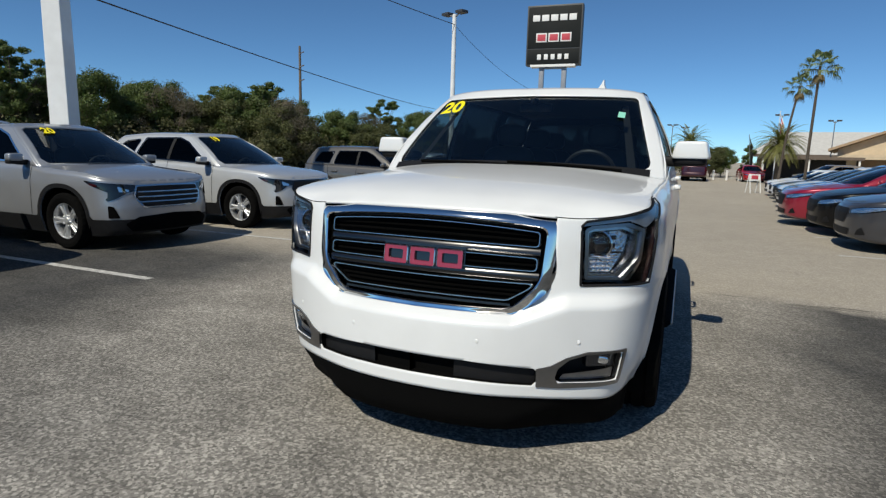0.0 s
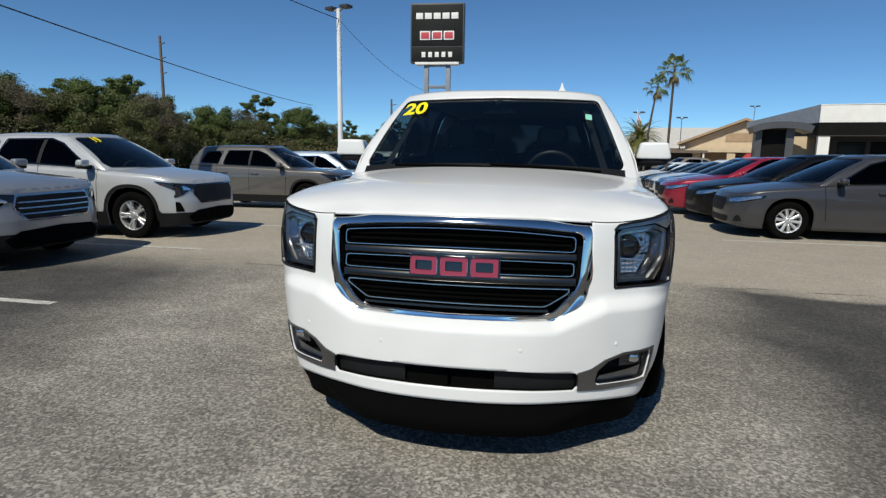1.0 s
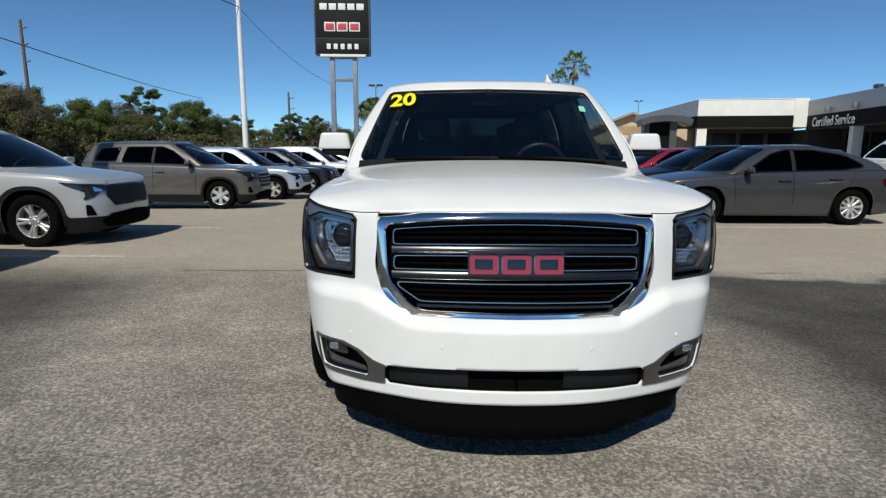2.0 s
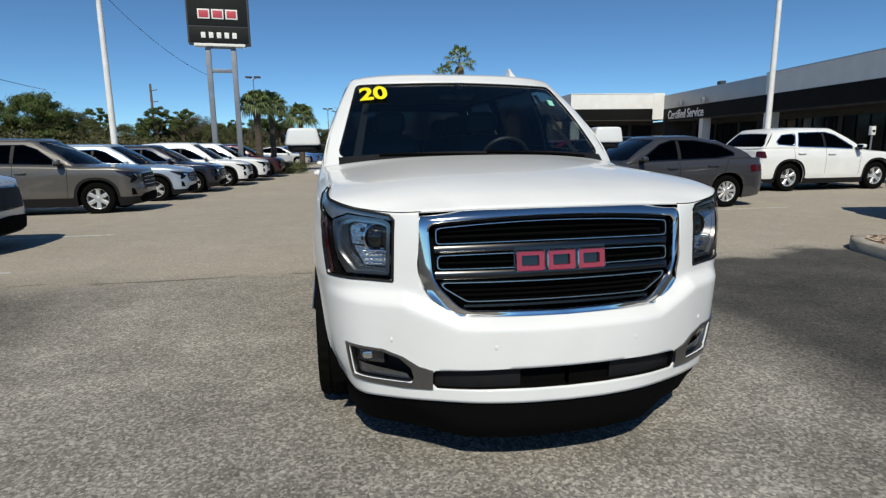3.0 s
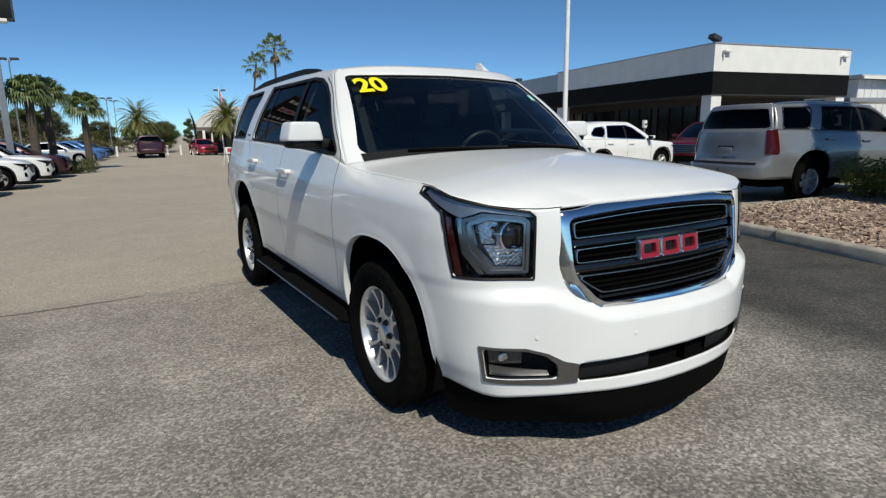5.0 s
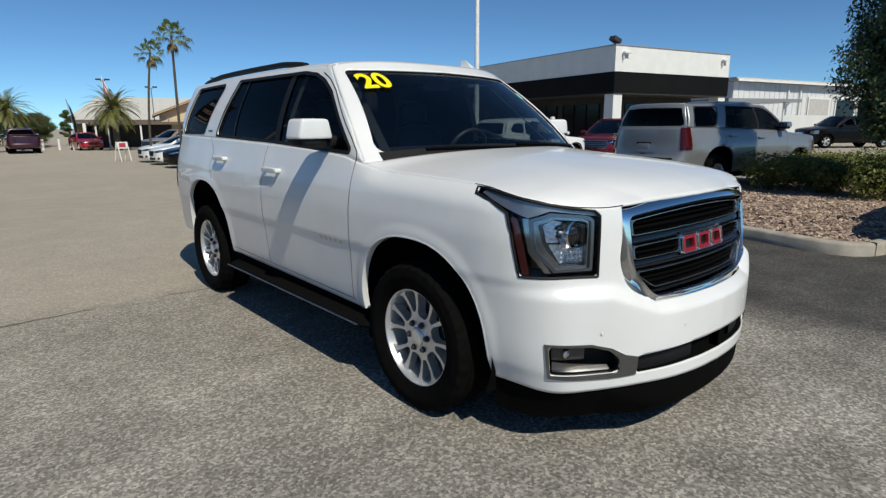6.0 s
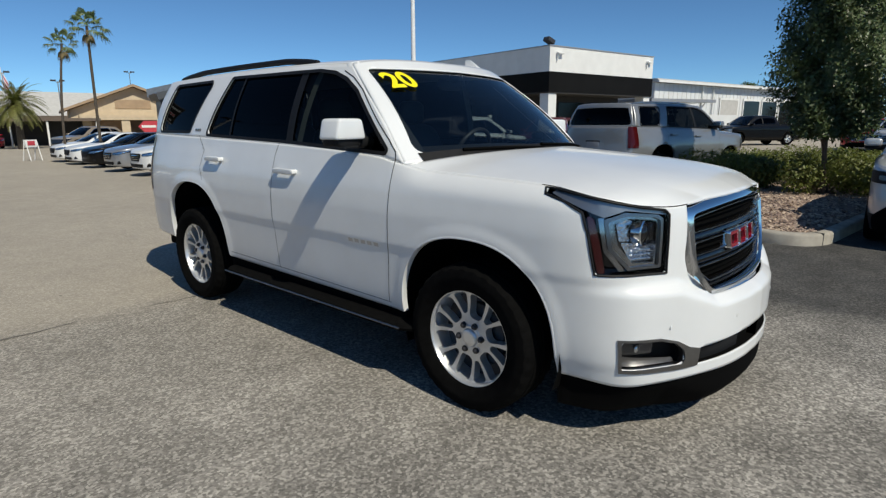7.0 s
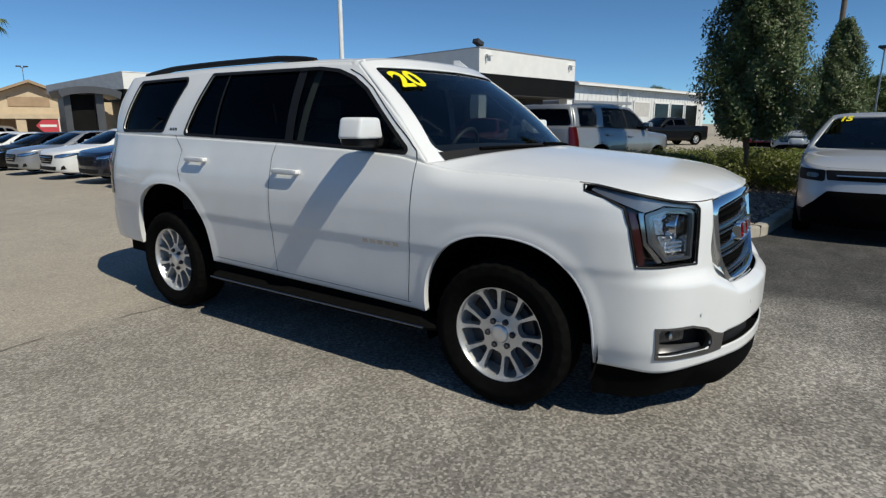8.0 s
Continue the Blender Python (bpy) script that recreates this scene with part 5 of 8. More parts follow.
def nose(x, z):
    """How far forward the plane of the grille lies."""
    return -0.912 + 0.175 * x * x + (z - 0.9) * 0.14


def frame_ring(outer, inner, ro, ri, section, n=200, shelf=None):
    """A frame between two outlines; section: (share from the outer to the inner outline, forward).
    shelf(x, z, y): how far the outer edge reaches forward to meet the bumper."""
    A, B = loop_pts(outer, ro, n), loop_pts(inner, ri, n)
    # match the start of the two loops by angle
    def roll(L):
        c = L.mean(0)
        a = np.arctan2(L[:, 1] - c[1], L[:, 0] - c[0])
        return np.roll(L, -int(np.argmin(np.abs(a + math.pi / 2))), axis=0)
    A, B = roll(A), roll(B)
    V, F = [], []
    k = len(section)
    for i in range(n):
        for t, f in section:
            p = A[i] + (B[i] - A[i]) * t
            y = nose(p[0], p[1]) - f
            V.append((p[0], y - (shelf(p[0], p[1], y) * (1 - t) if shelf else 0.0), p[1]))
    for i in range(n):
        for j in range(k - 1):
            F.append((i * k + j, ((i + 1) % n) * k + j, ((i + 1) % n) * k + j + 1, i * k + j + 1))
    return V, F


def sym(half):
    return half + [(-x, z) for x, z in reversed(half)]


def arched(z_mid, z_end, x_end, n=7):
    """Points of a shallow arch from its end to the middle."""
    return [(x_end * (1 - k / n), z_end + (z_mid - z_end) * (1 - (1 - k / n) ** 2)) for k in range(1, n + 1)]


def to_bumper(x, z, y):
    """The lower rim is a sloping shelf that ends flush with the bumper."""
    u = min(1.0, max(0.0, (0.835 - z) / 0.10))
    return max(0.0, y - front_pt(x, 0.715, 0.002).y) * u * u * (3 - 2 * u)


g_out = sym([(0.0, 0.672), (0.44, 0.678), (0.595, 0.815), (0.608, 1.094)] + arched(1.122, 1.094, 0.608))
g_out = [p for i, p in enumerate(g_out) if i not in (len(g_out) // 2, len(g_out) - 1)]
g_in = sym([(0.0, 0.700), (0.415, 0.706), (0.532, 0.832), (0.544, 1.054)] + arched(1.083, 1.054, 0.544))
g_in = [p for i, p in enumerate(g_in) if i not in (len(g_in) // 2, len(g_in) - 1)]
grille = part("grille", mesh_of(*frame_ring(g_out, g_in, 0.07, 0.05, [(0, -0.06), (0, -0.004), (0.12, 0.010), (0.35, 0.021), (0.62, 0.029), (0.85, 0.031), (0.96, 0.026), (1.0, 0.016), (1.0, -0.05)], 240, to_bumper)), M["chrome"], hero, "broad chrome grille surround")
bv, bf = [], []
xs, zs_ = np.linspace(-0.56, 0.56, 30), np.linspace(0.69, 1.09, 6)
for x in xs:
    for z in zs_:
        bv.append((x, nose(x, z) + 0.035, z))
for i in range(29):
    for j in range(5):
        bf.append((i * 6 + j, (i + 1) * 6 + j, (i + 1) * 6 + j + 1, i * 6 + j + 1))
part("grille_back", mesh_of(bv, bf), M["void"], grille)


def bar_x(z0, z1, x1, sect, n=60, x0=None, top=0.0):
    """A bar across the grille, bent with the nose. sect: (share of height, forward)."""
    V, F = [], []
    k = len(sect)
    x0 = -x1 if x0 is None else x0
    for x in np.linspace(x0, x1, n):
        up = top * (1 - (x / 0.53) ** 2)
        for t, f in sect:
            z = z0 + (z1 - z0) * t + up
            V.append((x, nose(x, z) - f, z))
    for i in range(n - 1):
        for j in range(k - 1):
            F.append((i * k + j, (i + 1) * k + j, (i + 1) * k + j + 1, i * k + j + 1))
    return V, F


slots = [(0.970, 1.040, 0.518, 0.026, False), (0.868, 0.930, 0.515, 0.008, False), (0.735, 0.822, 0.505, 0.0, True)]
for z0, z1, xx, bow_, cham in slots:
    if cham:
        o = sym([(0.0, z0), (0.40, z0), (0.497, z0 + 0.062), (0.503, z1), (0.0, z1)])
        i_ = sym([(0.0, z0 + 0.011), (0.394, z0 + 0.011), (0.484, z0 + 0.066), (0.490, z1 - 0.010), (0.0, z1 - 0.010)])
    else:
        o = sym(arched(z0 + bow_ * 0.25, z0, xx)[::-1] + [(xx, z0), (xx, z1)] + arched(z1 + bow_, z1, xx))
        i_ = sym(arched(z0 + bow_ * 0.25 + 0.008, z0 + 0.008, xx - 0.010)[::-1] + [(xx - 0.010, z0 + 0.008), (xx - 0.010, z1 - 0.008)] + arched(z1 + bow_ - 0.008, z1 - 0.008, xx - 0.010))
    h = len(o) // 2
    o = [p for i, p in enumerate(o) if i not in (h, len(o) - 1)]
    i_ = [p for i, p in enumerate(i_) if i not in (h, len(i_) - 1)]
    part("grille_slot_frame", mesh_of(*frame_ring(o, i_, 0.016, 0.012, [(0, -0.03), (0, 0.004), (0.3, 0.011), (0.7, 0.011), (1.0, 0.004), (1.0, -0.035)], 220)), M["slot"], grille)
    fins = []
    m = 2 if not cham else 3
    for k in range(m):
        z = z0 + 0.016 + (z1 - z0 - 0.03) * (k + 0.5) / m
        fins.append(bar_x(z - 0.004, z + 0.004, xx - (0.02 if not cham else 0.06), [(0, -0.034), (0, -0.012), (1, -0.008), (1, -0.034)], 40, top=bow_ * (0.3 + 0.5 * k / m)))
    part("grille_fin", mesh_of(*join(*fins)), M["void"], grille)
for z0, z1, bow_ in ((0.935, 0.965, 0.007), (0.828, 0.862, 0.003), (1.043, 1.056, 0.026), (0.712, 0.730, 0.0)):
    part("grille_bar", mesh_of(*bar_x(z0, z1, 0.52 if z0 > 0.8 else 0.41, [(0, -0.03), (0, 0.0), (0.25, 0.006), (0.75, 0.006), (1, 0.0), (1, -0.03)], 60, top=bow_)), M["gbar"] if z0 < 1.0 else M["plastic"], grille)
# badge: three plain enamelled shapes with bright rims
for cx in (-0.134, 0.0, 0.134):
    o = [(cx - 0.062, 0.858), (cx + 0.062, 0.858), (cx + 0.062, 0.944), (cx - 0.062, 0.944)]
    i_ = [(cx - 0.057, 0.863), (cx + 0.057, 0.863), (cx + 0.057, 0.939), (cx - 0.057, 0.939)]
    bd = part("badge", mesh_of(*frame_ring(o, i_, 0.010, 0.006, [(0, -0.02), (0, 0.026), (0.5, 0.030), (1, 0.026), (1, 0.02)], 64)), M["chrome"], grille, "red enamel badge block with chrome rim")
    i2 = [(cx - 0.030, 0.886), (cx + 0.030, 0.886), (cx + 0.030, 0.916), (cx - 0.030, 0.916)]
    part("badge_face", mesh_of(*frame_ring(i_, i2, 0.006, 0.004, [(0, 0.02), (0, 0.025), (0.72, 0.025), (0.72, 0.0)], 64)), M["redbadge"], bd)
part("badge_plate", mesh_of(*bar_x(0.852, 0.955, 0.200, [(0, -0.03), (0, 0.012), (1, 0.012), (1, -0.03)], 12)), M["gloss"], grille)

# running boards
for sg in (1, -1):
    V, F = [], []
    ys = [0.40, 0.44, 0.52, 0.9, 1.5, 2.1, 2.34, 2.40, 2.43]
    ins = [0.05, 0.02, 0.0, 0, 0, 0, 0.0, 0.03, 0.06]
    sec = [(0.84, 0.325), (1.02, 0.325), (1.055, 0.338), (1.062, 0.352), (1.05, 0.366), (0.99, 0.374), (0.84, 0.374)]
    for y, d in zip(ys, ins):
        for a, z in sec:
            V.append((sg * (a - (d if a > 0.9 else 0)), y, z))
    k = len(sec)
    for i in range(len(ys) - 1):
        for j in range(k - 1):
            F.append((i * k + j, (i + 1) * k + j, (i + 1) * k + j + 1, i * k + j + 1))
    F += [tuple(range(k)), tuple(range((len(ys) - 1) * k, len(ys) * k))]
    rbd = part("running_board", mesh_of(V, F), M["tyre"], hero, "black running board with a bright edge")
    part("board_edge", mesh_of(*tube([(sg * 1.060, y, 0.356) for y in (0.46, 0.9, 1.5, 2.1, 2.38)], 0.005, 6)), M["bezel"], rbd)
    for y in (0.75, 1.45, 2.15):
        part("board_bracket", box_mesh(sg * 0.80, y, 0.34, 0.20, 0.05, 0.03), M["void"], rbd, smooth=False)
    # lettering on the door and the pillar: plain bars
    for k in range(5):
        y = 0.68 + k * 0.056
        c8 = [hs.on_side(yy, zz, off) for off in (0.0004, 0.0016) for yy, zz in ((y - 0.018, 0.775), (y + 0.018, 0.775), (y + 0.018, 0.797), (y - 0.018, 0.797))]
        part("badge_bar", mesh_of([(sg * c[0], c[1], c[2]) for c in c8], [(0, 1, 2, 3), (4, 5, 6, 7)] + [(i, (i + 1) % 4, 4 + (i + 1) % 4, 4 + i) for i in range(4)]), M["satin"], hero, smooth=False)
    for k in range(3):
        y = 2.86 + k * 0.034
        q = hs.on_side(y, 1.405)
        part("badge_bar", box_mesh(sg * (q[0] + 0.001), y, 1.405, 0.004, 0.024, 0.020, 0.002), M["darkchrome"], hero)
    # parking sensors
    for x, z in ((0.30, 0.575), (0.70, 0.585)):
        c = front_pt(sg * x, z, 0.0)
        part("parking_sensor", mesh_of(*pod(c, (0.020, 0.003, 0.020), 0.9, 1.0, 16, 8)), M["white"], hero)
    # edge of the hood above the lamp
    pts = [tuple(hs.pt(np.array([s]), hs.zt(np.array([s])), 0.0005)[0]) for s in np.linspace(hs.s_x(0.605), hs.s_y(-0.34), 30)]
    part("hood_gap", mesh_of(*tube([(sg * p[0], p[1], p[2]) for p in pts], 0.002, 6)), M["void"], hero)

# aerial, wipers, cowl, stickers
fin = []
for t in np.linspace(0, 1, 9):
    w = 0.024 * (1 - t) ** 2 + 0.005
    fin += [(0.45 - w, 1.10 + 0.10 * t, 1.845 + 0.075 * t), (0.45 + w, 1.10 + 0.10 * t, 1.845 + 0.075 * t), (0.45 + w, 1.24 + 0.01 * t, 1.848 + 0.075 * t), (0.45 - w, 1.24 + 0.01 * t, 1.848 + 0.075 * t)]
ff = [(4 * i + j, 4 * i + (j + 1) % 4, 4 * i + 4 + (j + 1) % 4, 4 * i + 4 + j) for i in range(8) for j in range(4)] + [(32, 33, 34, 35)]
part("roof_aerial", mesh_of(fin, ff), M["white"], hero, "white fin aerial")
scr = hs.screen(0.0)


def on_screen(x, t, off):
    """A point on the windshield at height share t."""
    a = abs(x)
    lo, hi = 0.0, 1.0
    for _ in range(30):
        mid = (lo + hi) / 2
        if float(scr(np.array([mid]), np.array([t]))[0, 0]) < a:
            lo = mid
        else:
            hi = mid
    p = hs.screen(off)(np.array([lo]), np.array([t]))[0]
    return (math.copysign(float(p[0]), x), float(p[1]), float(p[2]))


for x0, x1 in ((0.70, 0.02), (0.02, -0.62)):
    pts = [on_screen(x0 + (x1 - x0) * k / 10, 0.030 + 0.03 * k / 10, 0.012) for k in range(11)]
    part("wiper", mesh_of(*tube(pts, 0.010, 6)), M["void"], hero)
V = []
for a in np.linspace(-0.86, 0.86, 25):
    p = on_screen(a, 0.0, 0.008)
    q = on_screen(a, 0.075, 0.003)
    V += [p, q]
part("cowl", mesh_of(V, [(2 * i, 2 * i + 2, 2 * i + 3, 2 * i + 1) for i in range(24)]), M["plastic"], hero)
tm = text_mesh("20", 0.182, 0.0, 0.006)
tb = bmesh.new()
tb.from_mesh(tm)
bmesh.ops.subdivide_edges(tb, edges=tb.edges, cuts=1)
for v in tb.verts:
    x, y = v.co.x, v.co.y
    v.co = Vector(on_screen(-0.605 + x, 0.742 + y / 0.78, 0.003))
part("year_number", tb, M["yellow"], hero, "yellow vinyl number 20 on the windshield", smooth=False)
V = [on_screen(0.635 + dx, 0.64 + dz, 0.0) for dx, dz in ((-0.022, -0.034), (0.022, -0.038), (0.022, 0.034), (-0.022, 0.038))]
part("sticker", mesh_of(V, [(0, 1, 2, 3)]), M["green"], hero, "small green sticker in the windshield", smooth=False)
for sg in (1, -1):
    V = [on_screen(sg * x, t, -0.10) for x, t in ((0.78, 0.10), (0.73, 0.10), (0.605, 0.90), (0.645, 0.92))]
    part("pillar_trim", mesh_of(V, [(0, 1, 2, 3)]), M["seat"], hero)
    V = []
    for t in np.linspace(0, 1, 8):
        y = 1.545 - 0.045 * t
        z = 1.30 + 0.50 * t
        V += [tuple(Vector(hs.on_side(y - 0.028, z, -0.05)) * 1.0), tuple(Vector(hs.on_side(y + 0.03, z, -0.05)))]
    V = [(sg * a, b, c) for a, b, c in V]
    part("pillar_trim", mesh_of(V, [(2 * i, 2 * i + 1, 2 * i + 3, 2 * i + 2) for i in range(7)]), M["beige"], hero, "pale beige door pillar trim")
part("headliner", mesh_of(*both(rev(skin(np.linspace(0, 0.96, 12), np.linspace(0.03, 0.97, 16), hs.rooff(-0.04))))), M["beige"], hero)


# ---- the fall of the lot: level round the white SUV, lower beyond ----
def ground_z(x, y):
    def ss(a, b, q):
        u = min(1.0, max(0.0, (q - a) / (b - a)))
        return u * u * (3 - 2 * u)
    return -0.34 * ss(5.0, 20.0, y - 1.4 * max(x, 0.0) - 0.25 * min(x, 0.0)) * (1 - ss(9.0, 13.0, x) * (1 - ss(22.0, 34.0, y)))


def down(x, y, dz=0.0):
    """Carries a place on the level plane outwards and down to the falling ground."""
    e = Vector((-1.0, -3.0, 1.39))
    k = 1.0
    for _ in range(12):
        px, py = e.x + (x - e.x) * k, e.y + (y - e.y) * k
        k = 0.5 * k + 0.5 * (1 - ground_z(px, py) / e.z)
    return e.x + (x - e.x) * k, e.y + (y - e.y) * k, e.z * (1 - k) + dz


# ---- the other cars ----
def lamps(hw, fo, zl, zh, wide=0.55, back=0.42):
    return ("headlight", [("x", wide * hw, zl), ("x", 0.80 * hw, zl + 0.01), ("y", -fo + back, zh - 0.02), ("y", -fo + back + 0.04, zh + 0.03), ("x", 0.80 * hw, zh), ("x", wide * hw, zl + 0.075)], 0.012, "gloss", 0.006)


SUVW = [([(0.72, 1.105), (1.70, 1.15), (2.52, 1.18), (2.40, 1.53), (1.55, 1.545), (1.30, 1.47)], 0.03), ([(2.62, 1.20), (3.20, 1.25), (2.92, 1.47), (2.52, 1.51)], 0.04)]


def crossover(style="five", clad=0.42, boxy=0.0, h=1.66, grille_w=0.52, grille_z=(0.58, 0.84), hl=(0.74, 0.87), bars=True, **kw):
    wins = SUVW if not boxy else [([(0.72, 1.16), (1.70, 1.19), (2.46, 1.21), (2.36, 1.58), (1.46, 1.59), (1.18, 1.49)], 0.03), ([(2.62, 1.23), (3.16, 1.26), (3.02, 1.54), (2.52, 1.57)], 0.03)]
    zb, zh = (1.075, 0.90) if not boxy else (1.12, 0.98)
    P = vehicle_spec(4.66, 2.76, 0.93, 1.85, h, zb, zh, 0.42, 1.36, 0.14, 1.24, 3.50, 3.12 + 0.1 * boxy, 3.16 + 0.1 * boxy, 0.63, 0.10, (0.37, 0.235, 0.245, style), wins,
                     gaps=[([(1.66, 1.14), (1.68, 0.45)], 0.008), ([(0.56, 1.08), (0.60, 0.42)], 0.008), ([(2.66, 1.15), (2.62, 0.80)], 0.008)],
                     handles=[(1.50, 0.98), (2.42, 1.0)], pillars=[(1.68, 1.66, 0.07)], clad=clad, mircap=kw.pop("mircap", None), **kw)
    gz0, gz1 = grille_z
    P["patches"] = [("headlight_bowl", [("x", 0.64 * 0.92, hl[0] + 0.028), ("x", 0.76 * 0.92, hl[0] + 0.034), ("x", 0.78 * 0.92, hl[1] - 0.025), ("x", 0.64 * 0.92, hl[0] + 0.055)], 0.008, "chrome", 0.010),
                    ("side_marker", [("y", -0.60, hl[1] - 0.035), ("y", -0.52, hl[1] - 0.015), ("y", -0.50, hl[1] + 0.012), ("y", -0.60, hl[1] - 0.005)], 0.004, "amber", 0.010),
                    ("grille_surround", [("x", -0.2, gz0 - 0.022), ("x", grille_w * 0.8 + 0.012, gz0 - 0.022), ("x", grille_w + 0.03, (gz0 + gz1) / 2), ("x", grille_w * 0.93 + 0.02, gz1 + 0.02), ("x", -0.2, gz1 + 0.03)], 0.03, "darkchrome" if bars else "gloss", 0.012),
                    ("grille", [("x", -0.2, gz0), ("x", grille_w * 0.8, gz0), ("x", grille_w, (gz0 + gz1) / 2), ("x", grille_w * 0.93, gz1), ("x", -0.2, gz1 + 0.01)], 0.03, "plastic", 0.020),
                    ("headlight", [("x", 0.50, hl[0] + 0.045), ("x", 0.62, hl[0] + 0.020), ("x", 0.715, hl[0] - 0.045), ("x", 0.80, hl[0] - 0.085), ("x", 0.815, hl[0] - 0.060), ("x", 0.765, hl[0] + 0.010),
                                   ("y", -0.52, hl[1] - 0.015), ("y", -0.40, hl[1] + 0.045), ("x", 0.80, hl[1] + 0.015), ("x", 0.50, hl[1] - 0.010)], 0.006, "gloss", 0.006),
                    ("lower_intake", [("x", -0.2, 0.26), ("x", 0.58, 0.26), ("x", 0.66, 0.36), ("x", 0.50, 0.45), ("x", -0.2, 0.49)], 0.02, "void", 0.012),
                    ("fog_lamp", [("x", 0.70, 0.44), ("x", 0.80, 0.44), ("x", 0.80, 0.60), ("x", 0.755, 0.585)], 0.01, "void", 0.007),
                    ("tail_lamp", [("y", 3.45, 0.88), ("y", 3.50, 1.06), ("X", 0.66, 1.06), ("X", 0.66, 0.92)], 0.03, "tail", 0.008),
                    ("rear_bumper", [("X", -0.2, 0.36), ("X", 0.80, 0.36), ("X", 0.80, 0.46), ("X", -0.2, 0.46)], 0.02, "plastic", 0.006)]
    if bars:
        n = 4
        for k in range(1, n):
            z = gz0 + (gz1 - gz0) * k / n
            P["patches"].append(("grille_bar", [("x", -0.2, z - 0.011), ("x", grille_w * (0.8 if k == 0 else 0.95), z - 0.011), ("x", grille_w * (0.8 if k == 0 else 0.95), z + 0.006), ("x", -0.2, z + 0.006)], 0.004, "slot", 0.028))
    P["trim"] = "chrome" if bars and not boxy else "gloss"
    return P


def sedan(style="ten", h=1.47, vgrille=False):
    wins = [([(0.70, 0.965), (1.55, 0.985), (2.45, 1.01), (2.92, 1.07), (2.60, 1.27), (2.0, 1.36), (1.50, 1.365), (1.22, 1.29)], 0.03)]
    P = vehicle_spec(4.63, 2.70, 0.93, 1.78, h, 0.935, 0.74, 0.42, 1.32, 0.12, 1.22, 3.28, 2.62, 2.70, 0.60, 0.10, (0.325, 0.205, 0.215, style), wins, tailrise=0.045, beltrise=0.06, roofdrop=0.09, gc=0.17,
                     gaps=[([(1.58, 0.98), (1.60, 0.36)], 0.008), ([(0.50, 0.93), (0.56, 0.34)], 0.008), ([(2.72, 1.0), (2.60, 0.72), (2.40, 0.5)], 0.008)],
                     handles=[(1.42, 0.83), (2.34, 0.86)], pillars=[(1.60, 1.62, 0.07)], dbow=0.12)
    P["mirror"] = (0.72, 1.0, (0.19, 0.11, 0.13))
    P["tailw"] = [(-1, 0.99), (0.66, 1.0), (0.50, 1.33), (-1, 1.36)]
    P["patches"] = [("grille", [("x", -0.2, 0.44), ("x", 0.30, 0.44), ("x", 0.42, 0.60), ("x", 0.40, 0.68), ("x", -0.2, 0.68)], 0.03, "plastic", 0.008), lamps(0.89, 0.93, 0.60, 0.72, 0.52, 0.52), ("headlight_bowl", [("x", 0.50, 0.61), ("x", 0.70, 0.625), ("y", -0.46, 0.705), ("y", -0.44, 0.735), ("x", 0.70, 0.705), ("x", 0.50, 0.665)], 0.008, "facets", 0.012),
                    ("lower_grille", [("x", -0.2, 0.25), ("x", 0.46, 0.25), ("x", 0.50, 0.36), ("x", -0.2, 0.36)], 0.02, "plastic", 0.006),
                    ("fog_lamp", [("x", 0.62, 0.27), ("x", 0.76, 0.29), ("x", 0.72, 0.40), ("x", 0.66, 0.36)], 0.01, "plastic", 0.006),
                    ("tail_lamp", [("y", 3.22, 0.72), ("y", 3.20, 0.86), ("X", 0.45, 0.88), ("X", 0.45, 0.74)], 0.03, "tail", 0.008)]
    for z in (0.50, 0.56, 0.62):
        P["patches"].append(("grille_bar", [("x", -0.2, z - 0.006), ("x", 0.34, z - 0.006), ("x", 0.36, z + 0.006), ("x", -0.2, z + 0.006)], 0.004, "chrome" if vgrille else "plastic", 0.014))
    return P


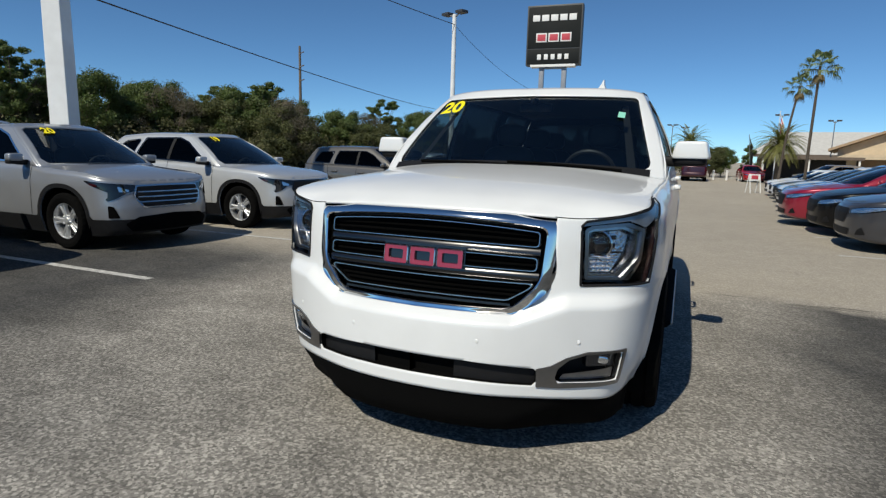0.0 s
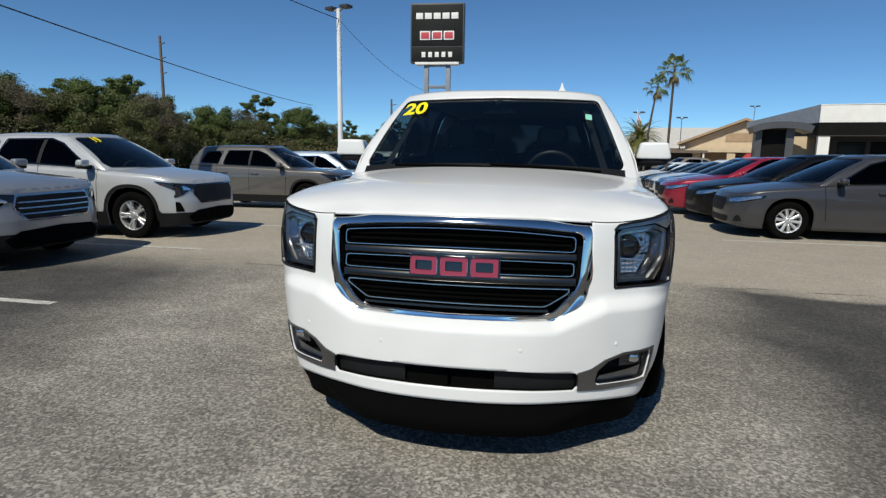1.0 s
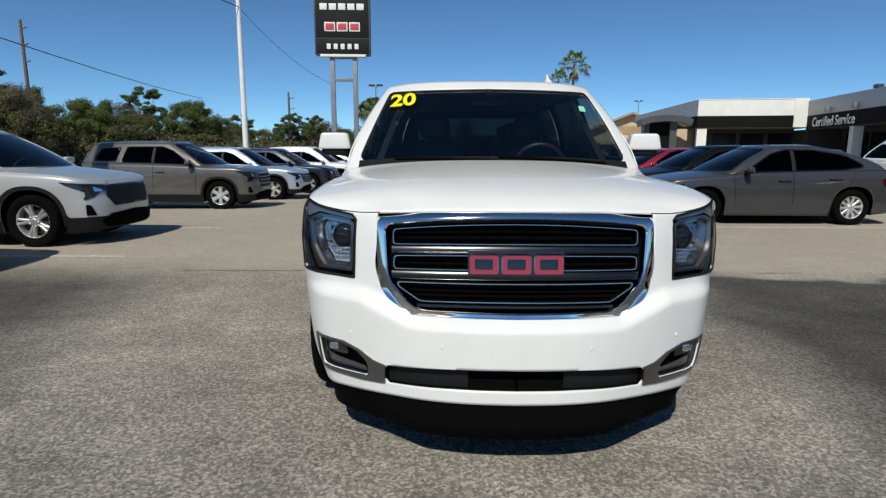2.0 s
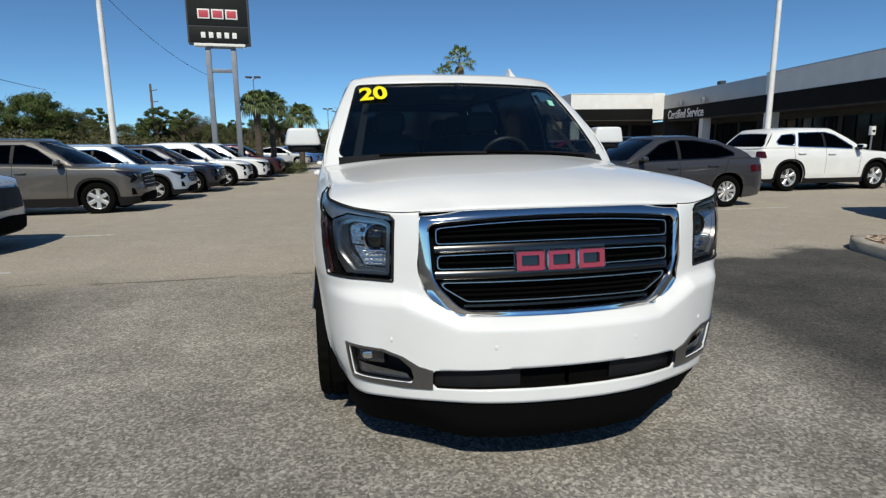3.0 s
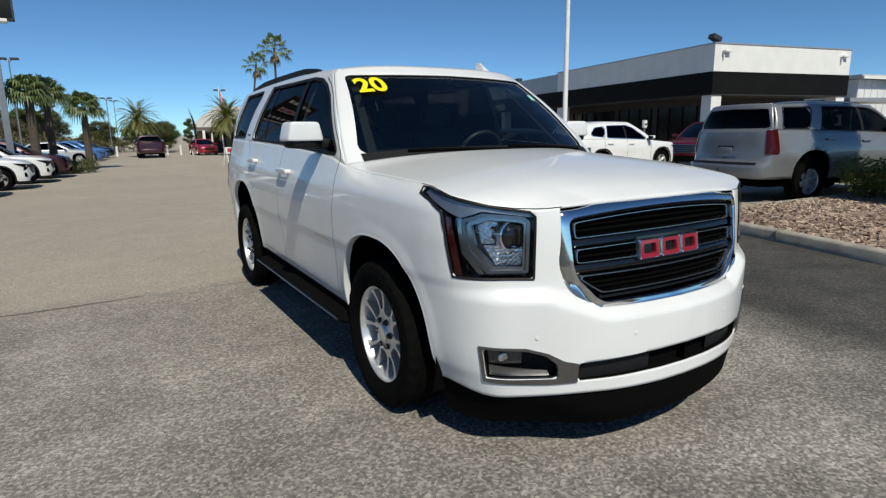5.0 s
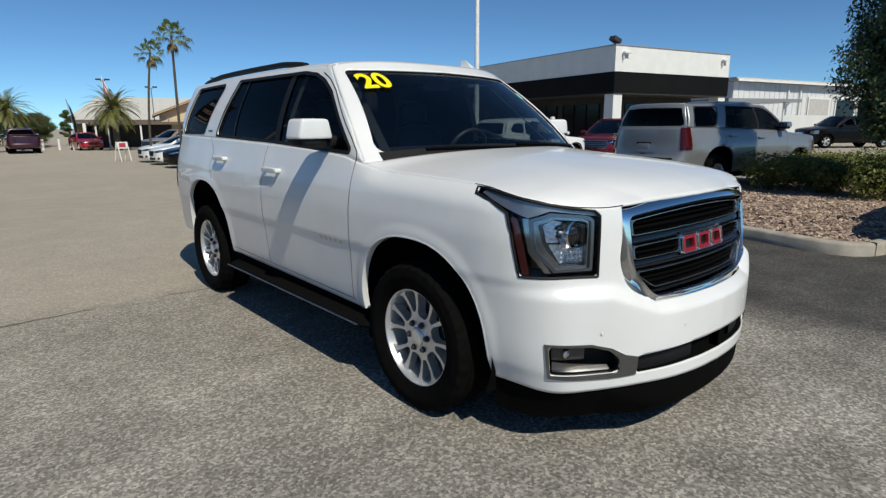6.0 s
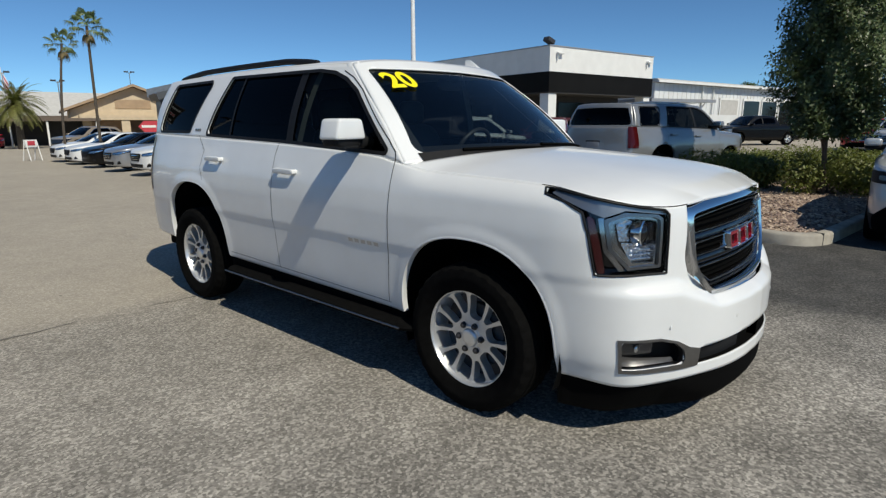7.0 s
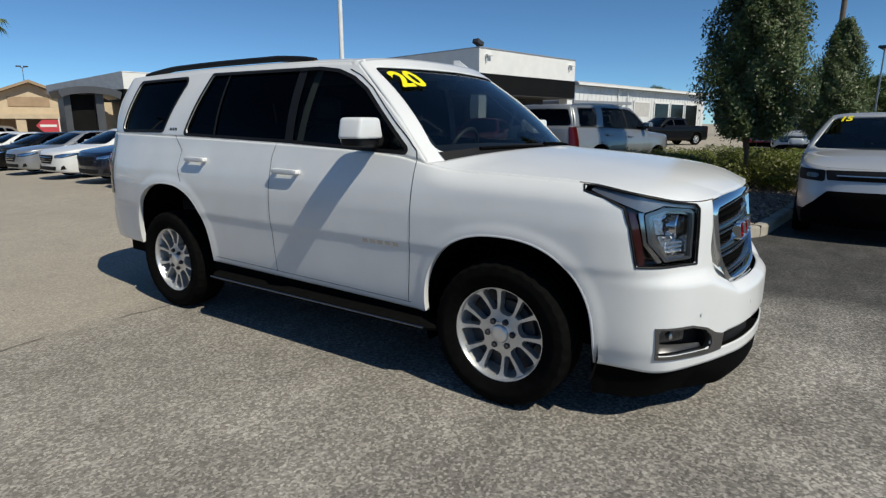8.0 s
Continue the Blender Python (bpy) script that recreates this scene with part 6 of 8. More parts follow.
def big_suv():
    P = dict(YUK)
    P["tubcuts"] = []
    P["wheel"] = (0.40, 0.265, 0.255, "six")
    P["split"] = 0
    P["patches"] = [("grille", [("x", -0.2, 0.68), ("x", 0.60, 0.70), ("x", 0.60, 1.04), ("x", -0.2, 1.06)], 0.03, "gloss", 0.02),
                    ("headlight", [("x", 0.66, 0.80), ("x", 0.66, 1.03), ("y", -0.50, 1.06), ("y", -0.52, 0.82)], 0.02, "satin", 0.01),
                    ("tail_lamp", [("y", 3.79, 0.93), ("y", 3.81, 1.37), ("X", 0.85, 1.37), ("X", 0.86, 0.93)], 0.012, "tail", 0.012),
                    ("tailgate_panel", [("X", -0.2, 0.80), ("X", 0.74, 0.80), ("X", 0.74, 1.33), ("X", -0.2, 1.33)], 0.03, "pewter", 0.004),
                    ("rear_bumper", [("X", -0.2, 0.50), ("X", 0.80, 0.50), ("y", 3.60, 0.52), ("y", 3.60, 0.72), ("X", 0.80, 0.74), ("X", -0.2, 0.74)], 0.02, "pewter", 0.03),
                    ("bumper_step", [("X", -0.2, 0.735), ("X", 0.75, 0.735), ("X", 0.75, 0.775), ("X", -0.2, 0.775)], 0.005, "plastic", 0.036),
                    ("plate_recess", [("X", -0.2, 0.88), ("X", 0.33, 0.88), ("X", 0.33, 1.06), ("X", -0.2, 1.06)], 0.02, "pewter", 0.014),
                    ("plate_shade", [("X", -0.2, 1.035), ("X", 0.19, 1.035), ("X", 0.19, 1.075), ("X", -0.2, 1.075)], 0.006, "plastic", 0.019),
                    ("badge_strip", [("X", -0.2, 0.835), ("X", 0.075, 0.835), ("X", 0.075, 0.856), ("X", -0.2, 0.856)], 0.004, "gloss", 0.010),
                    ("tow_cover", [("X", -0.2, 0.585), ("X", 0.022, 0.585), ("X", 0.022, 0.67), ("X", -0.2, 0.67)], 0.006, "chrome", 0.038)]
    P["plate"] = (0, 4.075, 0.97)
    P["tailw"] = [(-1, 1.395), (0.83, 1.40), (0.69, 1.755), (-1, 1.785)]
    P["rails"] = (1.58, 3.7, "satin")
    return P


def kei_box():
    wins = [([(0.62, 1.13), (1.60, 1.15), (2.42, 1.17), (2.40, 1.47), (1.40, 1.49), (1.05, 1.40)], 0.03)]
    P = vehicle_spec(4.14, 2.57, 0.86, 1.80, 1.61, 1.085, 0.90, 0.42, 1.10, 0.16, 0.98, 3.15, 3.02, 3.05, 0.61, 0.09, (0.33, 0.215, 0.22, "five"), wins, clad=0.40, gaps=[([(1.58, 1.13), (1.60, 0.4)], 0.008)],
                     handles=[(1.42, 0.95), (2.30, 0.97)], pillars=[(1.6, 1.6, 0.07)])
    P["patches"] = [("grille_band", [("x", -0.2, 0.765), ("x", 0.56, 0.765), ("x", 0.60, 0.885), ("x", -0.2, 0.895)], 0.01, "plastic", 0.008),
                    ("grille", [("x", -0.2, 0.775), ("x", 0.43, 0.775), ("x", 0.46, 0.815), ("x", -0.2, 0.815)], 0.012, "void", 0.014),
                    ("grille_bar", [("x", -0.2, 0.818), ("x", 0.47, 0.818), ("x", 0.47, 0.832), ("x", -0.2, 0.832)], 0.004, "satin", 0.014),
                    ("headlight", [("x", 0.585, 0.745), ("x", 0.60, 0.885), ("y", -0.46, 0.905), ("y", -0.48, 0.765)], 0.03, "plastic", 0.008),
                    ("headlight_bowl", [("x", 0.66, 0.790), ("x", 0.66, 0.845), ("x", 0.78, 0.850), ("x", 0.78, 0.795)], 0.025, "housing", 0.014),
                    # Black patch covers the lower grille and also paints the shade under the nose.
                    ("lower_grille", [("x", -0.2, 0.20), ("x", 0.82, 0.20), ("x", 0.80, 0.36), ("x", 0.66, 0.50), ("x", 0.54, 0.635), ("x", -0.2, 0.64)], 0.02, "void", 0.010)]
    return P


def pickup():
    wins = [([(0.80, 1.31), (1.72, 1.34), (2.66, 1.36), (2.62, 1.70), (1.62, 1.71), (1.28, 1.62)], 0.03)]
    P = vehicle_spec(5.80, 3.65, 0.95, 2.02, 1.87, 1.26, 1.06, 0.55, 1.30, 0.25, 1.18, 2.86, 2.80, 2.82, 0.70, 0.10, (0.40, 0.275, 0.26, "five"), wins, gc=0.32, beltrise=0.04, tailrise=0.0, tailbulge=0.04,
                     gaps=[([(1.72, 1.3), (1.72, 0.5)], 0.008)], handles=[(1.52, 1.10), (2.46, 1.12)], pillars=[(1.72, 1.72, 0.07)])
    P["patches"] = [("grille", [("x", -0.2, 0.66), ("x", 0.60, 0.66), ("x", 0.62, 1.02), ("x", -0.2, 1.03)], 0.03, "gloss", 0.01), ("headlight", [("x", 0.66, 0.82), ("x", 0.66, 1.02), ("y", -0.50, 1.04), ("y", -0.52, 0.84)], 0.02, "satin", 0.01),
                    ("front_bumper", [("x", -0.2, 0.42), ("x", 0.85, 0.42), ("x", 0.85, 0.62), ("x", -0.2, 0.62)], 0.02, "gloss", 0.03),
                    ("tail_lamp", [("y", 4.50, 0.84), ("y", 4.50, 1.24), ("X", 0.84, 1.24), ("X", 0.84, 0.84)], 0.02, "tail", 0.012)]
    for z in (0.76, 0.90):
        P["patches"].append(("grille_bar", [("x", -0.2, z - 0.02), ("x", 0.60, z - 0.02), ("x", 0.60, z + 0.02), ("x", -0.2, z + 0.02)], 0.004, "darkchrome", 0.02))
    return P


def number_on(sh, car, text, x=-0.40, t=0.86):
    tm_ = text_mesh(text, 0.15, 0.0, 0.006)
    b = bmesh.new()
    b.from_mesh(tm_)
    scr_ = sh.screen(0.004)
    for v in b.verts:
        xx, yy = v.co.x + x, v.co.y
        w = float(sh.xb(sh.P["A0"])) * (1 - t) + sh.P["roofw"] * t
        p = scr_(np.array([abs(xx) / w]), np.array([t + yy / 0.75]))[0]
        v.co = Vector((math.copysign(p[0], xx), p[1], p[2]))
    part("year_number", b, M["yellow"], car, "yellow vinyl year number", smooth=False)


LEFT, RIGHT = 90.0, -90.0
ROWL, ROWR = "cars along the tree side", "cars along the showroom side"
c, s_ = vehicle("crossover", crossover("five", rails=(1.5, 3.1, "satin")), M["silver"], pose(*down(-6.60, -0.20), 0, 0, LEFT), "silver crossover with chrome grille beside a white line", "suv", ROWL)
c, s_ = vehicle("crossover", crossover("five", rails=(1.5, 3.1, "satin")), M["silver"], pose(*down(-6.33, 2.55), 0, 0, LEFT), "silver crossover with a yellow 20 on its windshield", "suv", ROWL)
number_on(s_, c, "20", x=-0.34, t=0.80)
c, s_ = vehicle("crossover", crossover("five", bars=False), M["silver2"], pose(*down(-5.98, 5.32), 0, 0, LEFT), "bright silver crossover with a black grille and dark cladding", "suv", ROWL)
number_on(s_, c, "19", x=-0.34, t=0.80)
c, s_ = vehicle("crossover", crossover("six", clad=0.40, boxy=1, h=1.75, grille_w=0.46, grille_z=(0.58, 0.92), hl=(0.80, 0.96)), M["bronze"], pose(*down(-5.45, 10.15), 0, 0, LEFT), "grey-brown boxy crossover with squared wheel arches", "suv", ROWL)
c, s_ = vehicle("crossover", crossover("five", clad=0.36, h=1.72), M["icy"], pose(*down(-5.05, 12.6), 0, 0, LEFT), "pale blue crossover between other parked cars", "suv", ROWL)
c, s_ = vehicle("crossover", crossover("five", clad=0.36, h=1.70), M["navy"], pose(*down(-4.70, 15.0), 0, 0, LEFT), "dark blue crossover in a parked row", "suv", ROWL)
c, s_ = vehicle("crossover", crossover("five", clad=0.30, h=1.78), M["white"], pose(*down(-4.22, 17.4), 0, 0, LEFT), "white three-row crossover with bright wheels", "suv", ROWL)
c, s_ = vehicle("crossover", crossover("five", clad=0.30, h=1.74), M["white"], pose(*down(-3.85, 19.75), 0, 0, LEFT), "white crossover beside a maroon one", "suv", ROWL)
c, s_ = vehicle("crossover", crossover("five", clad=0.34, h=1.70), M["maroon"], pose(*down(-3.45, 22.1), 0, 0, LEFT), "dark maroon crossover at the end of the row", "suv", ROWL)
for (x, y), pm, lb in (((-2.7, 34.5), "silver2", "silver sedan beyond the hedge"), ((-2.2, 37.2), "blue", "mid blue sedan beyond the hedge"), ((-1.9, 39.9), "blue", "blue sedan far down the lot"), ((-1.5, 43.2), "navy", "dark sedan far down the lot")):
    vehicle("sedan", sedan(), M[pm], pose(*down(x, y), 0, 0, LEFT), lb, "car", ROWL)

vehicle("sedan", sedan("ten"), M["grey"], pose(*down(4.42, 8.12), 0, 0, RIGHT), "gunmetal grey compact sedan with ten-spoke wheels", "car", ROWR)
vehicle("sedan", sedan("five"), M["black"], pose(*down(4.35, 10.15), 0, 0, RIGHT), "black sedan in a parked row", "car", ROWR)
vehicle("sedan", sedan("five", h=1.42), M["raspberry"], pose(*down(4.05, 11.95), 0, 0, RIGHT), "raspberry red sedan in a parked row", "car", ROWR)
vehicle("sedan", sedan("five", h=1.42), M["navy"], pose(*down(4.25, 13.85), 0, 0, RIGHT), "dark navy sedan beside a red one", "car", ROWR)
vehicle("sedan", sedan("five", h=1.42, vgrille=True), M["white"], pose(*down(4.30, 15.9), 0, 0, RIGHT), "white sedan with a dark V-shaped grille", "car", ROWR)
vehicle("sedan", sedan("five", h=1.42, vgrille=True), M["silver"], pose(*down(4.35, 18.0), 0, 0, RIGHT), "light silver sedan with bright headlights", "car", ROWR)
vehicle("sedan", sedan("five", h=1.42), M["black"], pose(*down(4.40, 20.1), 0, 0, RIGHT), "black sedan beside a silver one", "car", ROWR)
vehicle("sedan", sedan("five", h=1.42), M["white"], pose(*down(4.50, 22.3), 0, 0, RIGHT), "white sedan beside a black one", "car", ROWR)
vehicle("sedan", sedan("five", h=1.42), M["white"], pose(*down(4.60, 24.5), 0, 0, RIGHT), "white sedan at the end of its row", "car", ROWR)
vehicle("crossover", crossover("five", clad=0.30, h=1.68), M["tan"], pose(*down(6.9, 33.3), 0, 0, -70), "tan wagon parked beyond the row", "car")
vehicle("crossover", crossover("five", clad=0.34, h=1.68), M["white"], pose(*down(13.82, 10.87), 0, 0, LEFT), "white crossover with dark glass near a light pole", "suv")
vehicle("suv", big_suv(), M["pewter"], pose(*down(12.49, 3.54), 0, 0, 79), "large silver SUV with red tail lamps, seen from behind", "suv")
vehicle("crossover", crossover("five", clad=0.34, h=1.70), M["crimson"], pose(*down(16.95, 11.0), 0, 0, -75), "red crossover by the service building", "suv")
c, s_ = vehicle("hatchback", kei_box(), M["silver2"], pose(*down(5.80, -1.81), 0, 0, RIGHT), "silver boxy hatchback with a yellow 15 on its windshield", "car")
number_on(s_, c, "15", x=-0.42, t=0.82)
vehicle("pickup_truck", pickup(), M["black"], pose(*down(37.0, 9.6), 0, 0, -126), "black crew-cab pickup truck in front of the garage", "truck")
vehicle("pickup_truck", pickup(), M["maroon"], pose(*down(1.35, 43.0), 0, 0, 178), "dark red pickup truck far down the lane", "truck")
vehicle("sedan", sedan("five"), M["red"], pose(*down(5.1, 42.5), 0, 0, 4), "red car facing the lane far away", "car")
vehicle("crossover", crossover("five", clad=0.34), M["red"], pose(*down(32.5, 2.0), 0, 0, -90), "red crossover behind the shrubs", "suv")
vehicle("crossover", crossover("five", clad=0.34, boxy=1, h=1.78), M["silver2"], pose(*down(29.5, 0.42), 0, 0, -92), "silver boxy crossover behind the shrubs", "suv")



# ---- the lot ----
gm = bmesh.new()
cx = [-2500, -400, -120, -60, -40] + [-30 + 1.5 * k for k in range(41)] + [40, 60, 120, 400, 2500]
cy = [-2500, -400, -60, -20, -8] + [-4 + 1.5 * k for k in range(31)] + [55, 80, 120, 400, 2500]
gv = [[gm.verts.new((x, y, ground_z(x, y))) for y in cy] for x in cx]
for a in range(len(cx) - 1):
    for b in range(len(cy) - 1):
        gm.faces.new((gv[a][b], gv[a + 1][b], gv[a + 1][b + 1], gv[a][b + 1]))
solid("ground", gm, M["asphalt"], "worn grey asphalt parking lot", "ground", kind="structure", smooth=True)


def bay_line(x0, y0, x1, y1, w=0.10):
    d = Vector((x1 - x0, y1 - y0, 0))
    n = Vector((-d.y, d.x, 0)).normalized() * w / 2
    k = max(2, int(d.length / 0.08))
    V, F = [], []
    for i in range(k + 1):
        p = Vector((x0, y0, 0.004)) + d * i / k
        p.z += ground_z(p.x, p.y)
        j0, j1 = random.uniform(-0.006, 0.006), random.uniform(-0.006, 0.006)
        V += [p - n * (1 + j0 * 8), p + n * (1 + j1 * 8)]
    F = [(2 * i, 2 * i + 2, 2 * i + 3, 2 * i + 1) for i in range(k)]
    solid("bay_line", mesh_of(V, F), M["line"], "worn white parking bay line on asphalt", "road marking", "bay lines")


for x1, y in ((-3.96, 0.92), (-4.4, 3.83), (-4.3, 6.7)):
    bay_line(x1 - 5.2, y + 0.03, x1, y)
for x0, y in ((3.4, 9.25), (3.3, 6.9)):
    bay_line(x0, y, x0 + 5.0, y)
# the joint across the lane
V, F = [], []
n = 520
for strand, (dy, lo) in enumerate(((0.0, -0.10), (0.075, 0.06), (-0.05, 0.16))):
    for i in range(n):
        x = -7 + 13 * i / n
        quad = []
        for xx in (x, x + 13 / n):
            y = 3.05 + dy + 0.06 * noise.noise((xx * 0.9, 2.1, 0)) + 0.03 * noise.noise((xx * 5, 7.7 + strand, 0)) + 0.012 * noise.noise((xx * 17, 3.3, strand))
            w = 0.020 * max(0.0, noise.noise((xx * 1.7, 4.4 + 3 * strand, 0)) + 0.35 * noise.noise((xx * 11, 1.4, strand)) - lo)
            quad.append((xx, y, min(w, 0.016)))
        if min(quad[0][2], quad[1][2]) > 0.0004:
            k = len(V)
            V += [(q[0], q[1] + e * q[2], 0.0035 + ground_z(q[0], q[1])) for q in quad for e in (-1, 1)]
            F.append((k, k + 2, k + 3, k + 1))
M["crack"] = mat("cracked_joint", (0.15, 0.138, 0.12), rough=1.0, noise_scale=30, noise_amt=0.3)
solid("pavement_joint", mesh_of(V, F), M["crack"], "ragged joint across worn asphalt", "pavement", kind="structure")


# ---- planted island ----
def rounded(poly, r, n=8):
    P = [Vector(p) for p in poly]
    out = []
    for i in range(len(P)):
        a, b, c = P[i - 1], P[i], P[(i + 1) % len(P)]
        rr = r[i] if hasattr(r, "__len__") else r
        p0, p1 = b + (a - b).normalized() * rr, b + (c - b).normalized() * rr
        for t in range(n + 1):
            u = t / n
            out.append(p0 * (1 - u) ** 2 + b * 2 * u * (1 - u) + p1 * u * u)
    return out


def offset_loop(L, d):
    out = []
    for i in range(len(L)):
        t = (L[(i + 1) % len(L)] - L[i - 1]).normalized()
        out.append(L[i] + Vector((-t.y, t.x)) * d)
    return out


isl = rounded([(4.50, -0.62), (24.0, -2.6), (24.6, 1.4), (14.0, 2.72), (5.55, 3.08)], [0.7, 0.6, 0.6, 0.6, 0.5])
dense = []
for i in range(len(isl)):
    a, b = isl[i], isl[(i + 1) % len(isl)]
    k = max(1, int((b - a).length / 0.25))
    dense += [a + (b - a) * t / k for t in range(k)]
isl = dense
prof = [(0.0, -0.02), (0.0, 0.115), (0.012, 0.135), (0.035, 0.145), (0.12, 0.148), (0.145, 0.14), (0.15, 0.06)]
V, F = [], []
for d, z in prof:
    for p in offset_loop(isl, d):
        V.append((p.x, p.y, z))
m_ = len(isl)
for j in range(len(prof) - 1):
    for i in range(m_):
        F.append((j * m_ + i, j * m_ + (i + 1) % m_, (j + 1) * m_ + (i + 1) % m_, (j + 1) * m_ + i))
kerb = solid("kerb", mesh_of(V, F), M["concrete"], "tan concrete kerb round a planted island", "kerb", kind="structure", smooth=True)
for i in range(6, m_, 9):
    p, q = isl[i], isl[(i + 1) % m_]
    t = (q - p).normalized()
    nn = Vector((-t.y, t.x))
    ang = math.atan2(t.y, t.x)
    part("kerb_joint", box_mesh(p.x + nn.x * 0.068, p.y + nn.y * 0.068, 0.074, 0.008, 0.146, 0.156, rot=Matrix.Rotation(ang, 4, "Z")), M["crack"], kerb, smooth=False)
inner = offset_loop(isl, 0.14)
V = [(p.x, p.y, 0.10) for p in inner]
cx_, cy_ = sum(p.x for p in inner) / len(inner), sum(p.y for p in inner) / len(inner)
mid = [(0.5 * p.x + 0.5 * cx_, 0.5 * p.y + 0.5 * cy_, 0.17) for p in inner]
k = len(inner)
V += mid + [(cx_, cy_, 0.18)]
F = [(i, (i + 1) % k, k + (i + 1) % k, k + i) for i in range(k)] + [(k + i, k + (i + 1) % k, 2 * k) for i in range(k)]
solid("mulch_bed", mesh_of(V, F), M["mulch"], "brown bark mulch inside the kerb", "ground", kind="structure", smooth=True)


def in_loop(x, y, L):
    c_ = False
    for i in range(len(L)):
        a, b = L[i], L[i - 1]
        if (a.y > y) != (b.y > y) and x < (b.x - a.x) * (y - a.y) / (b.y - a.y) + a.x:
            c_ = not c_
    return c_


rg = np.random.RandomState(5)
V, F = [], []
cnt = 0
while cnt < 5200:
    x, y = 4.5 + 6.2 * rg.rand() ** 1.1, -1.2 + 4.4 * rg.rand()
    if not in_loop(x, y, inner):
        continue
    cnt += 1
    l, w, th = 0.016 + 0.035 * rg.rand(), 0.008 + 0.014 * rg.rand(), 0.006
    R_ = Euler((rg.normal(0, 0.35), rg.normal(0, 0.35), rg.rand() * 6.28)).to_matrix()
    z = 0.115 + 0.03 * min(1, max(0, x - 5)) + 0.012 * rg.rand()
    o = len(V)
    for sx, sy, sz in ((-1, -1, 0), (1, -0.7, 0), (1, 0.8, 0), (-1, 1, 0), (-0.8, -0.7, 1), (0.8, -0.5, 1), (0.8, 0.6, 1), (-0.8, 0.7, 1)):
        V.append(tuple(R_ @ Vector((sx * l, sy * w, sz * th)) + Vector((x, y, z))))
    F += [(o + 4, o + 5, o + 6, o + 7), (o, o + 1, o + 5, o + 4), (o + 1, o + 2, o + 6, o + 5), (o + 2, o + 3, o + 7, o + 6), (o + 3, o, o + 4, o + 7)]
solid("bark_chips", mesh_of(V, F), M["chip"], "loose brown bark chips on the bed", "mulch", kind="stuff")


# ---- foliage ----
def leaf_cloud(centers, normals, size, rg, aspect=0.45, fold=0.15):
    """Small pointed leaves at the given places."""
    n = len(centers)
    a = rg.normal(size=(n, 3))
    nn = normals / np.linalg.norm(normals, axis=1)[:, None]
    a -= (a * nn).sum(1)[:, None] * nn
    a /= np.linalg.norm(a, axis=1)[:, None]
    b = np.cross(nn, a)
    s = size * (0.6 + 0.8 * rg.rand(n))[:, None]
    P0, P2 = centers - a * s * 0.5, centers + a * s * 0.5
    P1 = centers + b * s * aspect * 0.5 - nn * s * fold
    P3 = centers - b * s * aspect * 0.5 - nn * s * fold
    V = np.stack([P0, P1, P2, P3], 1).reshape(-1, 3)
    me = bpy.data.meshes.new("leaves")
    me.vertices.add(len(V))
    me.vertices.foreach_set("co", V.ravel())
    me.loops.add(4 * n)
    me.loops.foreach_set("vertex_index", np.arange(4 * n, dtype=np.int32))
    me.polygons.add(n)
    me.polygons.foreach_set("loop_start", np.arange(0, 4 * n, 4, dtype=np.int32))
    me.update(calc_edges=True)
    me.validate()
    return me


def crown_points(rg, blobs, n, shell=0.55, stray=0.0):
    """Places on and inside rounded clumps; blobs: (centre, radii)."""
    w = np.array([b[1][0] * b[1][1] + b[1][1] * b[1][2] for b in blobs])
    pick = rg.choice(len(blobs), n, p=w / w.sum())
    d = rg.normal(size=(n, 3))
    d /= np.linalg.norm(d, axis=1)[:, None]
    r = shell + (1 - shell) * rg.rand(n) ** 0.6
    r = r * (1 + stray * np.abs(rg.normal(0, 1, n)) * (rg.rand(n) < 0.35))
    C = np.array([b[0] for b in blobs])[pick]
    R_ = np.array([b[1] for b in blobs])[pick]
    return C + d * R_ * r[:, None], d + rg.normal(0, 0.55, (n, 3)) + np.array([0, 0, 0.35])


def limbs(rg, base, tops, r0):
    """A trunk that forks into limbs."""
    pieces = []
    for t in tops:
        t = Vector(t)
        mid = Vector(base).lerp(t, 0.5) + Vector(rg.normal(0, 0.12, 3)) * (t - Vector(base)).length * 0.3
        pts = [Vector(base).lerp(mid, k / 4) for k in range(4)] + [mid.lerp(t, k / 4) for k in range(5)]
        pieces.append(tube(pts, [r0 * (1 - 0.85 * k / 8) for k in range(9)], 7))
    return join(*pieces)


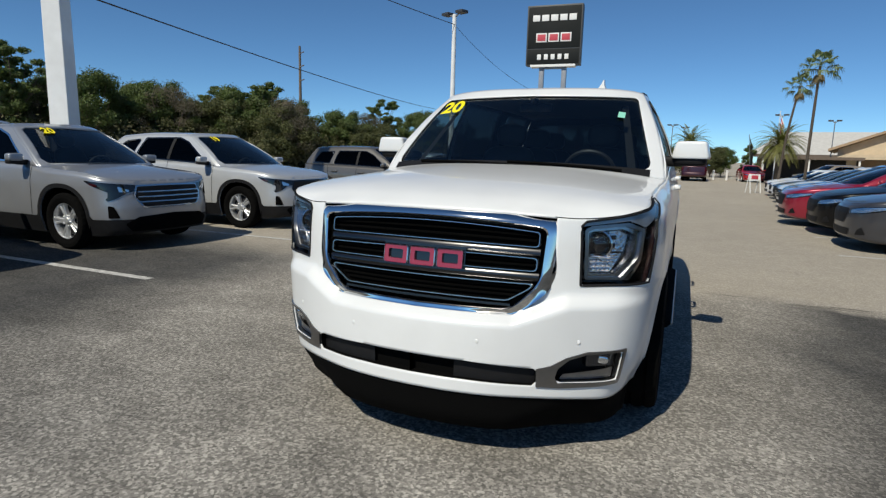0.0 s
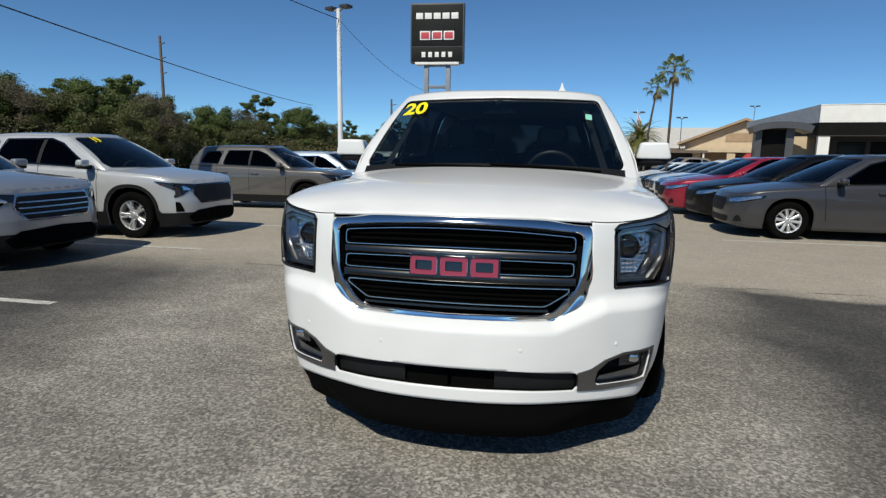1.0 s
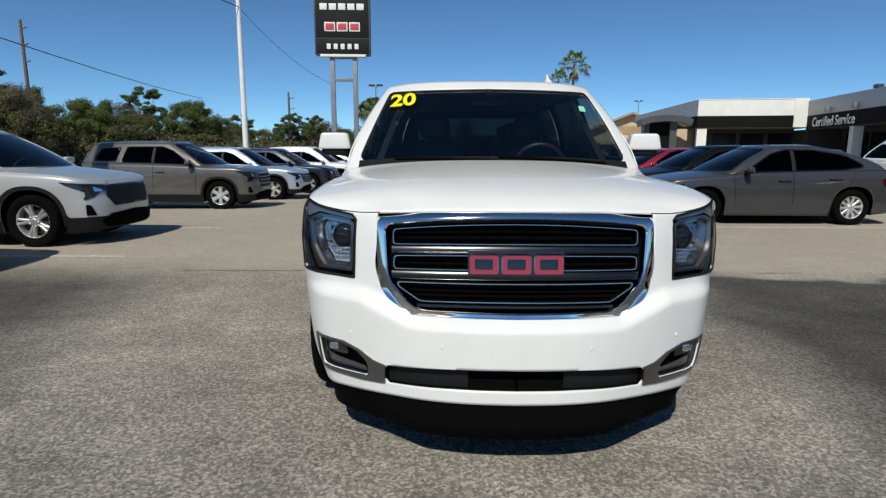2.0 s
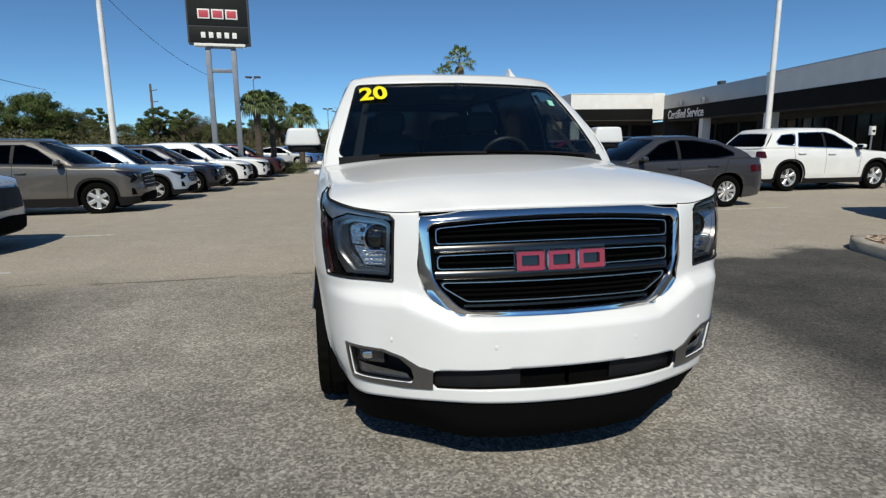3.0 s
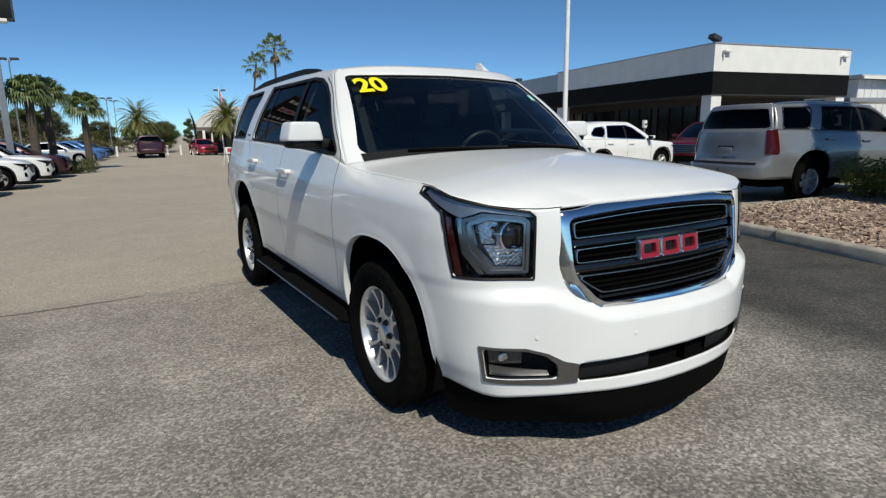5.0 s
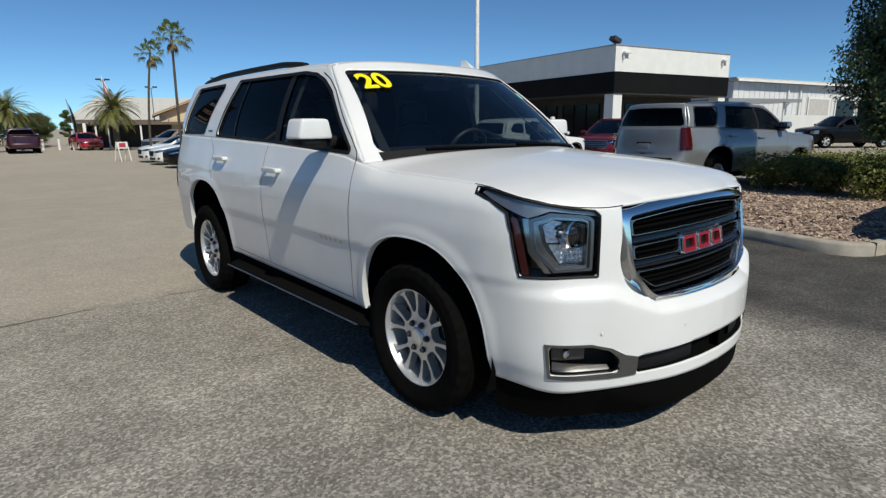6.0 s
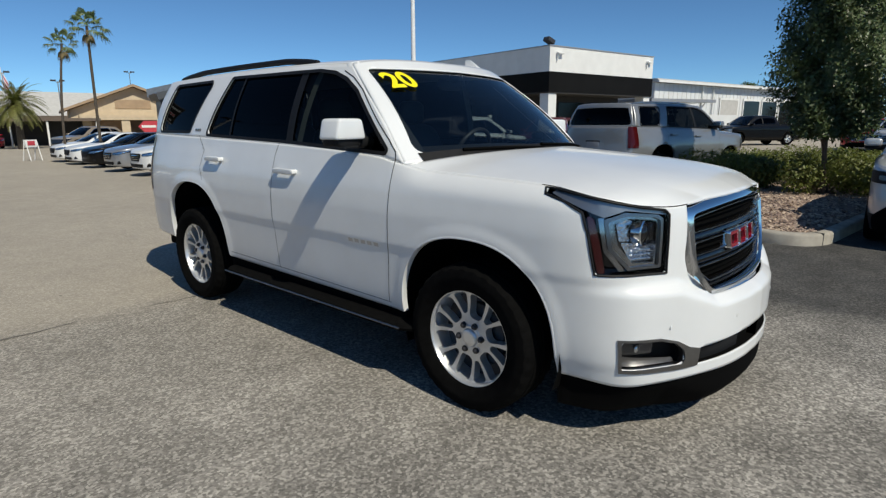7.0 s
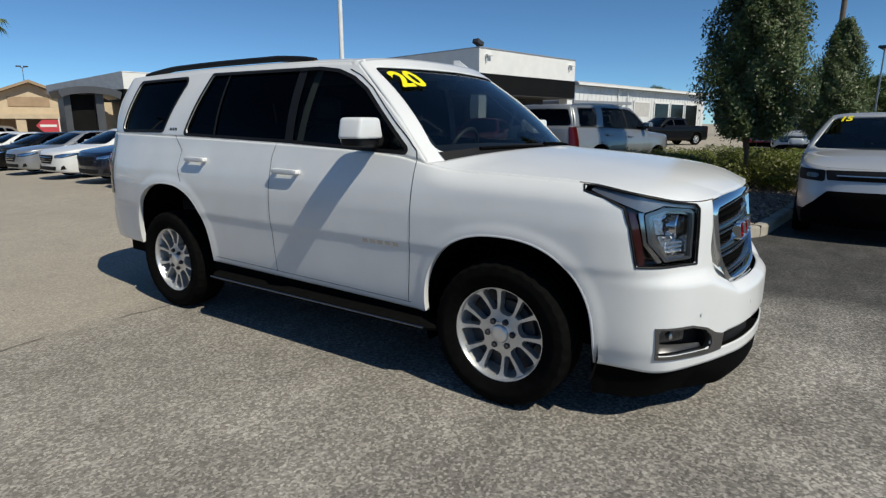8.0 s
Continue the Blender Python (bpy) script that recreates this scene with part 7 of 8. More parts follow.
def broad_tree(seed, h, w, n, size, material, name="tree", label="", base=0.25, gaps=1.0, trunk=0.16, clumps=22, flat=0.8):
    rg = np.random.RandomState(seed)
    t = thing(name, pose(0, 0, 0), label, "tree", "trees behind the lot")
    blobs, tops = [], []
    m = clumps
    for k in range(m):
        a, q = rg.rand() * 6.28, rg.rand()
        z = h * (base + 0.10 + (0.90 - base - 0.10) * (k + 0.5) / m)
        env = w * 0.5 * math.sin(math.pi * min(1, 0.22 + 0.78 * ((z / h) - base) / (1 - base))) ** 0.7
        p = (env * q ** 0.5 * math.cos(a), env * q ** 0.5 * math.sin(a), z)
        r = w * (0.13 + 0.09 * rg.rand()) * gaps * (13 / clumps) ** 0.4
        blobs.append((p, (r * 1.15, r * 1.15, r * flat)))
        tops.append(p)
    part("trunk", mesh_of(*join(tube([(0, 0, -0.1), (0.05, 0.02, h * base), (0.0, 0.05, h * 0.6)], [trunk, trunk * 0.8, trunk * 0.4], 9), limbs(rg, (0.03, 0.02, h * base * 0.9), tops[::2], trunk * 0.45))), M["bark"], t)
    C, N = crown_points(rg, blobs, n, 0.2, 0.28)
    part("crown", leaf_cloud(C, N, size, rg, 0.55), M[material], t, smooth=False)
    return t


def far_trees():
    protos = [broad_tree(11, 8.5, 7.5, 26000, 0.19, "leaf_oak", clumps=44, gaps=0.95, label="broad dark green oak behind the lot"), broad_tree(12, 10.0, 5.0, 12000, 0.19, "leaf_oak", base=0.45, gaps=0.72, clumps=34, flat=0.6, label="tall open-crowned pine in the wood"),
              broad_tree(13, 7.0, 8.5, 26000, 0.18, "leaf_olive", base=0.10, clumps=48, gaps=0.95, label="spreading olive-green scrub tree"), broad_tree(14, 8.0, 7.0, 14000, 0.13, "leaf_bare", base=0.2, clumps=46, gaps=1.05, label="greyish half-bare tree in the wood"),
              broad_tree(15, 9.0, 3.8, 9000, 0.24, "leaf_oak", base=0.12, label="narrow dark evergreen tree")]
    spots = []
    rgx = random.Random(3)
    # the wood along the left boundary, from near to far
    for k in range(64):
        u = k / 63
        x = -50 + 46 * u ** 1.05
        y = 22 + 52 * u ** 0.8
        spots.append((x + rgx.uniform(-5, 4), y + rgx.uniform(-4, 5), rgx.choice((0, 1, 2, 2, 3, 0, 2)), (0.95 - 0.45 * u) * rgx.uniform(0.8, 1.12)))
    # the taller ones that stand out
    spots += [(-46.3, 24.8, 1, 1.02), (-49.4, 29.2, 0, 0.92), (-52.9, 41.3, 3, 1.08), (-41.9, 45.5, 0, 1.0), (-43.5, 43.0, 1, 0.86), (-50.0, 44.6, 4, 0.84), (-48.5, 36.5, 4, 0.9), (-38.5, 60.5, 1, 0.60), (-33.8, 63.2, 1, 0.50), (-30.0, 66.0, 0, 0.46)]
    # beyond the end of the lane and behind the buildings
    spots += [(46.0, -3.4, 0, 0.62), (47.5, -5.6, 2, 0.66), (52.0, -2.4, 2, 0.58), (44.0, -6.6, 0, 0.6)]
    spots += [(3.6, 66.0, 2, 0.5), (4.8, 68.0, 0, 0.36), (5.0, 72.0, 0, 0.42), (8.0, 73.0, 4, 0.45), (2.0, 74.0, 0, 0.36), (-3.0, 78.0, 2, 0.30), (84.0, 21.0, 0, 0.86), (86.5, 18.5, 3, 0.8), (90.0, 24.0, 0, 0.75), (79.0, 8.0, 0, 0.7), (74.0, 2.0, 2, 0.75), (68.0, -4.5, 0, 0.7), (60.0, -8.0, 2, 0.7), (64, -1, 0, 0.66), (58, -4, 2, 0.6)]
    used = set()
    for x, y, k, s in spots:
        m = pose(x, y, -0.36, 0, 0, rgx.uniform(0, 360)) @ Matrix.Scale(s, 4)
        if k not in used:
            protos[k].matrix_world = m
            used.add(k)
        else:
            t = copy_thing(protos[k], pose(x, y, -0.36, 0, 0, rgx.uniform(0, 360)))
            t.scale = (s, s, s)


far_trees()
# undergrowth under the wood: too dense to count
rg = np.random.RandomState(21)
blobs = []
for k in range(200):
    u = k / 199
    x, y = -49 + 47 * u ** 1.05, 20 + 52 * u ** 0.8
    r = (2.3 - 1.3 * u) * (0.7 + 0.5 * rg.rand())
    blobs.append(((x + rg.normal(0, 1.5), y + rg.normal(0, 1.5), r * 0.45), (r * 1.3, r * 1.3, r)))
C, N = crown_points(rg, blobs, 90000, 0.4, 0.25)
solid("undergrowth", leaf_cloud(C, N, 0.28, rg, 0.5), M["leaf_scrub"], "dense olive scrub under the trees", "bushes", kind="stuff")


def shrub(seed, x, y, z, rx, ry, h, n, material, label):
    rg = np.random.RandomState(seed)
    t = thing("shrub", pose(x, y, z), label, "shrub", "shrubs in the island")
    blobs = [((rg.uniform(-0.6, 0.6) * rx, rg.uniform(-0.6, 0.6) * ry, h * rg.uniform(0.35, 0.62)), (rx * rg.uniform(0.35, 0.55), ry * rg.uniform(0.35, 0.55), h * rg.uniform(0.32, 0.45))) for _ in range(12)]
    part("stems", mesh_of(*limbs(rg, (0, 0, -0.05), [b[0] for b in blobs[:8]], 0.018)), M["bark"], t)
    C, N = crown_points(rg, blobs, n, 0.55)
    part("foliage", leaf_cloud(C, N, 0.062, rg, 0.5), M[material], t, smooth=False)


k = 0
for x, y, rx, ry, h in ((9.6, 2.25, 0.75, 0.6, 0.62), (9.9, 1.35, 0.7, 0.6, 0.60), (9.5, 0.1, 0.75, 0.75, 0.66), (9.75, -0.65, 0.7, 0.5, 0.64), (10.9, 1.9, 0.8, 0.7, 0.62), (11.0, 0.6, 0.8, 0.75, 0.66), (10.8, -0.4, 0.7, 0.7, 0.66),
                        (12.3, 1.6, 0.8, 0.7, 0.62), (12.4, 0.2, 0.8, 0.8, 0.64), (12.2, -0.8, 0.7, 0.6, 0.62), (13.8, 0.8, 0.9, 0.8, 0.62), (13.9, -0.6, 0.9, 0.8, 0.62)):
    shrub(40 + k, x, y, 0.13, rx * 1.1, ry * 1.1, h * 1.28, 3600, "leaf_shrub", "clipped yellow-green shrub on a mulch bed")
    k += 1


def evergreen(seed, x, y, z, h, w, n, size, name="tree"):
    rg = np.random.RandomState(seed)
    t = thing(name, pose(x, y, z), "dense glossy dark green tree with several stems", "tree")
    blobs, tops = [], []
    m = 64
    for k in range(m):
        u = (k + 0.5) / m
        zz = h * (0.20 + 0.78 * u)
        env = w * 0.5 * (0.62 + 0.38 * math.sin(math.pi * min(1, u * 1.25))) * (1 - max(0, u - 0.62) / 0.38 * 0.75)
        a = k * 2.4 + rg.normal(0, 0.4)
        q = rg.uniform(0.05, 0.9)
        p = (env * q * math.cos(a), env * q * math.sin(a), zz)
        r = w * rg.uniform(0.10, 0.18)
        blobs.append((p, (r * 1.1, r * 1.1, r * 1.3)))
        tops.append(p)
    stems = join(*[tube([(rg.normal(0, 0.07), rg.normal(0, 0.07), -0.1), (rg.normal(0, 0.22), rg.normal(0, 0.22), h * 0.25), (rg.normal(0, 0.2), rg.normal(0, 0.2), h * 0.6), (0, 0, h * 0.9)], [0.024, 0.021, 0.016, 0.008], 8) for _ in range(3)])
    part("trunk", mesh_of(*join(stems, limbs(rg, (0, 0, h * 0.30), tops[12::3], 0.016))), M["bark"], t)
    u = rg.rand(n) ** 1.15
    a = rg.rand(n) * 2 * math.pi
    env = w * 0.5 * np.minimum(1.0, 0.62 + 2.4 * u) * (1 - np.maximum(0, u - 0.22) / 0.78 * 0.72) * (0.55 + 0.45 * np.sqrt(np.maximum(0, 1 - u ** 6)))
    lump = 1 + 0.20 * np.sin(3 * a + 9 * u) + 0.16 * np.sin(5 * a - 19 * u + 1) + 0.13 * np.sin(8 * a + 37 * u) + 0.08 * np.sin(13 * a - 61 * u)
    rr = env * lump * (0.30 + 0.70 * rg.rand(n) ** 0.45) * (1 + 0.07 * np.abs(rg.normal(0, 1, n)) * (rg.rand(n) < 0.3))
    C = np.stack([rr * np.cos(a), rr * np.sin(a), h * (0.17 + 0.83 * u) + rg.normal(0, 0.07, n)], 1)
    N = np.stack([np.cos(a), np.sin(a), 0.4 + 0 * a], 1) + rg.normal(0, 0.55, (n, 3))
    part("crown", leaf_cloud(C, N, size, rg, 0.42), M["leaf_gloss"], t, smooth=False)


evergreen(7, 9.38, 0.12, 0.14, 6.6, 1.70, 92000, 0.074)
evergreen(8, 20.5, -1.15, 0.12, 4.6, 2.05, 34000, 0.10)


# ---- palms ----
def fan_frond(rg, L, fan, droop, az, el):
    """A stalk with a fan of narrow segments."""
    V, F = [], []
    d = Vector((math.cos(az) * math.cos(el), math.sin(az) * math.cos(el), math.sin(el)))
    side = Vector((-math.sin(az), math.cos(az), 0))
    up = side.cross(d) * -1
    tip = d * L + Vector((0, 0, -droop * L * 0.3))
    V += [Vector((0, 0, 0)) + side * 0.02, -side * 0.02, tip - side * 0.012, tip + side * 0.012]
    F.append((0, 1, 2, 3))
    n = 17
    for k in range(n):
        a = (k - (n - 1) / 2) / ((n - 1) / 2) * 1.9
        l = fan * (1 - 0.25 * abs(a) / 1.9)
        r = (d * math.cos(a) + side * math.sin(a)).normalized()
        q = Vector((-r.y, r.x, 0))
        q = (side * math.cos(a) - d * math.sin(a)) * fan * 0.062
        p1 = tip + r * l * 0.6 + Vector((0, 0, -0.10 * l))
        p2 = tip + r * l + Vector((0, 0, -(0.25 + droop) * l * (0.5 + 0.5 * rg.rand())))
        o = len(V)
        V += [tip, p1 + q, p2, p1 - q]
        F.append((o, o + 1, o + 2, o + 3))
    return [tuple(v) for v in V], F


def fan_palm(seed, x, y, h, r, L, fan, n, name, label, lean=(0, 0), skirt=True, boots=False, low=-35):
    rg = np.random.RandomState(seed)
    t = thing(name, pose(x, y, ground_z(x, y)), label, "palm tree", "palms")
    h -= ground_z(x, y)
    pts, rad_ = [], []
    for k in range(11):
        u = k / 10
        pts.append((lean[0] * u * u, lean[1] * u * u, -0.05 + h * u))
        rad_.append(r * (1.15 - 0.25 * u + (0.25 * max(0, u - 0.6) if boots else 0)) * (1 + 0.06 * (k % 2)))
    part("trunk", mesh_of(*tube(pts, rad_, 12)), M["palmbark"], t)
    c0 = Vector((lean[0], lean[1], h))
    pieces = []
    for k in range(n):
        el = math.radians(low + (80 - low) * ((k + 0.5) / n))
        pieces.append(fan_frond(rg, L * rg.uniform(0.75, 1.1), fan * rg.uniform(0.85, 1.1), 0.35 + 0.5 * (1 - k / n), k * 2.4 + rg.normal(0, 0.2), el))
    v, f = join(*pieces)
    part("crown", mesh_of([tuple(Vector(p) + c0) for p in v], f), M["leaf_palm"], t, smooth=False)
    if skirt:
        pieces = [fan_frond(rg, L * 0.5, fan * 0.7, 1.2, k * 2.4, math.radians(-60)) for k in range(9)]
        v, f = join(*pieces)
        part("dry_skirt", mesh_of([tuple(Vector(p) + c0 + Vector((0, 0, -0.1))) for p in v], f), M["leaf_dry"], t, smooth=False)


fan_palm(1, -4.35, 28.2, 3.35, 0.17, 0.54, 0.66, 36, "cabbage_palm", "bushy cabbage palm with a thick dark trunk", boots=True, low=-12, skirt=False)
fan_palm(2, -3.85, 30.6, 3.45, 0.15, 0.54, 0.66, 36, "cabbage_palm", "bushy cabbage palm beside another", boots=True, low=-12, skirt=False)
fan_palm(3, -2.45, 34.4, 3.05, 0.16, 0.56, 0.70, 36, "cabbage_palm", "wide cabbage palm behind a low hedge", boots=True, low=-15, skirt=False)
fan_palm(4, 6.26, 28.1, 5.80, 0.060, 0.60, 0.38, 22, "fan_palm", "tall slender fan palm with a thin trunk", lean=(0.05, 0.0), low=-25)
fan_palm(5, 5.55, 30.9, 5.28, 0.055, 0.56, 0.35, 18, "fan_palm", "tall slender fan palm, slightly leaning", lean=(0.5, 0.1), low=-25)


def date_palm(seed, x, y, h, L, n):
    rg = np.random.RandomState(seed)
    t = thing("date_palm", pose(x, y, -0.34), "date palm with arching feathery fronds", "palm tree", "palms")
    part("trunk", mesh_of(*tube([(0, 0, 0), (0.03, 0, h * 0.5), (0, 0.02, h), (0, 0, h + 0.25)], [0.26, 0.24, 0.30, 0.16], 12)), M["palmbark"], t)
    V, F = [], []
    for k in range(n):
        az, el = k * 2.4 + rg.normal(0, 0.1), math.radians(-20 + 100 * (k + 0.5) / n)
        p, d = Vector((0, 0, h + 0.1)), Vector((math.cos(az) * math.cos(el), math.sin(az) * math.cos(el), math.sin(el)))
        ln = L * rg.uniform(0.85, 1.1)
        for i in range(22):
            side = d.cross(Vector((0, 0, 1))).normalized()
            w = 0.20 * math.sin(math.pi * (0.12 + 0.85 * i / 22)) * L / 2.2
            for sg in (-1, 1):
                q = p + side * sg * w + d * w * 0.6 + Vector((0, 0, -0.25 * w))
                o = len(V)
                V += [tuple(p), tuple(p + d * 0.085), tuple(q + d * 0.03), tuple(q)]
                F.append((o, o + 1, o + 2, o + 3))
            p = p + d * ln / 22
            d = (d + Vector((0, 0, -0.085))).normalized()
    part("crown", mesh_of(V, F), M["leaf_date"], t, smooth=False)


date_palm(1, 1.27, 53.4, 3.0, 2.4, 70)
date_palm(2, 8.06, 51.0, 3.1, 2.6, 90)

# low hedge at the end of the row
rg = np.random.RandomState(77)
t = thing("hedge", pose(*down(-2.7, 24.6)), "low dull olive hedge at the end of the parked row", "hedge")
blobs = [((rg.uniform(-0.9, 0.9), rg.uniform(-1.1, 1.1), 0.36), (0.5, 0.5, 0.36)) for _ in range(18)]
part("stems", mesh_of(*limbs(rg, (0, 0, -0.02), [b[0] for b in blobs[:9]], 0.02)), M["bark"], t)
C, N = crown_points(rg, blobs, 3600, 0.5)
part("foliage", leaf_cloud(C, N, 0.10, rg, 0.5), M["leaf_olive"], t, smooth=False)


# ---- poles, sign and wires ----
def light_pole(x, y, h, r, heads, label, square=False, yaw=0.0, coat="polewhite"):
    h -= ground_z(x, y)
    t = thing("light_pole", pose(x, y, ground_z(x, y), 0, 0, yaw), label, "light pole", "light poles")
    if square:
        bm = bmesh.new()
        box(bm, 0, 0, h / 2, 2 * r, 2 * r, h, 0.02)
        for v in bm.verts:
            k_ = 1.0 - 0.25 * v.co.z / h
            v.co.x *= k_
            v.co.y *= k_
        part("pole", bm, M["polewhite"], t, smooth=False)
    else:
        part("pole", mesh_of(*tube([(0, 0, -0.1), (0, 0, h * 0.5), (0, 0, h)], [r, r * 0.85, r * 0.7], 14)), M[coat], t)
    part("pole_base", mesh_of(*tube([(0, 0, -0.05), (0, 0, 0.25)], [r * 1.9, r * 1.9], 14)), M["concrete"], t)
    for ax, ay in heads:
        part("arm", mesh_of(*tube([(0, 0, h - 0.15), (ax * 0.5, ay * 0.5, h + 0.02)], 0.035, 8)), M["steel"], t)
        hb = bmesh.new()
        box(hb, ax * 0.72, ay * 0.72, h + 0.05, 0.42, 0.42, 0.13, 0.03, rot=Matrix.Rotation(math.atan2(ay, ax), 4, "Z"))
        part("lamp_head", hb, M["lamphead"], t)


light_pole(-9.04, 21.6, 7.55, 0.13, [(-0.55, 0.25), (0.55, -0.2)], "slender white light pole with two dark lamp heads")
light_pole(19.3, 20.5, 10.0, 0.14, [(-0.6, 0.0), (0.6, 0.0)], "white steel light pole by the service building")
light_pole(-10.55, 4.62, 9.5, 0.20, [], "thick square white concrete pole", True, 24)
light_pole(22.6, -0.96, 9.0, 0.11, [], "dark weathered pole behind the trees", coat="wood")
for x, y, h in ((-6.2, 44.0, 6.3), (8.7, 56.8, 5.6), (13.4, 60.0, 5.3), (24.0, 72.0, 7.4), (-0.6, 66.0, 5.2), (36.5, -2.9, 5.4), (0.6, 84.0, 5.9)):
    light_pole(x, y, h, 0.055, [(-0.45, 0.1), (0.45, -0.1)], "distant thin light pole with a T-shaped head", coat="steel")


def pylon_sign():
    M["cabinet"] = mat("sign_cabinet", (0.05, 0.052, 0.054), rough=0.5, noise_scale=2, noise_amt=0.1)
    t = thing("pylon_sign", pose(-5.72, 27.2, 0, 0, 0, 3), "tall black dealer sign on two grey steel legs", "sign")
    for x in (-0.58, 0.58):
        part("leg", box_mesh(x, 0, 2.85, 0.24, 0.24, 6.5, 0.01), M["steel"], t)
    part("crossbar", box_mesh(0, 0, 4.85, 0.92, 0.16, 0.16, 0.01), M["steel"], t)
    part("crossbar", box_mesh(0, 0, 5.95, 0.92, 0.16, 0.14, 0.01), M["steel"], t)
    cab = part("cabinet", box_mesh(0, 0, 7.52, 2.80, 0.55, 2.95, 0.03), M["cabinet"], t, "dark sign cabinet with pale edges")
    up_ = part("upper_panel", box_mesh(0, -0.285, 7.90, 2.66, 0.02, 2.02, 0.005), M["signblack"], cab)
    lo_ = part("lower_panel", box_mesh(0, -0.285, 6.47, 2.66, 0.02, 0.72, 0.005), M["signblack"], cab)
    part("panel_step", box_mesh(0, -0.03, 6.02, 2.3, 0.5, 0.12, 0.01), M["signwhite"], cab)
    for k in range(5):
        part("letter_bar", box_mesh(-0.92 + 0.46 * k, -0.302, 8.36, 0.36, 0.02, 0.30, 0.004), M["signwhite"], up_)
    for k in range(3):
        b = part("letter_bar", box_mesh(-0.62 + 0.62 * k, -0.302, 7.40, 0.54, 0.02, 0.44, 0.004), M["signwhite"], up_)
        part("letter_fill", box_mesh(-0.62 + 0.62 * k, -0.315, 7.40, 0.42, 0.012, 0.32, 0.002), M["signred"], b)
    for k in range(5):
        part("letter_bar", box_mesh(-0.70 + 0.35 * k, -0.302, 6.45, 0.20, 0.02, 0.26, 0.004), M["signwhite"], lo_)


pylon_sign()


def utility_pole(x, y, h, label):
    t = thing("utility_pole", pose(x, y, -0.36), label, "utility pole", "utility poles")
    part("pole", mesh_of(*tube([(0, 0, 0), (0, 0, h)], [0.22, 0.14], 10)), M["wood"], t)
    for z in (h - 0.9, h - 2.4, h - 4.0):
        part("insulator_arm", mesh_of(*tube([(0, 0, z), (1.0, -0.6, z + 0.08)], 0.06, 6)), M["wood"], t)


utility_pole(-42.0, 54.5, 13.9, "weathered wooden utility pole with three side arms")
utility_pole(-24.0, 83.0, 9.8, "distant wooden utility pole")


def wire(a, b, sag, r, label="thin black overhead cable on poles"):
    a, b = Vector(a), Vector(b)
    pts = []
    for k in range(25):
        u = k / 24
        p = a.lerp(b, u)
        p.z -= sag * 4 * u * (1 - u)
        pts.append(p)
    solid("cable", mesh_of(*tube(pts, r, 5)), M["wire"], label, "cable", "overhead cables", smooth=True)


wire((-17.0, 5.2, 6.4), (-35.5, 80.0, 8.3), 0.45, 0.03)
wire((-9.0, 21.5, 7.1), (-13.6, 12.0, 8.4), 0.1, 0.018)
wire((-9.0, 21.5, 7.1), (-6.5, 27.5, 4.7), 0.35, 0.009)


# ---- the service building ----
BO, BY = Vector((20.69, 13.02, 0)), -11.0
BM = Matrix.Translation(BO) @ Matrix.Rotation(radians(BY), 4, "Z")


def slab(name, x0, x1, y0, y1, z0, z1, material, parent, label="", bev=0.0):
    return part(name, box_mesh((x0 + x1) / 2, (y0 + y1) / 2, (z0 + z1) / 2, x1 - x0, y1 - y0, z1 - z0, bev), material, parent, label, smooth=False)


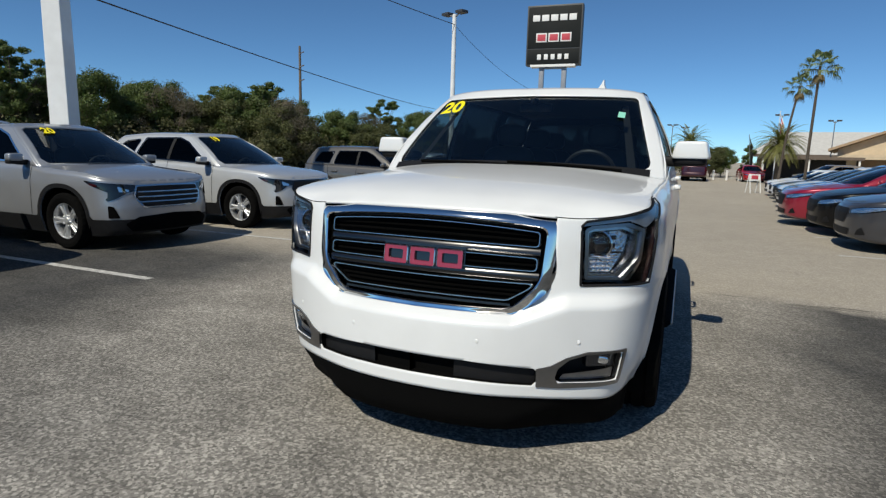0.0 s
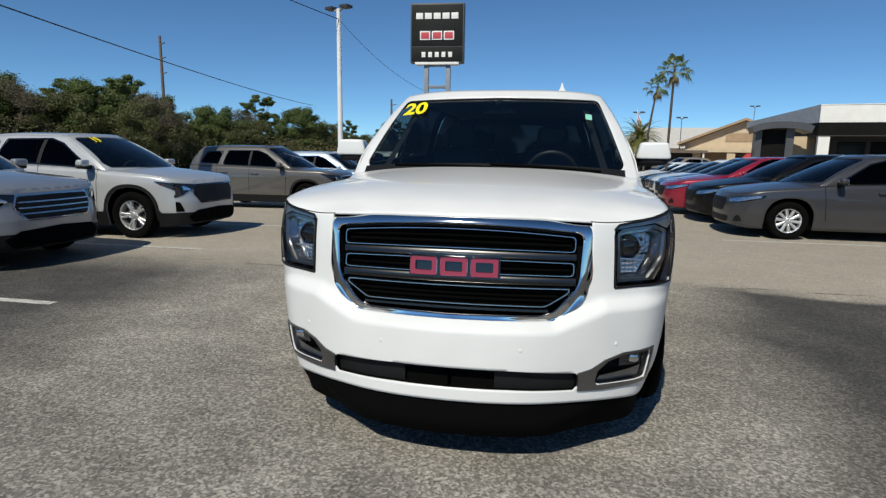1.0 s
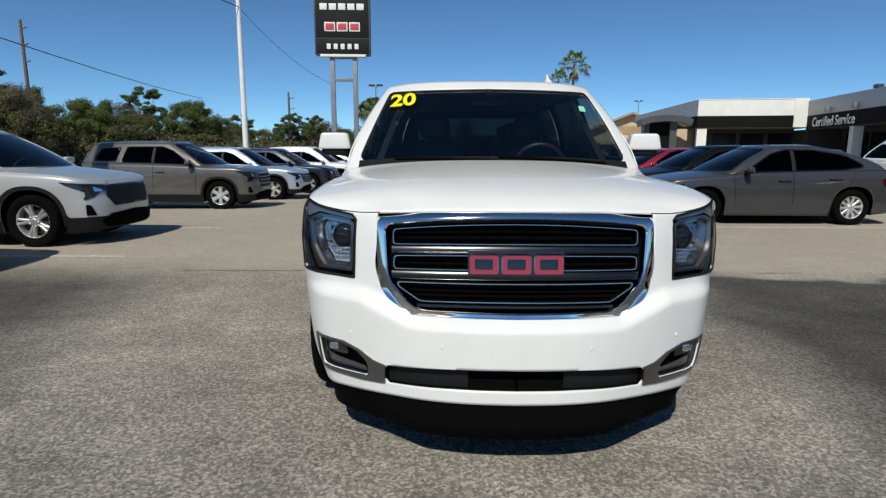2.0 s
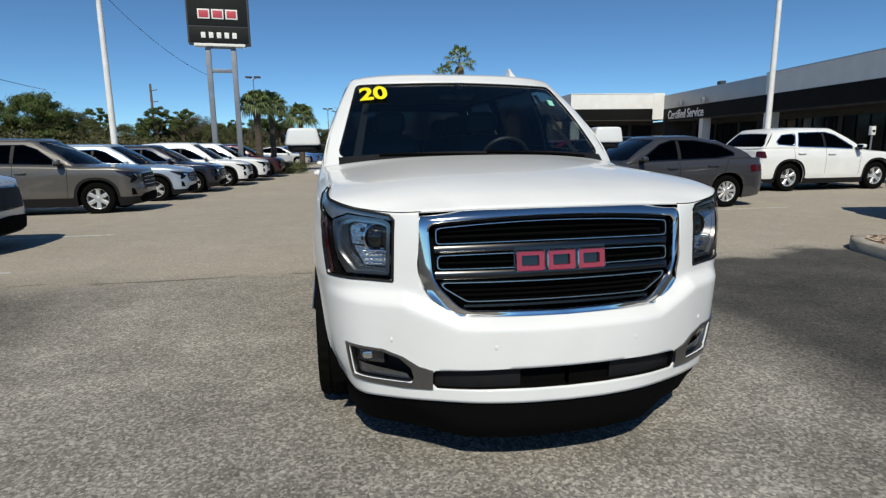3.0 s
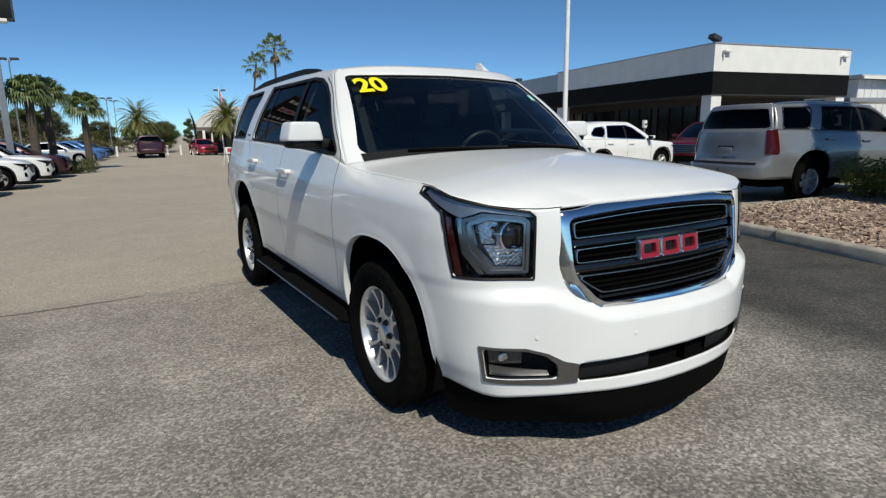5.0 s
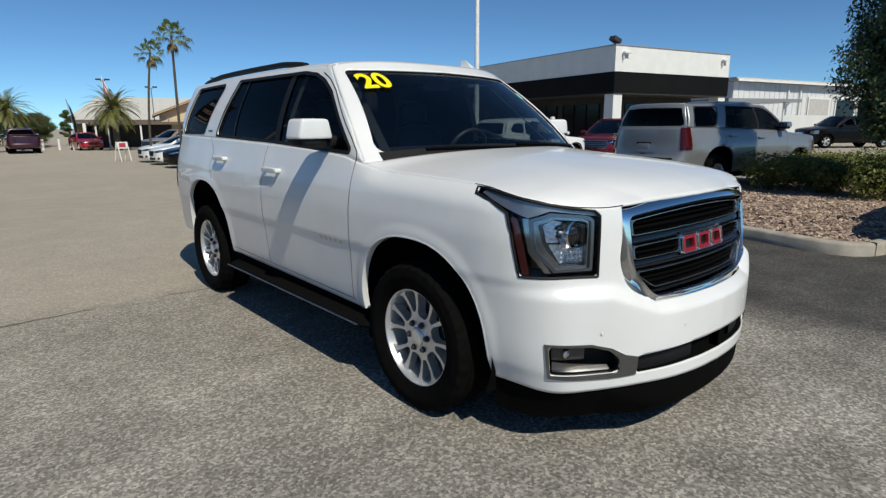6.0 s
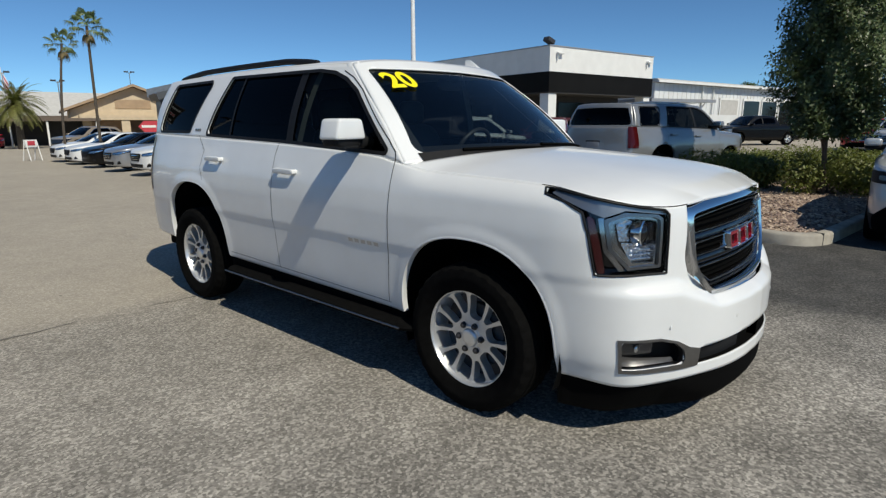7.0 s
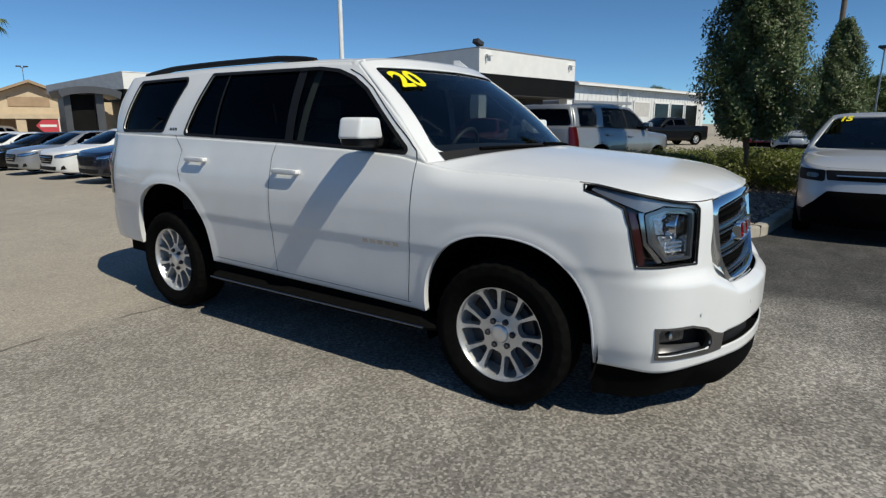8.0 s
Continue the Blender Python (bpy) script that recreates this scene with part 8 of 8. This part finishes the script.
def service_building():
    t = thing("service_building", BM, "low white service building with a black band under the parapet", "building")
    M["glassdark"] = mat("shop_glass", (0.008, 0.009, 0.010), rough=0.12, spec=0.22, noise_scale=0.4, noise_amt=0.2)
    # Near-black wall colour holds the shade found under overhangs.
    M["darkwall"] = mat("dark_brown_wall", (0.032, 0.030, 0.028), rough=0.7, noise_scale=1.5, noise_amt=0.2)
    # u runs along the short south face, v northwards along the lot
    W, K = 8.2, 27.0
    slab("parapet", 0, W, 0, 12.5, 3.80, 4.92, M["whitepaint"], t, "white parapet")
    slab("parapet", 0, W, 12.5, K, 3.72, 4.80, M["cladding"], t, "pale grey parapet")
    slab("coping", -0.03, W + 0.03, -0.03, 12.53, 4.92, 4.97, M["cladding"], t)
    slab("coping", -0.03, W, 12.53, K, 4.80, 4.85, M["cladding"], t)
    slab("band", -0.02, W + 0.02, -0.02, K, 2.88, 3.795, M["band"], t, "black fascia band")
    slab("soffit", 0.0, W, 0.0, K, 2.82, 2.875, M["darkwall"], t)
    slab("wall", 2.2, W - 0.2, 2.0, K, 0, 2.82, M["darkwall"], t, "dark set-back wall")
    for a, b in ((0.05, 0.05), (0.05, 12.0), (0.05, 20.0), (W - 0.6, 0.05)):
        slab("column", a, a + 0.55, b, b + 0.55, 0, 2.82, M["whitepaint"], t)
    for k in range(7):
        w = slab("window", 2.16, 2.195, 3.0 + 3.3 * k, 5.8 + 3.3 * k, 0.3, 2.5, M["glassdark"], t)
        for q in (0.0, 0.94, 1.88, 2.76):
            slab("mullion", 2.12, 2.155, 3.0 + 3.3 * k + q, 3.05 + 3.3 * k + q, 0.3, 2.5, M["band"], w)
    for k in range(2):
        slab("window", 2.9 + 2.4 * k, 4.9 + 2.4 * k, 1.955, 1.995, 0.3, 2.5, M["glassdark"], t)
    # the wing that comes forward
    slab("wing_parapet", -7.5, 0.0, K, K + 12, 3.85, 5.02, M["whitepaint"], t, "white parapet of the wing")
    slab("wing_coping", -7.53, 0.0, K - 0.03, K + 12, 5.02, 5.07, M["whitepaint"], t)
    slab("wing_band", -7.52, 0.0, K - 0.02, K + 12, 3.0, 3.845, M["band"], t)
    slab("wing_soffit", -7.5, 0.0, K, K + 12, 2.93, 2.995, M["darkwall"], t)
    slab("wing_wall", -7.0, 0.0, K + 2.2, K + 11.5, 0, 2.93, M["darkwall"], t)
    slab("wing_column", -7.45, -6.75, K + 0.05, K + 0.6, 0, 2.93, M["whitepaint"], t)
    slab("pilaster", -0.9, 0.02, K - 0.06, K, 3.0, 5.06, M["whitepaint"], t, "white pilaster at the inner corner")
    slab("link_wall", 0.0, 2.4, K - 0.4, K + 2.2, 0, 2.82, M["darkwall"], t)
    for k in range(3):
        slab("window", -5.8 + 2.0 * k, -4.1 + 2.0 * k, K + 2.15, K + 2.195, 0.3, 2.6, M["glassdark"], t)
    # lettering on the band
    tm_ = text_mesh("Certified Service", 0.90, 0.01, 0.012)
    for v in tm_.vertices:
        x, y, z = v.co
        v.co = (-0.035 - z, 22.9 - x, 3.26 + y)
    part("lettering", tm_, M["signwhite"], t, "white words Certified Service on the band", smooth=False)
    for v0 in (19.9, 23.6):
        lb = bmesh.new()
        box(lb, -0.12, v0, 4.05, 0.22, 0.30, 0.34, 0.03)
        part("wall_lamp", lb, M["steel"], t)
    lb = bmesh.new()
    box(lb, 0.30, 0.35, 5.20, 0.46, 0.36, 0.20, 0.03, rot=Matrix.Rotation(0.35, 4, "Y"))
    box(lb, 0.30, 0.35, 5.03, 0.10, 0.10, 0.18, 0.01)
    part("roof_floodlight", lb, M["lamphead"], t, "dark floodlight on the roof corner")
    lb = bmesh.new()
    box(lb, 0.35, 18.4, 5.02, 0.36, 0.5, 0.22, 0.04)
    box(lb, 0.35, 18.4, 4.88, 0.10, 0.10, 0.12, 0.01)
    part("roof_floodlight", lb, M["lamphead"], t, "dark floodlight on the roof edge")
    for u in (0.6, 7.7):
        lb = bmesh.new()
        box(lb, u, -0.12, 4.62, 0.42, 0.16, 0.07, 0.01)
        box(lb, u - 0.15, -0.06, 4.45, 0.05, 0.06, 0.35, 0.01)
        part("wall_bracket", lb, M["whitepaint"], t)
    return t


service_building()


def garage_building():
    a, b = Vector((37.6, 14.9, 0)), Vector((62.0, 10.4, 0))
    ang = math.degrees(math.atan2(b.y - a.y, b.x - a.x))
    L = (b - a).length
    t = thing("garage_building", pose(a.x, a.y, 0, 0, 0, ang), "white metal garage building with roll-up doors", "building")
    M["ribbed"] = mat("white_metal_siding", (0.66, 0.67, 0.67), rough=0.5, noise_scale=0.8, noise_amt=0.05)
    slab("wall", 0, L, 0, 9, 0, 4.2, M["ribbed"], t)
    for k in range(int(L / 0.6)):
        slab("rib", k * 0.6 + 0.02, k * 0.6 + 0.06, -0.03, -0.002, 0, 4.18, M["ribbed"], t)
    slab("roof", -0.3, L + 0.3, -0.4, 9.4, 4.22, 4.45, M["roofgrey"], t, "low grey roof")
    slab("gutter", -0.3, L + 0.3, -0.52, -0.405, 4.20, 4.36, M["whitepaint"], t)
    # With d off, a flat dark slab paints the shade inside an open bay.
    for x, d in ((9.3, True), (13.2, False), (16.6, False), (20.0, False)):
        o = slab("garage_door", x, x + 2.8, -0.08, -0.035, 0, 3.2, M["roofgrey"] if d else M["glassdark"], t, "grey roll-up door" if d else "open dark garage bay")
        slab("door_frame", x - 0.12, x + 2.92, -0.10, -0.035, 3.202, 3.36, M["whitepaint"], o)
        for q in (x - 0.12, x + 2.802):
            slab("door_frame", q, q + 0.118, -0.10, -0.035, 0, 3.2, M["whitepaint"], o)
    for x in (6.4, 8.0):
        part("downpipe", mesh_of(*tube([(x, -0.1, 0), (x, -0.1, 4.2)], 0.06, 8)), M["whitepaint"], t)
    slab("low_wall", 2.0, 9.0, -1.6, -1.4, 0, 2.0, M["ribbed"], t)


garage_building()


def canopy():
    t = thing("canopy", pose(32.4, 12.9, 0, 0, 0, -20), "flat grey canopy on thin white posts", "canopy")
    slab("roof", 0, 6.0, 0, 3.0, 2.72, 2.92, M["cladding"], t, "flat canopy roof")
    for x in (0.6, 5.0):
        part("post", mesh_of(*tube([(x, 0.4, -0.05), (x, 0.4, 2.75)], 0.06, 8)), M["whitepaint"], t)
        part("brace", mesh_of(*tube([(x, 0.4, 2.3), (x + 0.45, 0.4, 2.72)], 0.035, 6)), M["whitepaint"], t)


canopy()


def gable_building():
    t = thing("gable_building", pose(18.6, 57.0, -0.3, 0, 0, -14), "tan stucco building with a low gable and brown trim", "building")
    h0, h1, w = 3.05, 5.15, 5.2
    V = [(-w, 0, 0), (w, 0, 0), (w, 0, h0), (0, 0, h1), (-w, 0, h0), (-w, 10, 0), (w, 10, 0), (w, 10, h0), (0, 10, h1), (-w, 10, h0)]
    part("wall", mesh_of(V, [(0, 1, 2, 3, 4), (5, 9, 8, 7, 6), (0, 4, 9, 5), (1, 6, 7, 2)]), M["stucco"], t, smooth=False)
    for sg in (-1, 1):
        V = [(0, -0.7, h1 + 0.05), (sg * (w + 0.7), -0.7, h0 - 0.22), (sg * (w + 0.7), 10.5, h0 - 0.22), (0, 10.5, h1 + 0.05), (0, -0.7, h1 + 0.28), (sg * (w + 0.7), -0.7, h0 + 0.01), (sg * (w + 0.7), 10.5, h0 + 0.01), (0, 10.5, h1 + 0.28)]
        part("roof", mesh_of(V, [(0, 1, 2, 3), (4, 5, 6, 7), (0, 1, 5, 4), (1, 2, 6, 5), (2, 3, 7, 6)]), M["stucco2"], t, smooth=False)
    slab("entry_roof", -4.6, 3.0, -2.0, -0.01, 2.15, 2.55, M["stucco"], t)
    slab("gable_vent", -1.6, 1.4, -0.06, -0.01, 3.2, 4.0, M["stucco2"], t)
    for x in (-4.4, -1.4, 2.4):
        slab("pillar", x, x + 0.7, -1.9, -1.3, 0, 2.15, M["stucco"], t)
    # Darker stucco slab painted in for the shade behind the entry pillars.
    slab("entry_shade", -3.6, 1.4, -0.05, -0.005, 0, 2.1, M["stucco2"], t)
    slab("door", -0.7, 1.1, -0.09, -0.055, 0, 2.1, M["roofbrown"], t)
    slab("side_wing", w + 0.01, w + 9, 1.0, 9, 0, 2.5, M["stucco"], t)
    slab("side_trim", w + 0.01, w + 9.02, 0.9, 0.995, 2.3, 2.55, M["stucco2"], t)


gable_building()


def long_roof_building():
    t = thing("showroom", pose(9.6, 72.5, -0.5, 0, 0, -8), "long low building with a broad pale grey roof", "building")
    V = [(-2, 0, 2.9), (15, 0, 2.9), (15, 12, 2.9), (-2, 12, 2.9), (1.5, 5, 5.6), (13, 5, 5.6)]
    part("roof", mesh_of(V, [(0, 1, 5, 4), (1, 2, 5), (2, 3, 4, 5), (3, 0, 4)]), M["roofgrey"], t, "pale grey hipped roof", smooth=False)
    slab("eave", -2.0, 15.0, 0.0, 0.3, 2.55, 2.88, M["roofbrown"], t)
    slab("wall", -1.0, 14.0, 1.6, 11, 0, 2.54, M["stucco2"], t)
    for k in range(8):
        slab("window", -0.3 + 1.8 * k, 1.0 + 1.8 * k, 1.55, 1.595, 0.5, 2.2, M["glassdark"], t)
    for x in (-0.4, 4.6, 9.6, 14.2):
        slab("post", x, x + 0.3, 0.05, 0.35, 0, 2.54, M["whitepaint"], t)
    c2 = thing("carport", pose(8.9, 55.5, -0.3, 0, 0, -8), "low brown-roofed carport in front of the showroom", "canopy")
    slab("roof", -1.8, 6.0, 0, 3.5, 2.05, 2.3, M["roofbrown"], c2)
    # Added dark sheet that stands in for the shade below the carport roof.
    slab("back_wall", -1.6, 5.9, 3.2, 3.4, 0, 2.04, M["darkwall"], c2)
    for x in (-1.5, 2.0, 5.6):
        slab("post", x, x + 0.14, 0.1, 0.24, 0, 2.05, M["whitepaint"], c2)


long_roof_building()


def portal():
    t = thing("entrance_portal", pose(16.2, 41.2, 0, 0, 0, -11), "grey rounded entrance portal with a dark panel", "portal")
    V, F = [], []
    n = 16
    for i in range(n + 1):
        u = -1 + 2 * i / n
        z = 3.35 + 0.55 * math.sqrt(max(0, 1 - u * u * 0.85))
        V += [(u * 1.9, -0.6, z), (u * 1.9, 2.2, z), (u * 1.75, -0.6, z - 0.45), (u * 1.75, 2.2, z - 0.45)]
    for i in range(n):
        a, b = 4 * i, 4 * i + 4
        F += [(a, b, b + 1, a + 1), (a + 2, a + 3, b + 3, b + 2), (a, a + 2, b + 2, b), (a + 1, b + 1, b + 3, a + 3)]
    F += [(0, 1, 3, 2), (4 * n, 4 * n + 2, 4 * n + 3, 4 * n + 1)]
    M["darkgrey"] = mat("dark_grey_cladding", (0.075, 0.078, 0.085), rough=0.4, metal=0.2, noise_scale=0.8, noise_amt=0.1)
    part("arched_roof", mesh_of(V, F), M["darkgrey"], t)
    slab("pillar", -1.55, -1.15, 0.0, 1.6, 0, 3.45, M["darkgrey"], t)
    slab("pillar", 0.35, 0.85, 0.0, 1.6, 0, 3.5, M["darkgrey"], t)
    slab("panel", -1.14, 0.34, 0.4, 1.4, 0, 3.4, M["band"], t, "dark portal panel")
    slab("link_wall", 0.86, 4.6, 3.4, 3.8, 0, 3.0, M["stucco"], t)
    # Added sloping panel; its grey stands in for the wing's shaded west face.
    V = [(2.25, 0.15, 3.85), (-1.9, 2.7, 3.42), (-1.9, 2.7, 4.02), (2.25, 0.15, 5.06), (2.45, 0.55, 3.85), (-1.7, 3.1, 3.42), (-1.7, 3.1, 4.02), (2.45, 0.55, 5.06)]
    part("fascia", mesh_of(V, [(0, 1, 2, 3), (7, 6, 5, 4), (0, 4, 5, 1), (3, 2, 6, 7), (1, 5, 6, 2), (0, 3, 7, 4)]), M["steel"], t, "grey fascia rising to the white wing", smooth=False)


portal()


# ---- small things down the lane ----
def bollard(x, y):
    t = thing("bollard", pose(*down(x * 0.99, y * 0.96), 0, 0, 0), "short white bollard at the end of the lane", "bollard", "bollards")
    part("post", mesh_of(*tube([(0, 0, 0), (0, 0, 0.85)], 0.10, 12)), M["whitepaint"], t)
    part("cap", mesh_of(*pod((0, 0, 0.86), (0.20, 0.20, 0.12), 1, 1)), M["whitepaint"], t)


for x, y in ((1.6, 46.5), (2.7, 46.5), (3.6, 46.2), (5.2, 45.2), (-0.6, 46.5), (4.4, 45.8)):
    bollard(x, y)


def sandwich_board(x, y):
    t = thing("sandwich_board", pose(*down(x, y), 0, 0, 20), "white folding sandwich board standing on asphalt", "sign")
    for sg in (-1, 1):
        for xx in (-0.28, 0.28):
            part("leg", mesh_of(*tube([(xx + sg * 0.0, sg * 0.30, 0), (xx, sg * 0.03, 1.05)], 0.025, 6)), M["whitepaint"], t)
    part("board", box_mesh(0, 0.0, 0.86, 0.56, 0.10, 0.38, 0.01), M["whitepaint"], t)
    part("board_mark", box_mesh(0, -0.055, 0.88, 0.36, 0.006, 0.22, 0.001), M["signred"], t)


sandwich_board(3.58, 26.2)


def call_post(x, y):
    t = thing("post_box", pose(x, y, ground_z(x, y)), "small pale box on a thin grey post", "post")
    h = 1.86 - ground_z(x, y)
    part("post", mesh_of(*tube([(0, 0, -0.05), (0, 0, h - 0.34)], 0.035, 8)), M["steel"], t)
    bx = part("box", box_mesh(0, 0, h - 0.18, 0.20, 0.14, 0.36, 0.015), M["whitepaint"], t)
    part("window", box_mesh(0, -0.072, h - 0.20, 0.13, 0.008, 0.09, 0.002), M["band"], bx)


call_post(20.96, 16.67)


def feather_flag(x, y):
    t = thing("feather_flag", pose(x, y, -0.34, 0, 0, 10) @ Matrix.Scale(1.32, 4), "black feather flag on a thin pole", "flag")
    part("pole", mesh_of(*tube([(0.1, 0, 0), (0, 0, 1.6), (-0.25, 0, 3.5)], 0.02, 6)), M["steel"], t)
    V, F = [], []
    for k in range(13):
        u = k / 12
        z = 0.9 + 2.6 * u
        xx = 0.05 - 0.28 * u * u
        w = 0.20 * math.sin(math.pi * min(1, 0.25 + 0.75 * u)) ** 0.8
        V += [(xx, 0.01 * math.sin(5 * u), z), (xx + w, 0.05 * math.sin(7 * u), z - 0.12), (xx, 0.01 * math.sin(5 * u) + 0.006, z), (xx + w, 0.05 * math.sin(7 * u) + 0.006, z - 0.12)]
    for k in range(12):
        F += [(4 * k, 4 * k + 1, 4 * k + 5, 4 * k + 4), (4 * k + 2, 4 * k + 6, 4 * k + 7, 4 * k + 3)]
    part("banner", mesh_of(V, F), M["signblack"], t)


feather_flag(7.28, 65.4)


def flag(x, y):
    t = thing("flag", pose(x, y, -0.34), "striped red and white flag hanging from its pole", "flag")
    part("pole", mesh_of(*tube([(0, 0, 0), (0, 0, 6.2)], [0.05, 0.03], 8)), M["polewhite"], t)
    for k in range(7):
        V, F = [], []
        for i in range(9):
            u = i / 8
            V += [(0.05 + 0.30 * u * (1 - 0.2 * k / 7) + 0.05, 0.06 * math.sin(6 * u), 5.9 - 0.22 * k - 0.9 * u), (0.05 + 0.30 * u * (1 - 0.2 * k / 7) + 0.05, 0.06 * math.sin(6 * u), 5.68 - 0.22 * k - 0.9 * u)]
        F = [(2 * i, 2 * i + 2, 2 * i + 3, 2 * i + 1) for i in range(8)]
        part("stripe", mesh_of(V, F), M["signred"] if k % 2 else M["signwhite"], t, smooth=False)


flag(8.3, 55.0)


def no_entry(x, y):
    t = thing("traffic_sign", pose(x, y, -0.36, 0, 0, -14) @ Matrix.Scale(1.3, 4), "red hexagonal traffic sign with a white bar on a post", "sign")
    part("post", mesh_of(*tube([(0.5, 0.03, -0.05), (0.5, 0.03, 1.7)], 0.05, 8)), M["whitepaint"], t)
    V = [(x_, 0, 1.25 + z_) for x_, z_ in ((-0.75, 0), (-0.4, 0.38), (0.45, 0.38), (0.55, 0), (0.45, -0.38), (-0.4, -0.38))]
    V += [(a, 0.03, c_) for a, b, c_ in V]
    part("face", mesh_of(V, [(0, 1, 2, 3, 4, 5), (11, 10, 9, 8, 7, 6)] + [(i, (i + 1) % 6, 6 + (i + 1) % 6, 6 + i) for i in range(6)]), M["signred"], t, smooth=False)
    part("letter_bar", box_mesh(-0.1, -0.012, 1.25, 0.9, 0.01, 0.16, 0.002), M["signwhite"], t)


no_entry(18.3, 53.0)
